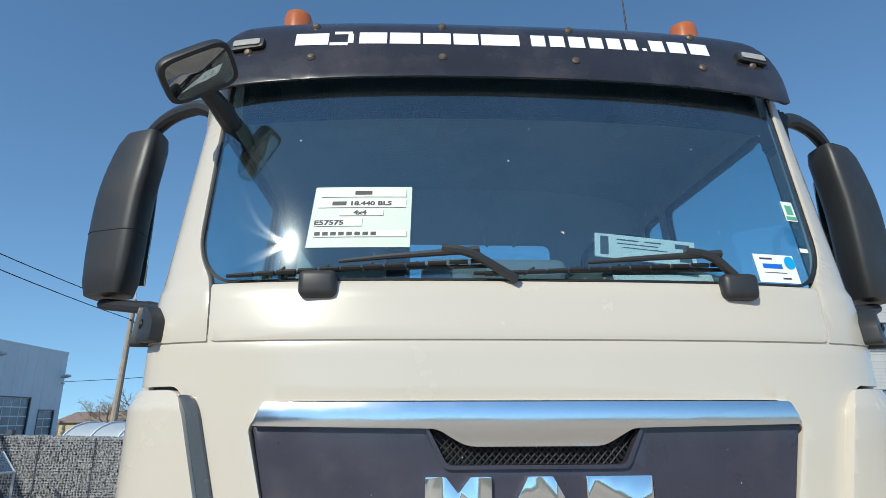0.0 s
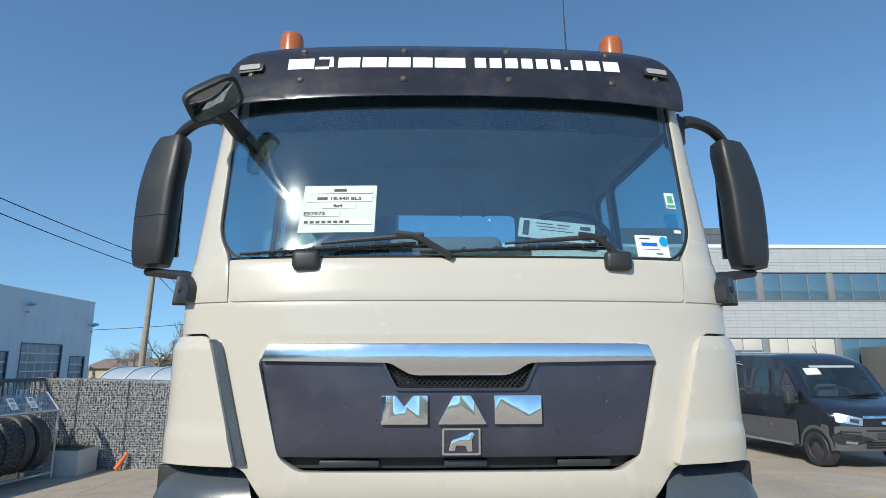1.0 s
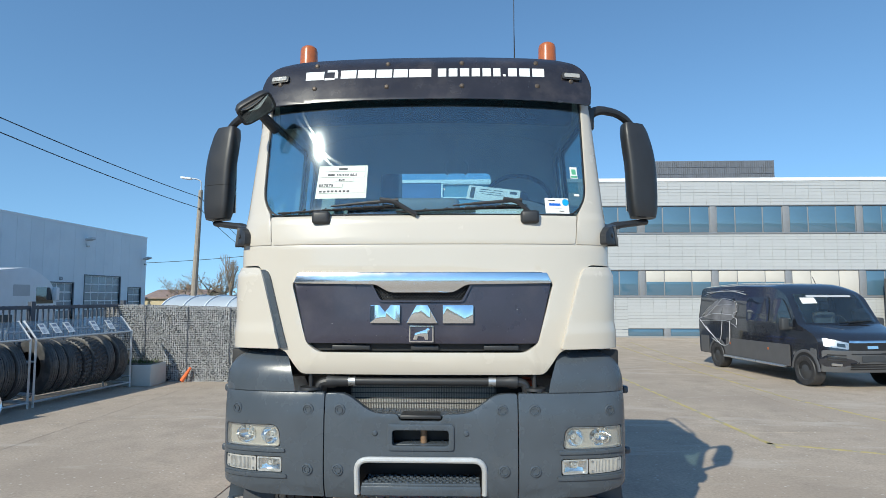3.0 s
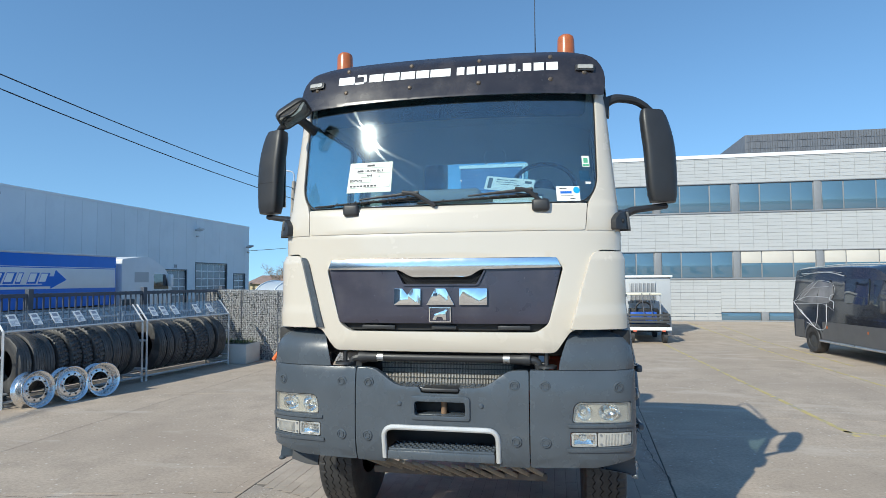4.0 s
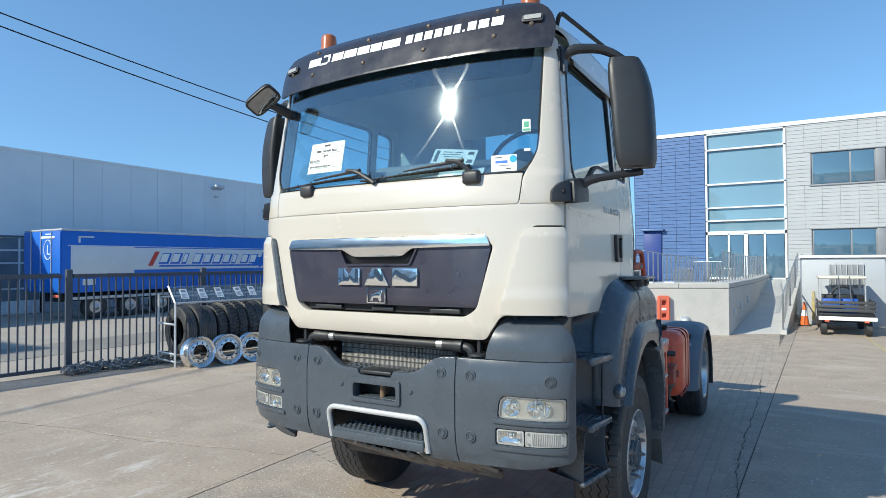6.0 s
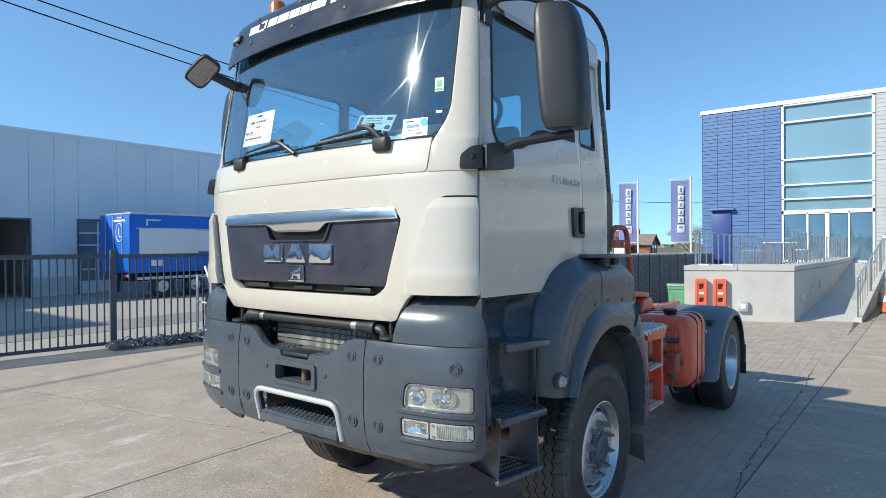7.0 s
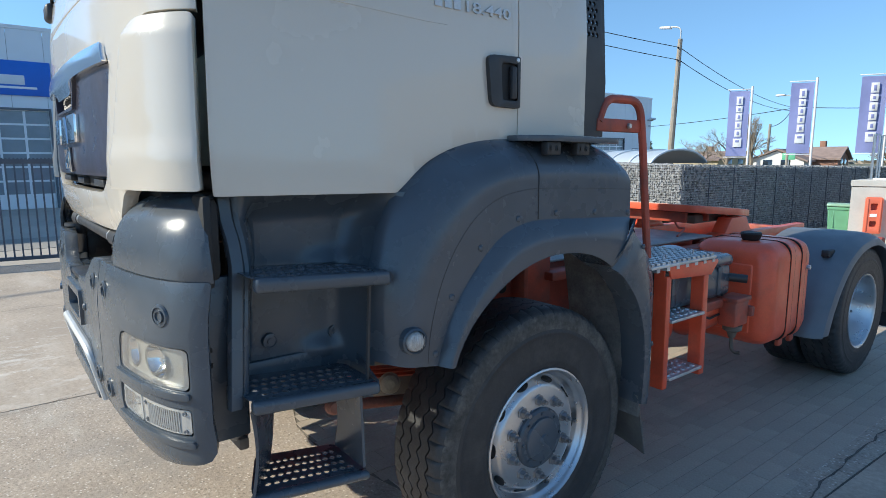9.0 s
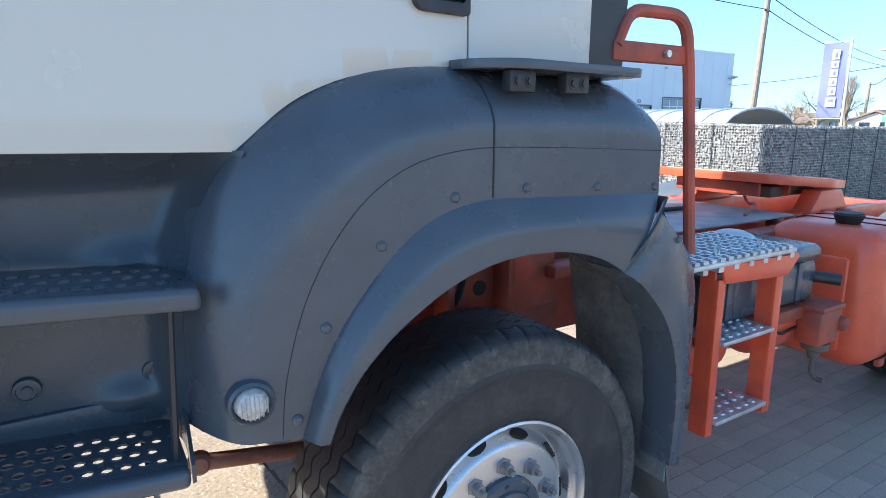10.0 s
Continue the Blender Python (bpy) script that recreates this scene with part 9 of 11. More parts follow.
def facade_tiles(x0, x1, z0, z1, material, near, name="tile"):
    """Rows of facade tiles in a rectangle; the near ones as pieces of their own, the rest joined."""
    rows, cols = max(1, round((z1 - z0) / TH)), max(1, round((x1 - x0) / TW))
    h, w = (z1 - z0) / rows, (x1 - x0) / cols
    bm = bm_new()
    me = None
    for j in range(rows):
        for i in range(cols):
            a, b = x0 + i * w, z0 + j * h
            if near and me is None:
                tb = bm_new()
                add_box(tb, 0.006, w - 0.006, -0.012, 0.0, 0.009, h - 0.009)
                me = piece_mesh(name, tb, material)
            if near:
                shared(name, me, office, Matrix.Translation((a, OY, b)))
            else:
                add_box(bm, a + 0.006, a + w - 0.006, OY - 0.012, OY, b + 0.006, b + h - 0.006)
    if not near:
        tagged(part(name, bm, material, office), kind="stuff")
    else:
        bm.free()


def office_wall(x0, x1, z0, z1, material, y0=OY, t=0.3):
    bm = bm_new()
    add_box(bm, x0, x1, y0, y0 + t, z0, z1)
    return part("wall", bm, material, office)


office_wall(2.2, 40, 6.24, 7.52, M["tile_joint"])
office_wall(2.2, 40, 3.17, 4.94, M["tile_joint"])
office_wall(2.2, 40, 0.42, 1.95, M["tile_joint"])
office_wall(2.2, 3.07, 1.95, 3.17, M["tile_joint"])
office_wall(2.2, 3.07, 4.94, 6.24, M["tile_joint"])
office_wall(22.4, 40, 4.94, 6.24, M["tile_joint"])
office_wall(25.8, 40, 1.95, 3.17, M["tile_joint"])
office_wall(2.2, 40, -0.05, 0.06, M["tile_joint"])
office_wall(2.2, 5.4, 0.06, 0.42, M["tile_joint"])
facade_tiles(2.24, 40, 6.26, 7.50, M["tile"], False)
facade_tiles(2.24, 40, 3.19, 4.92, M["tile"], False)
facade_tiles(8.0, 40, 0.44, 1.93, M["tile"], False)
facade_tiles(2.24, 8.0, 0.06, 1.93, M["tile"], True)
facade_tiles(2.24, 3.05, 1.95, 3.17, M["tile"], True)
facade_tiles(2.24, 3.05, 4.94, 6.24, M["tile"], True)
facade_tiles(22.4, 40, 4.94, 6.24, M["tile"], False)
office_wall(-3.84, -0.84, 0.0, 7.42, M["blue_joint"])
facade_tiles(-3.82, -0.86, 0.02, 7.40, M["blue_tile"], True, "blue_panel")
bm = bm_new()
add_box(bm, -3.9, 40, OY - 0.05, OY + 0.35, 7.42, 7.58)
part("parapet_trim", bm, M["white_trim"], office)
bm = bm_new()
add_box(bm, -3.84, 40, OY + 0.3, OY + 14, -0.05, 7.35)
part("core", bm, M["win_frame"], office)
bm = bm_new()
add_box(bm, -3.84, -3.6, OY + 0.3, OY + 14, 0, 7.4)
part("side_wall", bm, M["blue_tile"], office)


def window_band(z0, z1, x_start, x_end, groups, blinds):
    fr = part("window_frame", rbox(x_start - 0.04, x_end + 0.04, OY + 0.05, OY + 0.12, z0 - 0.02, z1 + 0.02, 0.01), M["win_frame"], office)
    part("window_sill", rbox(x_start - 0.08, x_end + 0.08, OY - 0.06, OY + 0.06, z0 - 0.05, z0 + 0.01, 0.01), M["win_frame"], fr)
    part("window_head", rbox(x_start - 0.08, x_end + 0.08, OY - 0.03, OY + 0.06, z1 - 0.01, z1 + 0.035, 0.01), M["win_frame"], fr)
    for gi, (x0, panes) in enumerate(groups):
        x = x0
        for w in panes:
            part("pane", rbox(x + 0.03, x + w - 0.03, OY + 0.03, OY + 0.055, z0 + 0.04, z1 - 0.04, 0.003), M["pane"], fr)
            k = blinds.get(gi, 0)
            if k:
                part("blind", rbox(x + 0.02, x + w - 0.02, OY + 0.012, OY + 0.028, z1 - 0.03 - k * (z1 - z0 - 0.06), z1 - 0.03, 0.003), M["blind"], fr)
            x += w
        part("mullion", rbox(x + 0.02, x + 0.31, OY + 0.0, OY + 0.06, z0, z1, 0.008), M["win_frame"], fr)


grp = [(3.10, (1.27, 0.80))] + [(5.48 + 3.405 * k, (0.87, 1.29, 0.91)) for k in range(5)]
window_band(4.94, 6.24, 3.08, 22.3, grp, {})
window_band(1.95, 3.17, 3.08, 25.7, grp + [(22.5, (0.87, 1.29, 0.91))], {2: 0.45, 3: 0.45, 4: 1.0})
x = 5.5
while x < 30:
    part("cellar_window", rbox(x, x + 1.9, OY + 0.06, OY + 0.1, 0.07, 0.41, 0.005), M["pane"], office)
    part("cellar_post", rbox(x + 1.92, x + 2.22, OY - 0.01, OY + 0.1, 0.06, 0.42, 0.005), M["win_frame"], office)
    x += 2.25
# glazed stair hall
gl = part("curtain_frame", rbox(-0.84, 2.2, OY + 0.10, OY + 0.18, 1.1, 7.44, 0.01), M["pane_light"], office, "tall glazed entrance front with white bars")
for z, h in ((7.40, 0.10), (6.70, 0.07), (5.20, 0.07), (4.19, 0.06), (3.63, 0.06), (3.10, 0.16), (1.17, 0.08)):
    part("transom", rbox(-0.84, 2.2, OY - 0.02, OY + 0.11, z - h / 2, z + h / 2, 0.008), M["white_trim"], gl)
for x in (-0.80, 2.16):
    part("jamb", rbox(x - 0.04, x + 0.04, OY - 0.02, OY + 0.11, 1.1, 7.44, 0.008), M["white_trim"], gl)
for x in (0.05, 0.66, 0.74, 1.40):
    part("door_post", rbox(x - 0.035, x + 0.035, OY - 0.02, OY + 0.11, 1.17, 3.10, 0.008), M["white_trim"], gl)
for x0, x1 in ((-0.74, 0.0), (0.1, 0.6), (0.8, 1.35), (1.45, 2.1)):
    part("door_pane", rbox(x0, x1, OY + 0.02, OY + 0.04, 1.22, 3.0, 0.003), M["pane"], gl)
dr_ = part("side_door", rbox(-3.45, -2.68, OY - 0.06, OY - 0.012, 1.06, 3.28, 0.01), mat("dark_blue_door", (0.03, 0.06, 0.24), 0.45, vary=0.05), office, "dark blue service door")
part("door_hood", rbox(-3.5, -2.55, OY - 0.25, OY - 0.012, 3.28, 3.36, 0.01), M["blue_tile"], dr_)
# plant screen on the roof
scr = thing("roof_screen", "grey slatted plant screen on the office roof", "screen")
part("screen_body", rbox(10.7, 17.7, 30.0, 36, 7.3, 9.55, 0.02), M["roof_slat"], scr)
sl = bm_new()
add_box(sl, 0.01, 0.105, -0.03, 0.0, 0.0, 0.345)
sme = piece_mesh("slat", sl, M["roof_slat"])
for j in range(4):
    for i in range(58):
        shared("slat", sme, scr, Matrix.Translation((10.72 + i * 0.12, 30.0, 8.05 + j * 0.375)))

# ---- terrace, ramp and railings ----
terrace = thing("entrance_terrace", "cast concrete terrace in front of the office entrance", "terrace", kind="structure")
tp = [(-1.42, 13.20), (0.85, 14.12), (1.27, 18.2), (1.55, 24.9), (0.85, 24.9), (0.62, 18.2), (0.42, 15.25), (-1.50, 14.45)]


def prism(pts, z0, z1):
    bm = bm_new()
    lo = [bm.verts.new((x, y, z0)) for x, y in pts]
    hi = [bm.verts.new((x, y, z1)) for x, y in pts]
    bm.faces.new(lo[::-1])
    bm.faces.new(hi)
    for i in range(len(pts)):
        j = (i + 1) % len(pts)
        bm.faces.new((lo[i], lo[j], hi[j], hi[i]))
    return bm


part("terrace_wall", prism(tp, -0.05, 1.215), M["concrete_wall"], terrace)
part("shadow_joint", prism([(x - (0.012 if x > 0.8 else -0.012 if x < -1.3 else 0), y + (0.014 if y < 14.2 else 0)) for x, y in tp], 1.212, 1.232), M["black"], terrace)
tm = [(tp[0][0] * 0.5 + tp[1][0] * 0.5 - 0.01, tp[0][1] * 0.5 + tp[1][1] * 0.5 - 0.015), (-0.53, 14.86)]
part("terrace_slab", prism([(tp[0][0] - 0.012, tp[0][1] - 0.012), (tm[0][0] - 0.004, tm[0][1] - 0.002), tm[1], tp[7]], 1.23, 1.352), M["concrete_wall"], terrace, bevel=0.008)
part("terrace_slab", prism([(tm[0][0] + 0.004, tm[0][1] + 0.002), (tp[1][0] + 0.012, tp[1][1] - 0.012), (tp[2][0] + 0.012, tp[2][1]), tp[3], tp[4], tp[5], tp[6], (-0.525, 14.86)], 1.23, 1.352), M["concrete_wall"], terrace, bevel=0.008)
ramp_pts = [(0.90, 14.5, 0.0), (1.98, 15.05, 0.0), (2.45, 23.6, 1.14), (1.5, 23.6, 1.14)]
bm = bm_new()
hi = [bm.verts.new(p) for p in ramp_pts]
lo = [bm.verts.new((p[0], p[1], -0.05)) for p in ramp_pts]
bm.faces.new(hi)
bm.faces.new(lo[::-1])
for i in range(4):
    bm.faces.new((lo[i], lo[(i + 1) % 4], hi[(i + 1) % 4], hi[i]))
part("ramp", bm, M["concrete_wall"], terrace)
part("landing", prism([(1.5, 23.6), (3.0, 23.6), (3.0, 24.95), (1.5, 24.95)], -0.05, 1.145), M["concrete_wall"], terrace)
bm = bm_new()
q = [(1.99, 15.0, 0.10), (2.14, 15.0, 0.10), (2.62, 23.6, 1.26), (2.46, 23.6, 1.26)]
hi = [bm.verts.new(p) for p in q]
lo = [bm.verts.new((p[0], p[1], -0.05)) for p in q]
bm.faces.new(hi)
bm.faces.new(lo[::-1])
for i in range(4):
    bm.faces.new((lo[i], lo[(i + 1) % 4], hi[(i + 1) % 4], hi[i]))
part("ramp_kerb", bm, M["concrete_wall"], terrace)
for k, s in enumerate((0.18, 0.42, 0.68)):
    x, y = 0.85 + (1.27 - 0.85) * s, 14.12 + (18.2 - 14.12) * s
    bm = rbox(-0.03, 0.03, -0.10, 0.10, -0.10, 0.10, 0.01, 2, Matrix.Translation((x + 0.02, y, 0.45 + 0.5 * s)))
    part("wall_light", bm, M["galv"], terrace)


def railing(pts, h=0.95, every=0.13, name="railing", label="stainless steel railing with upright bars", h2=None, bar=0.010, major=6):
    r = thing(name, label, "railing", "terrace railings")
    for (x0, y0, z0), (x1, y1, z1) in zip(pts, pts[1:]):
        a, b = Vector((x0, y0, z0)), Vector((x1, y1, z1))
        L = (b - a).length
        bm = bm_new()
        g2 = h if h2 is None else h2
        add_tube(bm, [a + Vector((0, 0, h)), b + Vector((0, 0, g2))], 0.012 if bar > 0.010 else 0.022, 8)
        part("handrail", bm, M["steel"], r)
        n = max(1, int(L / every))
        for i in range(n + 1):
            p = a.lerp(b, i / n)
            big = i % major == 0
            ht = h + (g2 - h) * i / n
            bm = bm_new()
            add_tube(bm, [p + Vector((0, 0, 0.0 if big else (0.0 if bar > 0.010 else 0.08))), p + Vector((0, 0, ht))], 0.026 if big else bar, 6)
            part("post" if big else "baluster", bm, M["steel"], r)
    return r


railing([(-1.34, 13.95, 1.345), (-1.38, 14.4, 1.345)], 0.90, 0.3, bar=0.019)
railing([(-1.36, 14.46, 0.75), (-0.98, 17.6, 0.72)], 1.49, 0.40, h2=1.38, bar=0.019, major=5)
railing([(-0.95, 17.62, 0.75), (-0.75, 21.5, 0.75)], 1.35, 0.42, h2=1.30, bar=0.019, major=5)
railing([(0.62, 15.35, 1.345), (1.08, 18.7, 1.345)], 0.86, 0.34, h2=0.72, bar=0.019, major=4)
railing([(1.09, 18.75, 1.345), (1.35, 23.6, 1.345)], 0.72, 0.5, bar=0.019, major=4)
part("lower_landing", prism([(-1.42, 14.6), (0.40, 15.6), (0.6, 18.2), (0.8, 24.9), (-1.2, 24.9)], -0.05, 0.75), M["concrete_wall"], terrace)
railing([(-0.62, 19.2, 0.75), (0.18, 19.2, 0.75)], 1.15, 0.075, bar=0.017)
railing([(-0.55, 19.9, 0.75), (0.25, 19.9, 0.75)], 1.15, 0.10, bar=0.017)
railing([(-1.25, 19.0, 0.75), (-0.62, 19.05, 0.75)], 0.90, 0.075, bar=0.017)
railing([(0.20, 19.4, 0.75), (0.62, 19.3, 0.75)], 0.92, 0.075, bar=0.017)
for x, y in ((-1.05, 13.62), (-0.55, 13.86)):
    lt = link_mesh("floor_spotlight", rbox(-0.13, 0.13, -0.10, 0.10, 0.0, 0.035, 0.012, 2, Matrix.Translation((x, y, 1.352))), M["white_trim"])
    tagged(lt, "flat white floor light on the terrace edge", "light", "terrace lights")
railing([(2.06, 15.1, 0.10), (2.53, 23.5, 1.24)], 0.95, 0.5, "ramp_railing", "stainless steel handrail along the ramp")
railing([(2.65, 23.4, 1.2), (4.2, 23.9, 0.0)], 0.95, 0.9, "stair_railing", "thin steel handrail beside the entrance steps")
AB = Vector((2.27, 0.92, 0)).normalized()
an = Vector((AB.y, -AB.x, 0))
for s0, s1 in ((0.24, 0.52), (0.66, 0.96)):
    m = Matrix.Translation(Vector((-1.42, 13.20, 0)) + AB * s0 + an * 0.06) @ pose(0, 0, 0, 0, 0, math.degrees(math.atan2(AB.y, AB.x)))
    box = thing("hose_cabinet", "red plastic extinguisher cabinet hung on the terrace wall", "cabinet", "red cabinets", at=m)
    w = s1 - s0
    part("shell", panel(round_poly([(0, 0.33, 0.03), (w, 0.33, 0.03), (w, 1.03, 0.05), (0, 1.03, 0.05)]), [round_poly([(w * 0.32, 0.78, 0.02), (w * 0.70, 0.78, 0.02), (w * 0.70, 0.91, 0.02), (w * 0.32, 0.91, 0.02)]), round_poly([(w * 0.32, 0.46, 0.02), (w * 0.70, 0.46, 0.02), (w * 0.70, 0.57, 0.02), (w * 0.32, 0.57, 0.02)])], lambda x, z, d: Vector((x, -0.05 + d, z)), 0.10, 0, 0, 0.012), M["plastic_red"], box)
    part("rib", rbox(0.02, 0.05, -0.065, -0.045, 0.37, 1.0, 0.008), M["plastic_red"], box)
    part("rib", rbox(w - 0.05, w - 0.02, -0.065, -0.045, 0.37, 1.0, 0.008), M["plastic_red"], box)
    part("label_plate", rbox(w * 0.3, w * 0.7, -0.056, -0.048, 0.65, 0.71, 0.002), M["white"], box)
    part("back_plate", rbox(0.02, w - 0.02, 0.03, 0.055, 0.36, 1.0, 0.006), M["red_dull"], box)
m = Matrix.Translation(Vector((-1.42, 13.20, 0)) + AB * 1.32) @ pose(0, 0, 0, 0, 0, math.degrees(math.atan2(AB.y, AB.x)))
sb = thing("socket_box", "grey socket box on the terrace wall", "socket", at=m)
part("casing", rbox(-0.11, 0.11, -0.10, 0.0, 0.24, 0.49, 0.015), M["galv"], sb)
part("flap", rbox(-0.055, 0.055, -0.115, -0.098, 0.31, 0.43, 0.008), M["white"], sb)
# green bin
gbin = thing("wheelie_bin", "green plastic wheelie bin beside the terrace", "bin", at=Matrix.Translation((-1.74, 13.75, 0)) @ pose(0, 0, 0, 0, 0, 18) @ Matrix.Diagonal((0.84, 0.84, 0.81, 1)))
bm = bm_new()
add_box(bm, -0.23, 0.23, -0.25, 0.25, 0.06, 0.98, None, (1.22, 1.22))
part("tub", bm, M["bin_green"], gbin, bevel=0.02)
part("lid", rbox(-0.31, 0.31, -0.35, 0.32, 0.985, 1.045, 0.028), M["bin_lid"], gbin)
part("rim_band", rbox(-0.295, 0.295, -0.32, 0.31, 0.90, 0.975, 0.015), M["bin_green"], gbin)
for x in (-0.15, 0.15):
    part("rib", rbox(x - 0.012, x + 0.012, -0.30, -0.262, 0.45, 0.9, 0.006), M["bin_green"], gbin)
for x in (-0.22, 0.22):
    bm = bm_new()
    add_tube(bm, [(x - 0.03, 0.24, 0.10), (x + 0.03, 0.24, 0.10)], 0.10, 14)
    part("wheel", bm, M["black"], gbin)

# ---- kiosk, utility cart, cones ----
kiosk = thing("kiosk", "pale grey cabin with a barred window", "cabin", at=Matrix.Translation((0.2, 0.6, 0)))
part("cabin_body", rbox(2.36, 4.42, 17.5, 19.8, 0.0, 2.0, 0.02), M["kiosk"], kiosk)
part("cabin_roof", rbox(2.30, 4.48, 17.42, 19.9, 2.0, 2.08, 0.02), M["white_trim"], kiosk)
win = part("window", rbox(3.05, 3.92, 17.47, 17.505, 1.12, 1.80, 0.005), M["win_frame"], kiosk)
for i in range(7):
    bm = bm_new()
    add_tube(bm, [(3.08 + i * 0.135, 17.45, 1.10), (3.08 + i * 0.135, 17.45, 1.82)], 0.014, 6)
    part("window_bar", bm, M["galv"], win)
part("yellow_strip", rbox(2.60, 2.68, 17.46, 17.505, 0.15, 1.0, 0.005), M["yellow_line"], kiosk)
cart = thing("utility_cart", "small utility cart with cream roof and slatted load bed", "cart", at=Matrix.Translation((3.46, 15.2, 0)))
part("load_bed", rbox(-0.60, 0.60, 0.0, 1.2, 0.50, 0.58, 0.02), M["black"], cart)
for z in (0.62, 0.72, 0.82):
    part("slat", rbox(-0.60, 0.60, -0.02, 0.01, z, z + 0.075, 0.006), mat("cart_slat", (0.06, 0.062, 0.065), 0.6) if z < 0.63 else bpy.data.materials["cart_slat"], cart)
    for g in (-1, 1):
        part("slat", rbox(g * 0.60 - 0.012, g * 0.60 + 0.012, 0.0, 1.2, z, z + 0.075, 0.006), bpy.data.materials["cart_slat"], cart)
part("rear_skirt", rbox(-0.60, 0.64, -0.03, 0.02, 0.40, 0.50, 0.01), M["white_trim"], cart)
part("roof", rbox(-0.55, 0.55, 1.0, 2.5, 1.43, 1.50, 0.04), M["cart_cream"], cart)
for g in (-1, 1):
    for y in (1.05, 2.4):
        bm = bm_new()
        add_tube(bm, [(g * 0.50, y, 0.5), (g * 0.50, y, 1.45)], 0.02, 6)
        part("roof_post", bm, M["galv"], cart)
    bm = bm_new()
    add_lathe(bm, [(0, 0.08), (0.12, 0.08), (0.2, 0.06), (0.2, -0.06), (0.12, -0.08), (0, -0.08)], 24, Matrix.Translation((g * 0.48, 0.28, 0.2)) @ pose(0, 0, 0, 0, 90, 0))
    part("tyre", bm, M["tyre"], cart)
    bm = bm_new()
    add_lathe(bm, [(0, 0.08), (0.12, 0.08), (0.2, 0.06), (0.2, -0.06), (0.12, -0.08), (0, -0.08)], 24, Matrix.Translation((g * 0.48, 2.2, 0.2)) @ pose(0, 0, 0, 0, 90, 0))
    part("tyre", bm, M["tyre"], cart)
    part("tail_lamp", rbox(g * 0.42 - 0.05, g * 0.42 + 0.05, -0.04, -0.02, 0.36, 0.41, 0.005), M["plastic_red"], cart)
    bm = bm_new()
    add_tube(bm, [(g * 0.12, -0.02, 0.62), (g * 0.12, 0.6, 1.50)], 0.015, 5)
    part("stay", bm, M["fence"], cart)
part("body", rbox(-0.55, 0.55, 1.2, 2.6, 0.25, 0.65, 0.05), M["van_plastic"], cart)
part("seat", rbox(-0.5, 0.5, 1.25, 1.5, 0.65, 1.0, 0.05), M["black"], cart)
bm = bm_new()
add_tube(bm, [(0.24 * math.cos(t), 1.15, 0.98 + 0.24 * math.sin(t)) for t in [k * math.pi / 12 for k in range(13)]], 0.03, 6)
part("hoop", bm, M["black"], cart)
for x, y, w in ((-0.3, 0.4, 0.2), (0.1, 0.5, 0.18)):
    cr = link_mesh("blue_crate", rbox(3.46 + x - w, 3.46 + x + w, 15.2 + y - 0.15, 15.2 + y + 0.15, 0.58, 0.93, 0.02), M["cart_blue"])
    tagged(cr, "blue plastic crate on the cart's load bed", "crate", "blue crates")
cone_o = thing("traffic_cone", "orange and white traffic cone on a metal stand", "cone", at=Matrix.Translation((2.60, 17.6, 0)))
bm = bm_new()
add_lathe(bm, [(0, 0.70), (0.025, 0.70), (0.12, 0.05), (0.12, 0.0)], 18)
part("cone_body", bm, M["cone"], cone_o)
bm = bm_new()
add_lathe(bm, [(0.062, 0.47), (0.088, 0.30)], 18, None, False)
part("band", bm, M["white"], cone_o)
part("foot", rbox(-0.16, 0.16, -0.16, 0.16, 0, 0.03, 0.01), M["black"], cone_o)

# ---- van ----
vm = Matrix.Translation((8.52, 11.9, 0)) @ pose(0, 0, 0, 0, 0, 7.0)
van = thing("panel_van", "dark panel van with silver side graphics, parked on the yard", "van", at=vm)
vp = round_poly([(-2.40, 0.35, 0.05), (-2.49, 0.60, 0.06), (-2.45, 1.02, 0.08), (-2.28, 1.16, 0.12), (-1.70, 1.34, 0.05), (-1.10, 2.06, 0.30), (-0.7, 2.26, 0.2), (1.0, 2.32, 0.5), (2.60, 2.26, 0.15), (2.70, 1.2, 0.2), (2.66, 0.35, 0.06)], 5)


def van_side(y, z, d):
    tumble = 0.10 * max(0, (z - 1.2) / 1.1) ** 1.6
    nose = 0.10 * max(0, (-1.9 - y) / 0.95) ** 2
    return Vector((1.0 - tumble - nose - d, y, z))


def van_pull(y, s):
    """How far the nose is drawn back towards its sides."""
    return 0.34 * abs(s) ** 3.2 * min(1.0, max(0.0, (-1.2 - y) / 1.4))


bm = bm_new()
rows = []
for k in range(21):
    s = -math.cos(math.pi * k / 20)
    rows.append([bm.verts.new((s * van_side(p.x, p.y, 0).x, p.x + van_pull(p.x, s), p.y - 0.09 * abs(s) ** 5 * max(0.0, (p.y - 1.9) / 0.4))) for p in vp])
for i, (a, b) in enumerate(zip(rows, rows[1:])):
    for k in range(len(vp)):
        q = (vp[k] + vp[(k + 1) % len(vp)]) / 2
        if 4 <= i <= 15 and 1.36 < q.y < 2.0 and -1.72 < q.x < -1.0:
            continue
        bm.faces.new((a[k], a[(k + 1) % len(vp)], b[(k + 1) % len(vp)], b[k]))
bm.faces.new(rows[0])
bm.faces.new(rows[-1])
part("van_body", bm, M["van"], van, "dark glossy van body", 40)


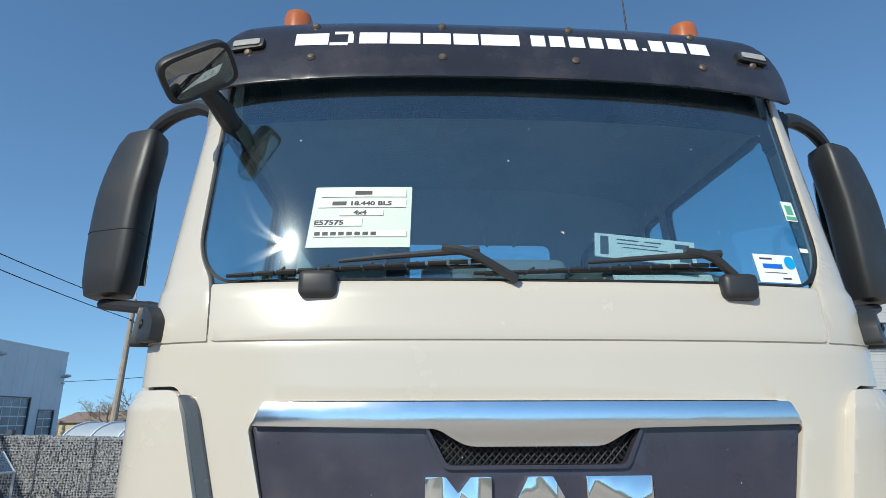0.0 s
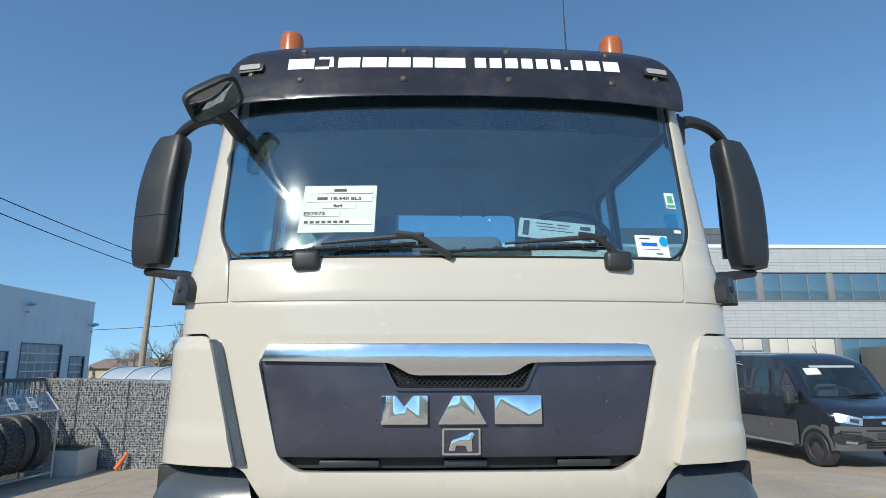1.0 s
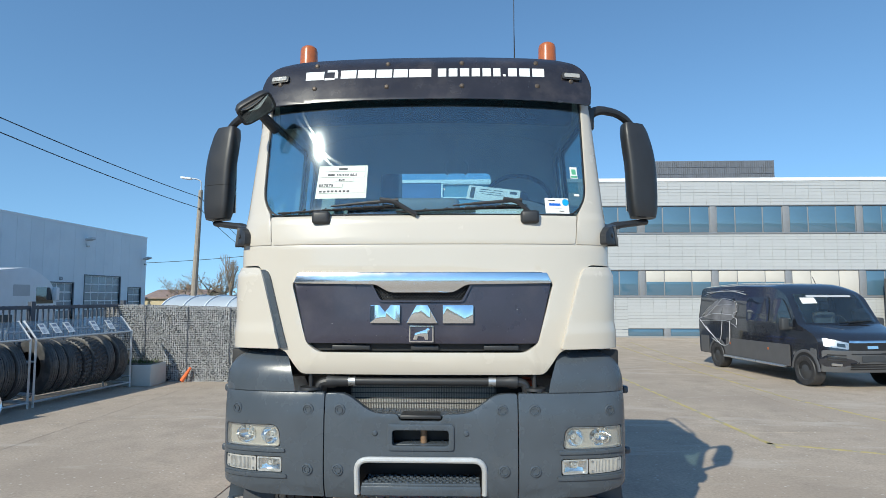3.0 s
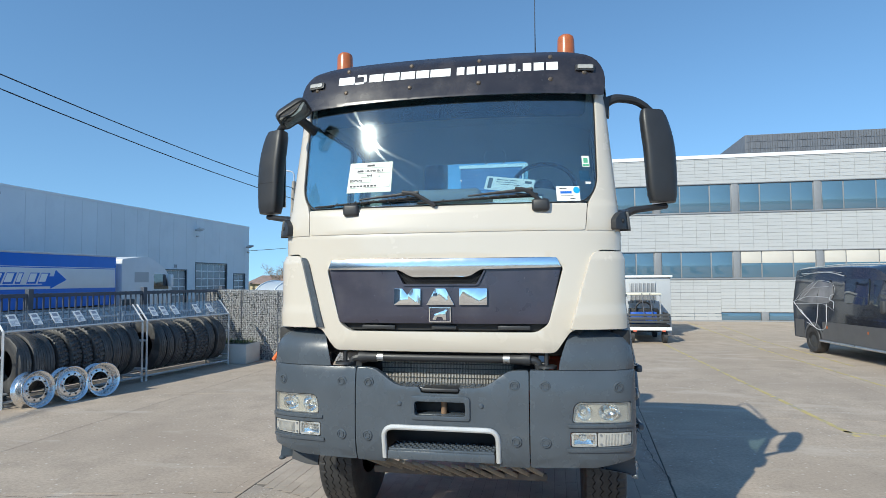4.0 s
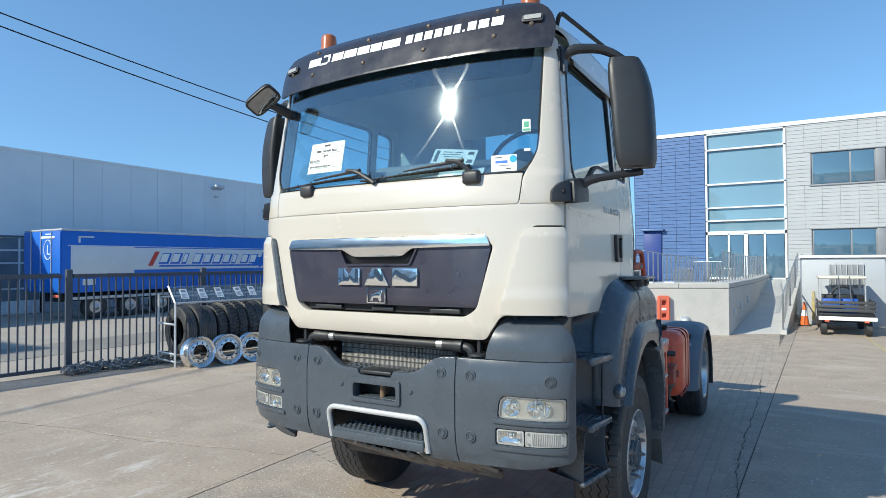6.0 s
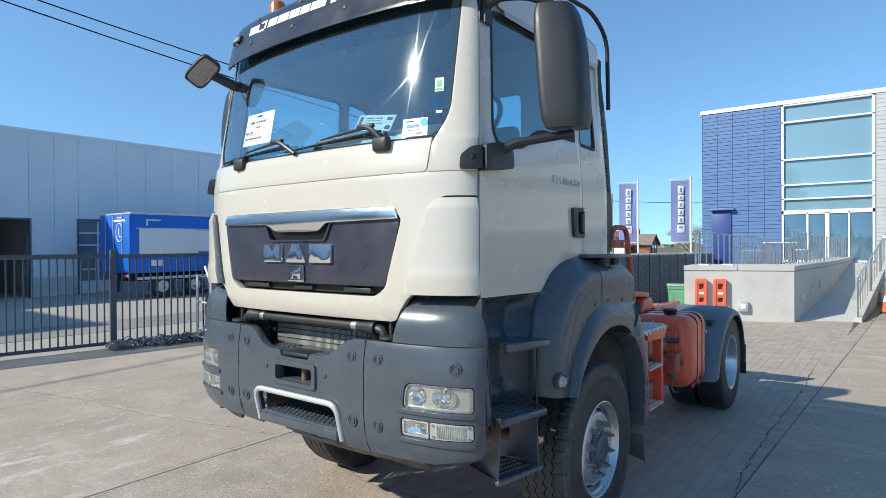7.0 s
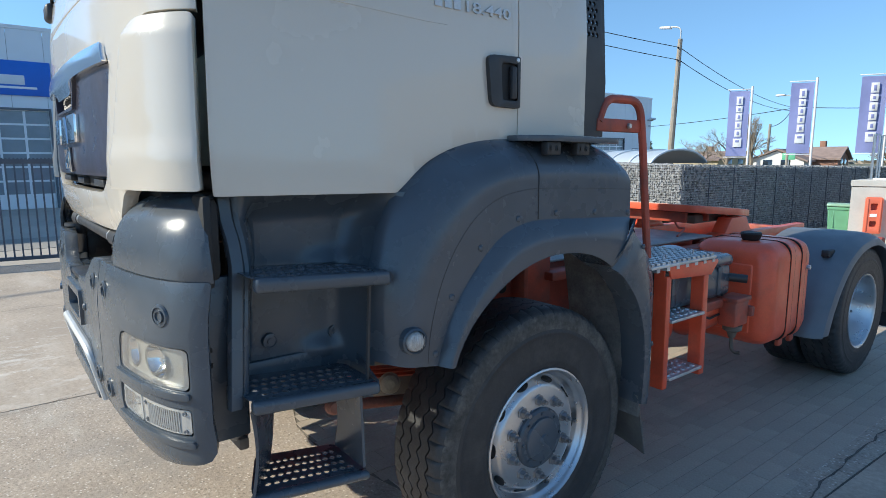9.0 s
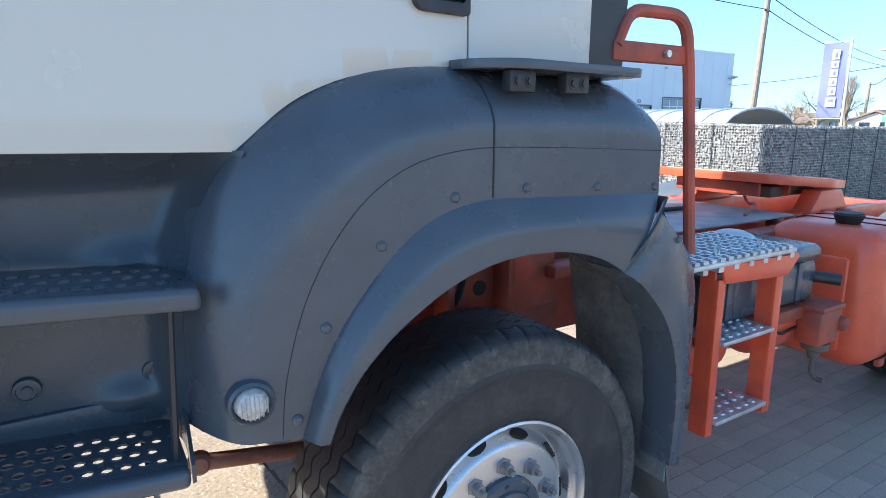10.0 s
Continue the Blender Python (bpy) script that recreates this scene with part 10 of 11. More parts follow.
def van_panel(name, pts, material, out=0.006, parent=None, label="", sides=(1, -1), thick=0.02):
    obs = []
    for g in sides:
        def pl(y, z, d, g=g):
            v = van_side(y, z, 0.0)
            return Vector((g * (v.x + out - d), y + van_pull(y, 1.0), z))
        obs.append(part(name, panel(round_poly(pts), [], pl, thick, 0.2), material, parent or van, label))
    return obs


van_panel("front_window", [(-1.50, 1.36, 0.04), (-0.72, 1.32, 0.05), (-0.72, 1.90, 0.08), (-1.04, 1.92, 0.12)], M["van_glass"])
van_panel("slide_window", [(-0.55, 1.34, 0.05), (0.35, 1.34, 0.05), (0.35, 1.93, 0.08), (-0.55, 1.93, 0.08)], M["van_glass"])
van_panel("rear_side_window", [(0.95, 1.36, 0.05), (1.7, 1.36, 0.05), (1.7, 1.9, 0.08), (0.95, 1.9, 0.08)], M["van_glass"])
van_panel("side_cladding", [(-1.33, 0.37, 0.02), (1.28, 0.37, 0.02), (1.28, 0.84, 0.04), (-1.33, 0.86, 0.04)], M["van_bumper"], 0.014)
van_panel("rear_cladding", [(2.16, 0.37, 0.02), (2.58, 0.37, 0.02), (2.58, 0.84, 0.04), (2.16, 0.84, 0.04)], M["van_bumper"], 0.014)
van_panel("lower_trim", [(-2.4, 0.36, 0.02), (-2.2, 0.36, 0.02), (-2.2, 0.85, 0.05), (-2.4, 0.82, 0.02)], M["van_bumper"], 0.012)
for y_ in (-0.55, 1.05):
    van_panel("side_marker", [(y_, 0.68, 0.01), (y_ + 0.05, 0.68, 0.01), (y_ + 0.05, 0.74, 0.01), (y_, 0.74, 0.01)], M["orange"], 0.02)
# pale smoky print on the rear side
van_panel("graphic_field", [(2.45, 1.34, 0.05), (2.15, 1.62, 0.1), (1.75, 1.82, 0.1), (1.40, 1.88, 0.1), (0.85, 1.80, 0.1), (0.80, 1.50, 0.1), (0.98, 1.32, 0.1), (1.6, 1.28, 0.1)], mat("smoky_print", (0.17, 0.165, 0.17), 0.35, vary=0.5, scale=2.2, coat=0.6), 0.010)
for k, pts in enumerate((((2.62, 1.30), (2.2, 1.62), (1.75, 1.84), (1.42, 1.90), (1.0, 1.86), (0.76, 1.78), (0.76, 1.55)), ((0.76, 1.55), (0.92, 1.52), (0.95, 1.40), (0.74, 1.37), (0.78, 1.20)),
                         ((2.65, 1.30), (2.2, 0.98), (1.9, 0.85)), ((2.62, 1.24), (1.9, 1.28), (1.2, 1.30), (0.9, 1.20), (0.76, 1.14)), ((1.45, 1.30), (1.5, 0.92), (1.62, 0.66), (2.0, 0.78)),
                         ((1.08, 1.30), (1.10, 0.66), (1.5, 0.60), (2.1, 0.95), (2.3, 1.1)), ((2.5, 1.40), (1.8, 1.70), (1.0, 1.74)), ((2.6, 1.32), (1.9, 1.48), (1.0, 1.46)), ((0.4, 2.0), (1.0, 2.10), (2.3, 2.06)), ((0.5, 2.08), (1.4, 2.14), (2.4, 1.98)), ((1.5, 1.88), (1.9, 1.60), (2.3, 1.36)))):
    for g in (1, -1):
        bm = bm_new()
        cu = arc_pts([Vector((0, *p)) for p in pts], 0.25, 4)
        add_tube(bm, [Vector((g * (van_side(p.y, p.z, 0).x + 0.008), p.y, p.z)) for p in cu], 0.005 + 0.004 * (k % 3), 4)
        part("graphic_line", bm, M["silver_line"], van)
for g in (1, -1):
    bm = bm_new()
    add_tube(bm, [(g * 1.06, -1.2, 0.36), (g * 1.06, 1.3, 0.36)], 0.03, 8)
    part("side_bar", bm, M["steel"], van)
    for yc in (-1.78, 1.72):
        wx = van_side(yc, 0.5, 0).x
        bm = grid_surf(18, 3, lambda a, b: Vector((g * (wx + 0.012 * math.sin(b * math.pi)), yc + (0.37 + 0.07 * b) * math.cos(math.pi * a), 0.36 + (0.37 + 0.07 * b) * math.sin(math.pi * a))), 0.02, Vector((-g, 0, 0)))
        part("wheel_arch", bm, M["van_bumper"], van)
        bm = grid_surf(18, 2, lambda a, b: Vector((g * (wx + 0.004), yc + 0.375 * b * math.cos(math.pi * a), 0.36 + 0.375 * b * math.sin(math.pi * a))), 0.02, Vector((-g, 0, 0)))
        part("arch_shade", bm, M["black"], van)
        bm = bm_new()
        add_lathe(bm, [(0.21, 0.02), (0.31, 0.03), (0.33, 0.0), (0.33, -0.22)], 32, Matrix.Translation((g * (van_side(yc, 0.5, 0).x - 0.005), yc, 0.345)) @ x_turn(g), False)
        w = part("tyre", bm, M["tyre"], van)
        bm = bm_new()
        add_lathe(bm, [(0.22, 0.02), (0.2, 0.0), (0.10, 0.012), (0.06, 0.03), (0, 0.03)], 24, Matrix.Translation((g * (van_side(yc, 0.5, 0).x - 0.005), yc, 0.345)) @ x_turn(g), False)
        part("hubcap", bm, M["van_plastic"], w)
    bm = rbox(-0.09, 0.09, -0.07, 0.07, -0.14, 0.14, 0.04, 3, Matrix.Translation((g * 1.16, -1.36, 1.33)))
    mi = part("door_mirror", bm, M["van_plastic"], van)
    part("mirror_stalk", rbox(-0.08, 0.08, -0.03, 0.03, -0.03, 0.03, 0.01, 2, Matrix.Translation((g * 1.02, -1.36, 1.24))), M["van_plastic"], mi)


def van_front(x, z, d):
    y = float(np.interp(z, (0.35, 0.60, 1.02, 1.18), (-2.40, -2.49, -2.45, -2.28)))
    return Vector((x, y + van_pull(y, x / van_side(y, z, 0).x) - 0.014 + d, z))


for g in (1, -1):
    hl2 = part("headlamp", panel(round_poly([(g * 0.50, 0.84, 0.02), (g * 0.90, 0.90, 0.03), (g * 0.90, 1.08, 0.04), (g * 0.48, 0.98, 0.02)]), [], van_front, 0.02, 0.1), M["steel"], van, "clear van headlamp")
    part("lamp_eye", panel(round_poly([(g * 0.56, 0.885, 0.01), (g * 0.70, 0.905, 0.01), (g * 0.70, 0.975, 0.01), (g * 0.56, 0.955, 0.01)]), [], lambda x, z, d: van_front(x, z, d - 0.008), 0.01, 0.1), M["van_glass"], hl2)
    for z_ in (0.60, 0.655, 0.71):
        part("fog_slot", panel(round_poly([(g * 0.56, z_, 0.005), (g * 0.86, z_ + 0.01, 0.005), (g * 0.86, z_ + 0.032, 0.005), (g * 0.56, z_ + 0.022, 0.005)]), [], lambda x, z, d: van_front(x, z, d - 0.010), 0.02, 0.1), M["black"], van)
    part("fog_lamp", panel(round_poly([(g * 0.62, 0.49, 0.02), (g * 0.80, 0.50, 0.02), (g * 0.80, 0.55, 0.02), (g * 0.62, 0.54, 0.02)]), [], lambda x, z, d: van_front(x, z, d - 0.010), 0.02, 0.1), M["steel"], van)
part("grille_bar", panel(round_poly([(-0.48, 0.98, 0.01), (0.48, 0.98, 0.01), (0.48, 1.03, 0.01), (-0.48, 1.03, 0.01)]), [], lambda x, z, d: van_front(x, z, d - 0.01), 0.02, 0.1), M["chrome"], van)
part("grille_field", panel(round_poly([(-0.50, 0.76, 0.02), (0.50, 0.76, 0.02), (0.48, 0.97, 0.02), (-0.48, 0.97, 0.02)]), [], van_front, 0.02, 0.1), M["black"], van)
part("badge", panel(round_poly([(-0.12, 0.86, 0.01), (0.12, 0.86, 0.01), (0.12, 0.92, 0.01), (-0.12, 0.92, 0.01)]), [], lambda x, z, d: van_front(x, z, d - 0.02), 0.02, 0.1), M["chrome"], van)
part("front_bumper", panel(round_poly([(-0.93, 0.36, 0.03), (0.93, 0.36, 0.03), (0.93, 0.82, 0.05), (-0.93, 0.82, 0.05)]), [], lambda x, z, d: van_front(x, z, d - 0.005), 0.03, 0.1), M["van_bumper"], van)
part("plate_bar", panel(round_poly([(-0.26, 0.60, 0.005), (0.26, 0.60, 0.005), (0.26, 0.71, 0.005), (-0.26, 0.71, 0.005)]), [], lambda x, z, d: van_front(x, z, d - 0.016), 0.01, 0.1), M["van_plastic"], van)
for z_ in (0.42, 0.47, 0.52, 0.735):
    part("air_slot", panel(round_poly([(-0.46, z_, 0.005), (0.46, z_, 0.005), (0.46, z_ + 0.026, 0.005), (-0.46, z_ + 0.026, 0.005)]), [], lambda x, z, d: van_front(x, z, d - 0.010), 0.02, 0.1), M["black"], van)


def van_screen(x, z, d):
    y = float(np.interp(z, (1.34, 2.06), (-1.70, -1.10)))
    return Vector((x, y + van_pull(y, x / van_side(y, z, 0).x) - 0.022 + d, z + 0.012))


part("windscreen", panel(round_poly([(-0.87, 1.36, 0.06), (0.87, 1.36, 0.06), (0.80, 2.00, 0.08), (-0.80, 2.00, 0.08)]), [], van_screen, 0.004, 0.1), M["van_screen"], van)
part("dashboard", rbox(-0.84, 0.84, -1.62, -1.12, 1.05, 1.33, 0.06, 3), M["trim_dark"], van)
part("bulkhead", rbox(-0.86, 0.86, -0.16, -0.12, 0.5, 2.12, 0.01), M["trim_light"], van)
for x_ in (-0.45, 0.45):
    seat = part("seat", rbox(x_ - 0.27, x_ + 0.27, -0.62, -0.42, 0.75, 1.58, 0.08, 3), M["fabric"], van)
    part("headrest", rbox(x_ - 0.13, x_ + 0.13, -0.58, -0.46, 1.60, 1.84, 0.05, 3), M["fabric"], seat)
bm = bm_new()
add_tube(bm, [(0.45 + 0.19 * math.cos(t), -1.02 + 0.06 * math.sin(t), 1.34 + 0.17 * math.sin(t)) for t in [k * math.pi / 10 for k in range(20)]], 0.016, 6, True)
part("steering_wheel", bm, M["van_plastic"], van)
part("screen_band", panel(round_poly([(-0.50, 1.93, 0.02), (0.60, 1.93, 0.02), (0.60, 1.975, 0.02), (-0.50, 1.975, 0.02)]), [], lambda x, z, d: van_screen(x, z, d - 0.005), 0.008, 0.1), M["silver_line"], van)
part("screen_sheet", panel(round_poly([(-0.68, 1.78, 0.0), (-0.32, 1.79, 0.0), (-0.33, 1.92, 0.0), (-0.68, 1.915, 0.0)]), [], lambda x, z, d: van_screen(x, z, d - 0.004), 0.008, 0.1), M["paper"], van)
for g in (1, -1):
    bm = bm_new()
    add_tube(bm, [(g * 0.1, -1.73, 1.37), (g * 0.1 + 0.6, -1.66, 1.41)], 0.012, 5)
    part("wiper", bm, M["black"], van)
bm = bm_new()
add_tube(bm, [(0.0, -0.9, 2.25), (0.0, -0.8, 2.42)], 0.008, 5)
part("antenna", bm, M["black"], van)

# dark box lorry at the edge of the yard
bl_ = thing("box_lorry", "dark grey box lorry standing by the office", "truck")
part("box_body", rbox(19.6, 22.1, 22.6, 24.6, 0.55, 2.75, 0.04), mat("dark_box_panel", (0.11, 0.108, 0.105), 0.6, vary=0.08, scale=2), bl_)
part("corner_mark", rbox(19.66, 19.92, 22.585, 22.6, 2.62, 2.66, 0.003), M["white"], bl_)
part("corner_mark", rbox(19.66, 19.70, 22.585, 22.6, 2.46, 2.66, 0.003), M["white"], bl_)
part("tail_bar", rbox(19.7, 22.0, 22.55, 22.62, 0.62, 0.74, 0.01), M["galv"], bl_)
part("chassis", rbox(19.7, 22.0, 22.7, 24.5, 0.40, 0.55, 0.02), M["black"], bl_)
for x in (19.75, 21.9):
    bm = bm_new()
    add_lathe(bm, [(0, 0.12), (0.4, 0.12), (0.42, 0), (0.4, -0.12), (0, -0.12)], 24, Matrix.Translation((x, 23.2, 0.42)) @ pose(0, 0, 0, 0, 90, 0))
    part("tyre", bm, M["tyre"], bl_)

# ---- banners ----
for k, (x, y, zt) in enumerate(((-4.62, 26.2, 4.95), (-7.05, 26.2, 4.95), (-9.55, 26.2, 4.85))):
    fl_ = thing("banner", "violet-blue banner with white lettering bars on a pole", "banner", "banners", at=Matrix.Translation((x, y, 0)) @ pose(0, 0, 0, 0, 0, 28))
    bm = bm_new()
    add_tube(bm, [(0, 0, -0.05), (0, 0, zt)], 0.045, 10)
    part("pole", bm, M["white_trim"], fl_)
    part("boom", rbox(-0.95, 0.0, -0.02, 0.02, zt - 0.14, zt - 0.10, 0.01), M["white_trim"], fl_)
    part("boom", rbox(-0.95, 0.0, -0.02, 0.02, zt - 3.02, zt - 2.98, 0.01), M["white_trim"], fl_)
    part("cloth", grid_surf(6, 20, lambda a, b: Vector((-0.88 + 0.80 * a, 0.03 * math.sin(b * 5 + k) * math.sin(a * 3.1), zt - 0.18 - 2.78 * b)), 0.006, Vector((0, 1, 0))), M["flag"], fl_)
    z = zt - 0.42
    for j, h in enumerate((0.36, 0.26, 0.30, 0.30, 0.30)):
        part("lettering_bar", rbox(-0.58, -0.33, -0.045, -0.03, z - h, z, 0.004), M["white"], fl_)
        part("lettering_gap", rbox(-0.50, -0.41, -0.052, -0.044, z - h + 0.07, z - 0.08, 0.003), M["flag"], fl_)
        z -= h + 0.045
    part("emblem", rbox(-0.62, -0.29, -0.045, -0.03, z - 0.40, z - 0.04, 0.06, 3), M["white"], fl_)
    part("emblem_patch", rbox(-0.54, -0.38, -0.052, -0.044, z - 0.20, z - 0.10, 0.02, 2), M["flag"], fl_)

# ---- poles and cables ----
pole = thing("utility_pole", "weathered pole with a street lamp on a curved arm", "pole")
bm = bm_new()
add_tube(bm, [(-14.1, 27.5, -0.05), (-13.95, 27.5, 4.0), (-13.82, 27.5, 7.6)], [0.17, 0.14, 0.11], 10)
part("shaft", bm, M["wood_pole"], pole)
bm = bm_new()
add_tube(bm, arc_pts([(-13.82, 27.5, 7.3), (-13.80, 27.5, 8.15), (-14.3, 27.4, 8.22)], 0.35), 0.035, 8)
part("arm", bm, M["galv"], pole)
part("lamp_head", rbox(-0.38, 0.22, -0.12, 0.12, -0.06, 0.06, 0.05, 3, Matrix.Translation((-14.5, 27.4, 8.22)) @ pose(0, 0, 0, 0, 8, 0)), M["white_trim"], pole)
for z in (7.15, 6.55):
    bm = bm_new()
    add_tube(bm, [(-13.82, 27.3, z), (-13.82, 27.7, z)], 0.03, 6)
    part("insulator", bm, M["black"], pole)
pole2 = thing("utility_pole", "distant slim pole with a street lamp", "pole")
bm = bm_new()
add_tube(bm, [(-20.5, 57, -0.05), (-20.4, 57, 7.0)], 0.12, 8)
part("shaft", bm, M["wood_pole"], pole2)
bm = bm_new()
add_tube(bm, arc_pts([(-20.4, 57, 6.5), (-20.4, 57, 7.3), (-21.2, 57, 7.4)], 0.3), 0.05, 6)
part("arm", bm, M["galv"], pole2)
part("lamp_head", rbox(-21.8, -21.0, 56.8, 57.2, 7.33, 7.48, 0.05), M["galv"], pole2)
pole3 = thing("utility_pole", "distant wooden pole among the houses", "pole")
bm = bm_new()
add_tube(bm, [(-24.4, 62, -0.05), (-24.3, 62, 5.2)], 0.13, 8)
part("shaft", bm, M["wood_pole"], pole3)
pole4 = thing("utility_pole", "weathered pole standing behind the camera's side of the road", "pole")
bm = bm_new()
add_tube(bm, [(-13.5, -22, -0.05), (-13.4, -22, 10.95)], [0.17, 0.12], 10)
part("shaft", bm, M["wood_pole"], pole4)


def cable(a, b, sag, r=0.018, n=24):
    bm = bm_new()
    a, b = Vector(a), Vector(b)
    add_tube(bm, [a.lerp(b, i / n) + Vector((0, 0, -4 * sag * (i / n) * (1 - i / n))) for i in range(n + 1)], r, 5)
    return tagged(link_mesh("overhead_cable", bm, M["cable"]), "black overhead cable strung between poles", "cable", "overhead cables")


cable((-13.82, 27.5, 7.2), (-13.4, -22, 10.8), 1.1)
cable((-13.82, 27.5, 6.6), (-13.4, -22, 10.9), 1.15)
cable((-13.82, 27.5, 7.2), (-20.4, 57, 6.3), 0.45)
cable((-13.82, 27.5, 6.6), (-20.4, 57, 6.0), 0.55)
cable((-20.4, 57, 6.2), (-60, 70, 6.4), 0.7, 0.03)
cable((-20.4, 57, 6.0), (-24.3, 62, 5.0), 0.4, 0.03)
cable((-20.4, 57, 6.3), (12, 62, 6.6), 0.8, 0.03)

# ---- far houses, trees and hall ----


def house(x, y, w, d, h, ridge, wall_m, turn=0.0, label="small distant house with a pitched roof", wins=2):
    ho = thing("house", label, "house", "distant houses", at=Matrix.Translation((x, y, -0.06)) @ pose(0, 0, 0, 0, 0, turn))
    bm = bm_new()
    pts = [(-w / 2, 0), (w / 2, 0), (w / 2, h), (0, ridge), (-w / 2, h)]
    f = [bm.verts.new((p[0], 0, p[1])) for p in pts]
    b = [bm.verts.new((p[0], d, p[1])) for p in pts]
    bm.faces.new(f)
    bm.faces.new(b[::-1])
    for i in range(5):
        j = (i + 1) % 5
        bm.faces.new((f[i], b[i], b[j], f[j]))
    part("wall", bm, wall_m, ho)
    for g in (1, -1):
        bm = bm_new()
        vs = [bm.verts.new(v) for v in ((0, -0.3, ridge + 0.08), (0, d + 0.3, ridge + 0.08), (g * (w / 2 + 0.35), d + 0.3, h - 0.15), (g * (w / 2 + 0.35), -0.3, h - 0.15))]
        fa = bm.faces.new(vs)
        ext = bmesh.ops.extrude_face_region(bm, geom=[fa])
        for v in ext["geom"]:
            if isinstance(v, bmesh.types.BMVert):
                v.co.z += 0.15
        part("roof", bm, M["roof_tile"], ho)
    for i in range(wins):
        xx = -w / 2 + w * (i + 1) / (wins + 1)
        part("window", rbox(xx - 0.4, xx + 0.4, -0.05, 0.02, h * 0.45, h * 0.45 + 1.0, 0.02), M["van_glass"], ho)
    part("chimney", rbox(w * 0.1, w * 0.1 + 0.5, d * 0.5, d * 0.5 + 0.5, ridge - 0.5, ridge + 0.8, 0.02), M["brick_far"], ho)
    return ho


house(-22.6, 60, 4.6, 7, 1.7, 2.6, M["plaster"], 10, "white distant house with a red-brown roof")
house(-19.0, 66, 3.6, 3.4, 1.9, 2.8, M["brick_far"], 95, "brick distant house with a red-brown roof")
house(-29.5, 66, 5.5, 7, 1.8, 2.5, mat("yellow_plaster", (0.50, 0.42, 0.27), 0.9), 80, "ochre distant house with a pitched roof")
sg = link_mesh("green_sign", rbox(-21.3, -20.2, 58.0, 58.1, 1.7, 2.3, 0.02), M["green_dot"])
tagged(sg, "small green sign board by the houses", "sign")
bm = bm_new()
add_tube(bm, [(-20.75, 58.05, -0.06), (-20.75, 58.05, 1.72)], 0.05, 6)
part("sign_post", bm, M["galv"], sg)


def bare_tree(x, y, h, spread, seed, twigs=420, label="bare leafless tree with fine twigs", upright=0.0):
    rnd = random.Random(seed)
    t = thing("bare_tree", label, "tree", "bare trees", at=Matrix.Translation((x, y, -0.08)))
    bm = bm_new()
    add_tube(bm, [(0, 0, 0), (0.1, 0, h * 0.22), (0.05, 0.1, h * 0.45)], [h * 0.035, h * 0.026, h * 0.016], 7)
    part("trunk", bm, M["bark"], t)
    bm = bm_new()

    def grow(p, d, l, r, lev):
        q = p + d * l
        add_tube(bm, [p, p.lerp(q, 0.5) + Vector((rnd.uniform(-1, 1), rnd.uniform(-1, 1), rnd.uniform(-1, 1))) * l * 0.06, q], [r, r * 0.8, r * 0.55], 3, False, False)
        if lev == 0:
            return
        for k in range(3 if lev > 1 else 4):
            nd = (d + Vector((rnd.uniform(-1, 1), rnd.uniform(-1, 1), rnd.uniform(-0.45, 0.8) + upright)) * (0.75 - 0.3 * upright)).normalized()
            grow(p.lerp(q, rnd.uniform(0.45, 1.0)), nd, l * rnd.uniform(0.55, 0.8), max(0.007, r * 0.5), lev - 1)

    for k in range(7):
        a = 2 * math.pi * k / 7 + rnd.uniform(-0.3, 0.3)
        grow(Vector((0.05, 0, h * rnd.uniform(0.20, 0.45))), Vector((math.cos(a) * spread, math.sin(a) * spread, rnd.uniform(0.4, 0.9) + upright * 1.5)).normalized(), h * 0.26, h * 0.014, 4)
    tagged(part("crown", bm, M["bark"], t), kind="stuff")
    return t


bare_tree(-27.5, 60, 6.0, 0.9, 11)
bare_tree(-26.0, 61, 5.6, 0.9, 19)
bare_tree(-24.6, 59, 6.4, 0.35, 12, 420, "slim bare tree with upright twigs", 0.8)
bare_tree(-30.5, 61, 4.6, 1.0, 13)
bare_tree(-14.0, 62, 4.6, 0.9, 14)
bare_tree(-11.0, 60, 5.2, 0.9, 15)
bare_tree(-8.2, 56, 5.0, 0.9, 16)
bare_tree(-16.5, 70, 4.2, 1.0, 17)
bare_tree(-34, 66, 4.6, 1.0, 18)
for x, y, h in ((-36.2, 60, 3.9), (-37.6, 62, 3.4)):
    t = thing("conifer", "small dark distant conifer", "tree", "conifers", at=Matrix.Translation((x, y, -0.06)))
    bm = bm_new()
    add_tube(bm, [(0, 0, 0), (0, 0, h)], [0.1, 0.02], 6)
    part("trunk", bm, M["bark"], t)
    bm = bm_new()
    rnd = random.Random(int(h * 10))
    for k in range(500):
        z = rnd.uniform(0.12, 1.0)
        r = 0.75 * (1 - z) + 0.05
        a = rnd.uniform(0, 6.283)
        c = Vector((r * math.cos(a) * rnd.uniform(0.3, 1), r * math.sin(a) * rnd.uniform(0.3, 1), z * h))
        s = rnd.uniform(0.08, 0.16)
        v = [bm.verts.new(c + Vector((rnd.uniform(-s, s), rnd.uniform(-s, s), rnd.uniform(-s, s) * 0.7))) for _ in range(3)]
        bm.faces.new(v)
    tagged(part("crown", bm, M["conifer"], t), kind="stuff")
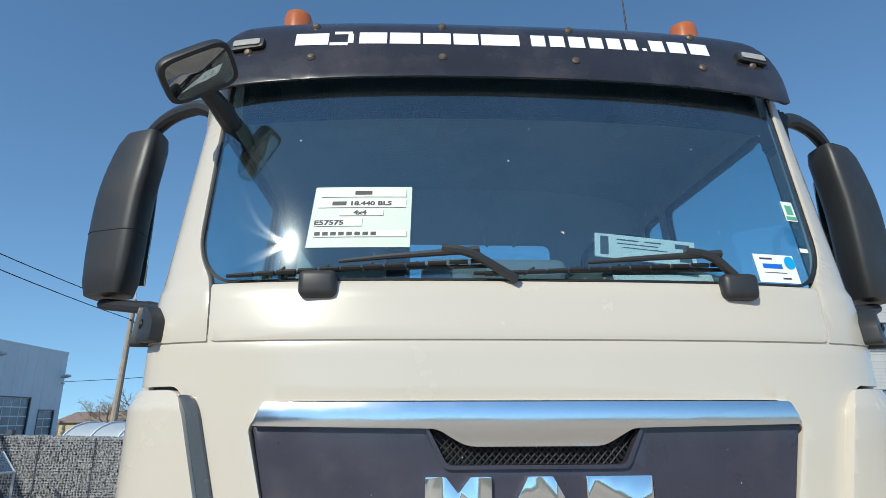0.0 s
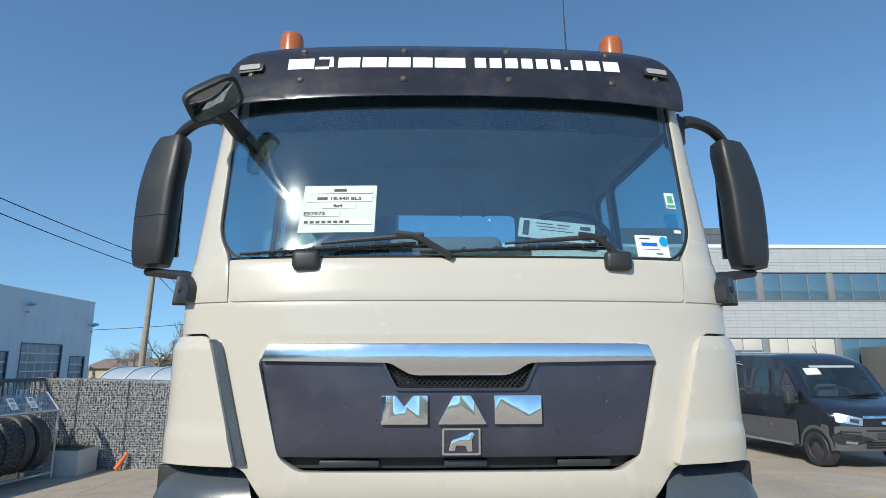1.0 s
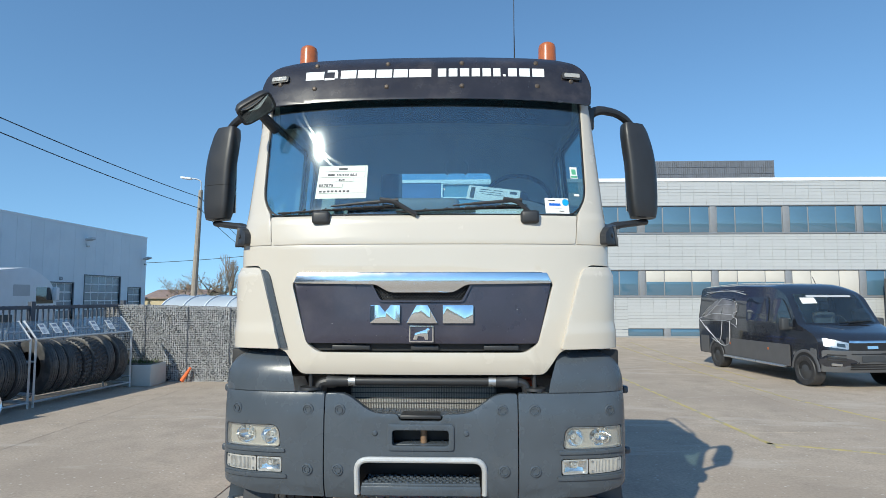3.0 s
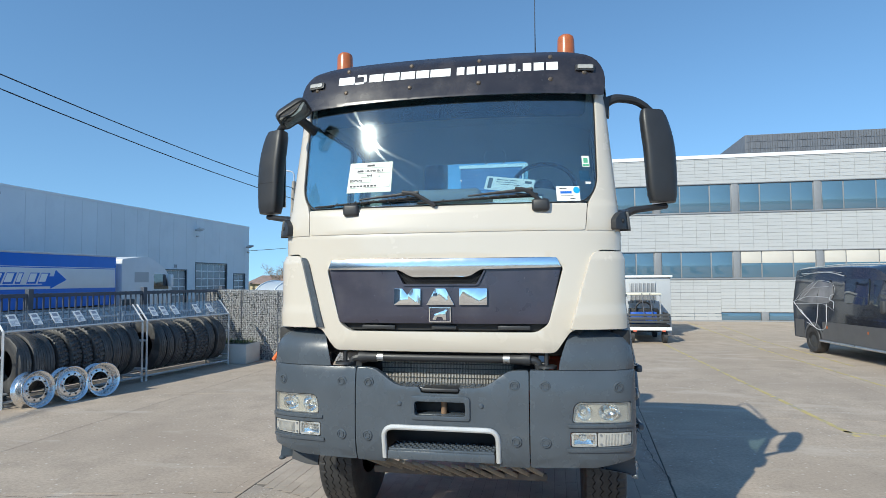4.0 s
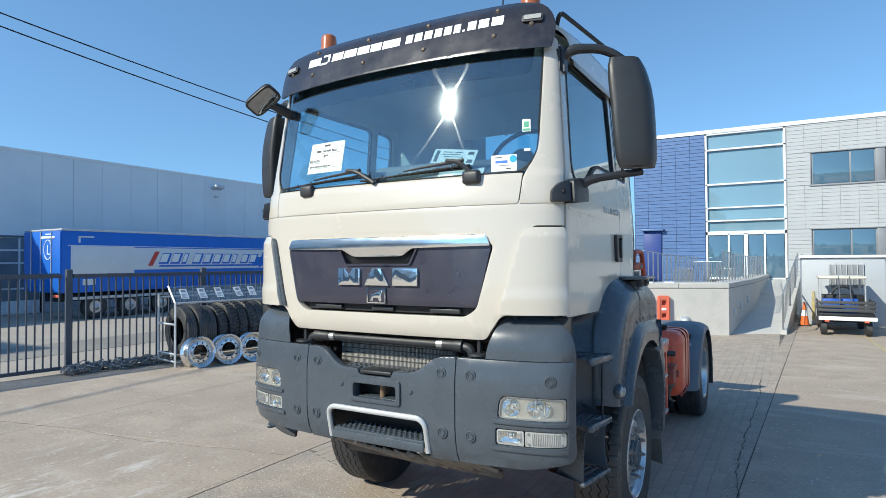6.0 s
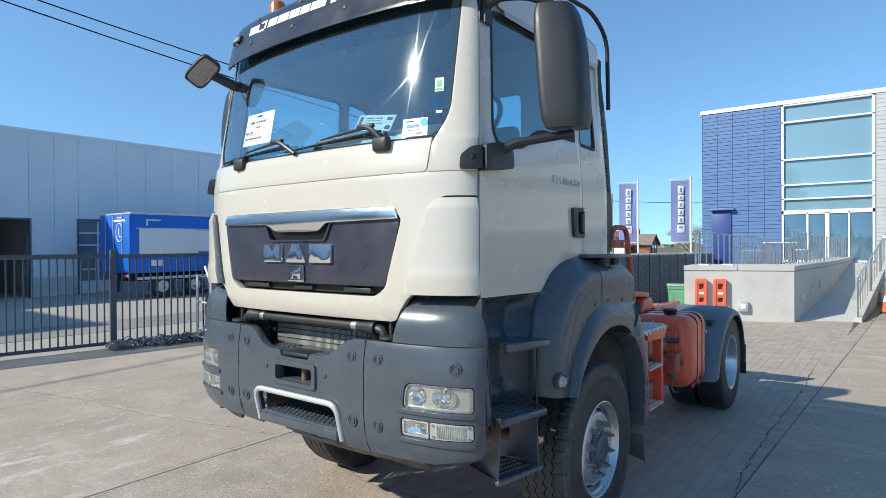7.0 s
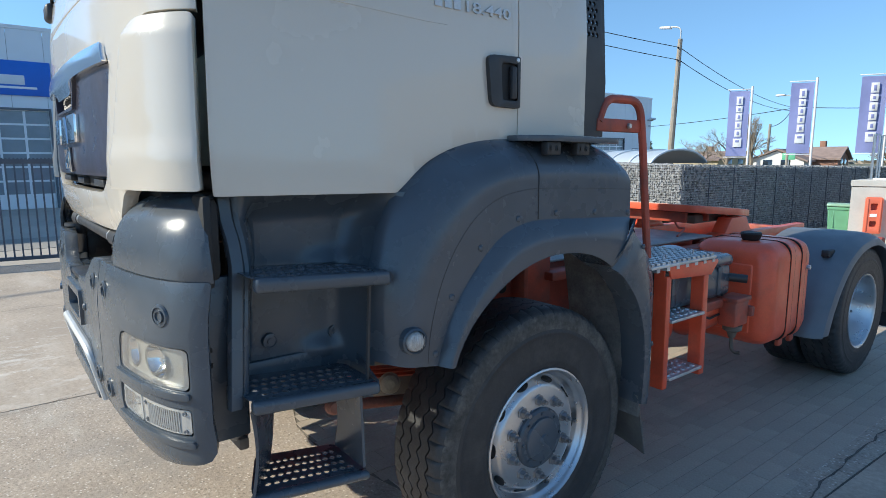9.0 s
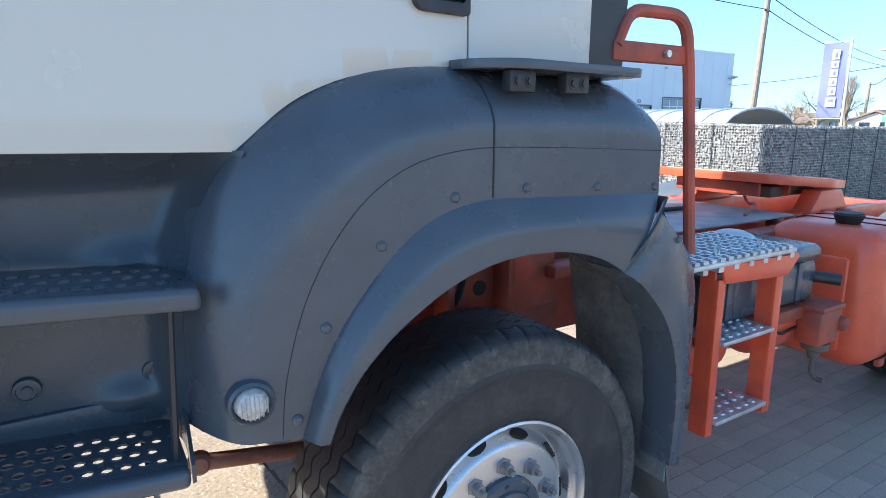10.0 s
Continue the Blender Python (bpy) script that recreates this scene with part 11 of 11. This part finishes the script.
# far line of woods on the horizon
bm = bm_new()
rnd = random.Random(30)
for k in range(2600):
    a = rnd.uniform(0, 2 * math.pi)
    R = rnd.uniform(230, 300)
    c = Vector((R * math.cos(a), R * math.sin(a), rnd.uniform(0, 4.5) * (0.6 + 0.4 * math.sin(a * 23))))
    s = rnd.uniform(2, 4.5)
    v = [bm.verts.new(c + Vector((rnd.uniform(-s, s), rnd.uniform(-s, s), rnd.uniform(-s, s) * 0.5))) for _ in range(3)]
    bm.faces.new(v)
tagged(link_mesh("far_woods", bm, M["bark"]), "low distant line of bare woods on the horizon", "woods", kind="stuff")

# ---- block paving under and behind the truck ----
paving = tagged(new("pavement"), "running-bond concrete block paving behind the truck", "pavement", kind="structure")
pb = bm_new()
add_box(pb, 0.0016, 0.1084, 0.0016, 0.2184, -0.05, 0.0)
bmesh.ops.bevel(pb, geom=[e for e in pb.edges if all(v.co.z > -0.001 for v in e.verts)], offset=0.0018, segments=1, affect="EDGES")
paver_me = piece_mesh("paver", pb, M["paver"])
bed = bm_new()
bed_lo = [bed.verts.new((x, y, z)) for z in (-0.03, -0.0035) for x, y in ((-2.19, 1.21), (seam_x(1.36) - 0.13, 1.21), (seam_x(14.0) - 0.13, 14.0), (-2.19, 14.0))]
for f in ((3, 2, 1, 0), (4, 5, 6, 7), (0, 1, 5, 4), (1, 2, 6, 5), (2, 3, 7, 6), (3, 0, 4, 7)):
    bed.faces.new([bed_lo[i] for i in f])
part("sand_bed", bed, mat("joint_sand", (0.20, 0.175, 0.145), 0.95, vary=0.3, scale=3, fine=0.2), paving, "sand in the joints")
rest = bm_new()
rnd = random.Random(77)
near = 0
for i in range(38):
    x = -2.19 + i * 0.11
    for j in range(-1, 106):
        y = 1.12 + j * 0.22 + (0.11 if i % 2 else 0)
        edge = float(np.interp(x + 0.055, [p[0] for p in ck], [p[1] for p in ck])) + 0.006
        if x + 0.11 > seam_x(y) or y + 0.18 < edge or y > 24.5:
            continue
        if y > 14.2 + 0.7 * (x - 0.86) and -2.0 < x and y > 12.9:
            if y > 14.8:
                continue
        dz = rnd.uniform(-0.0018, 0.0008)
        if y < edge:
            add_box(rest, x + 0.003, x + 0.107, edge, y + 0.217, -0.03, dz)
        elif x > 0.75 and y < 8.6 and near < 300:
            near += 1
            shared("paver", paver_me, paving, Matrix.Translation((x, y, dz)))
        else:
            add_box(rest, x + 0.0016, x + 0.1084, y + 0.0016, y + 0.2184, -0.03, dz)
tagged(part("paver", rest, M["paver"], paving, "", 20), kind="stuff")
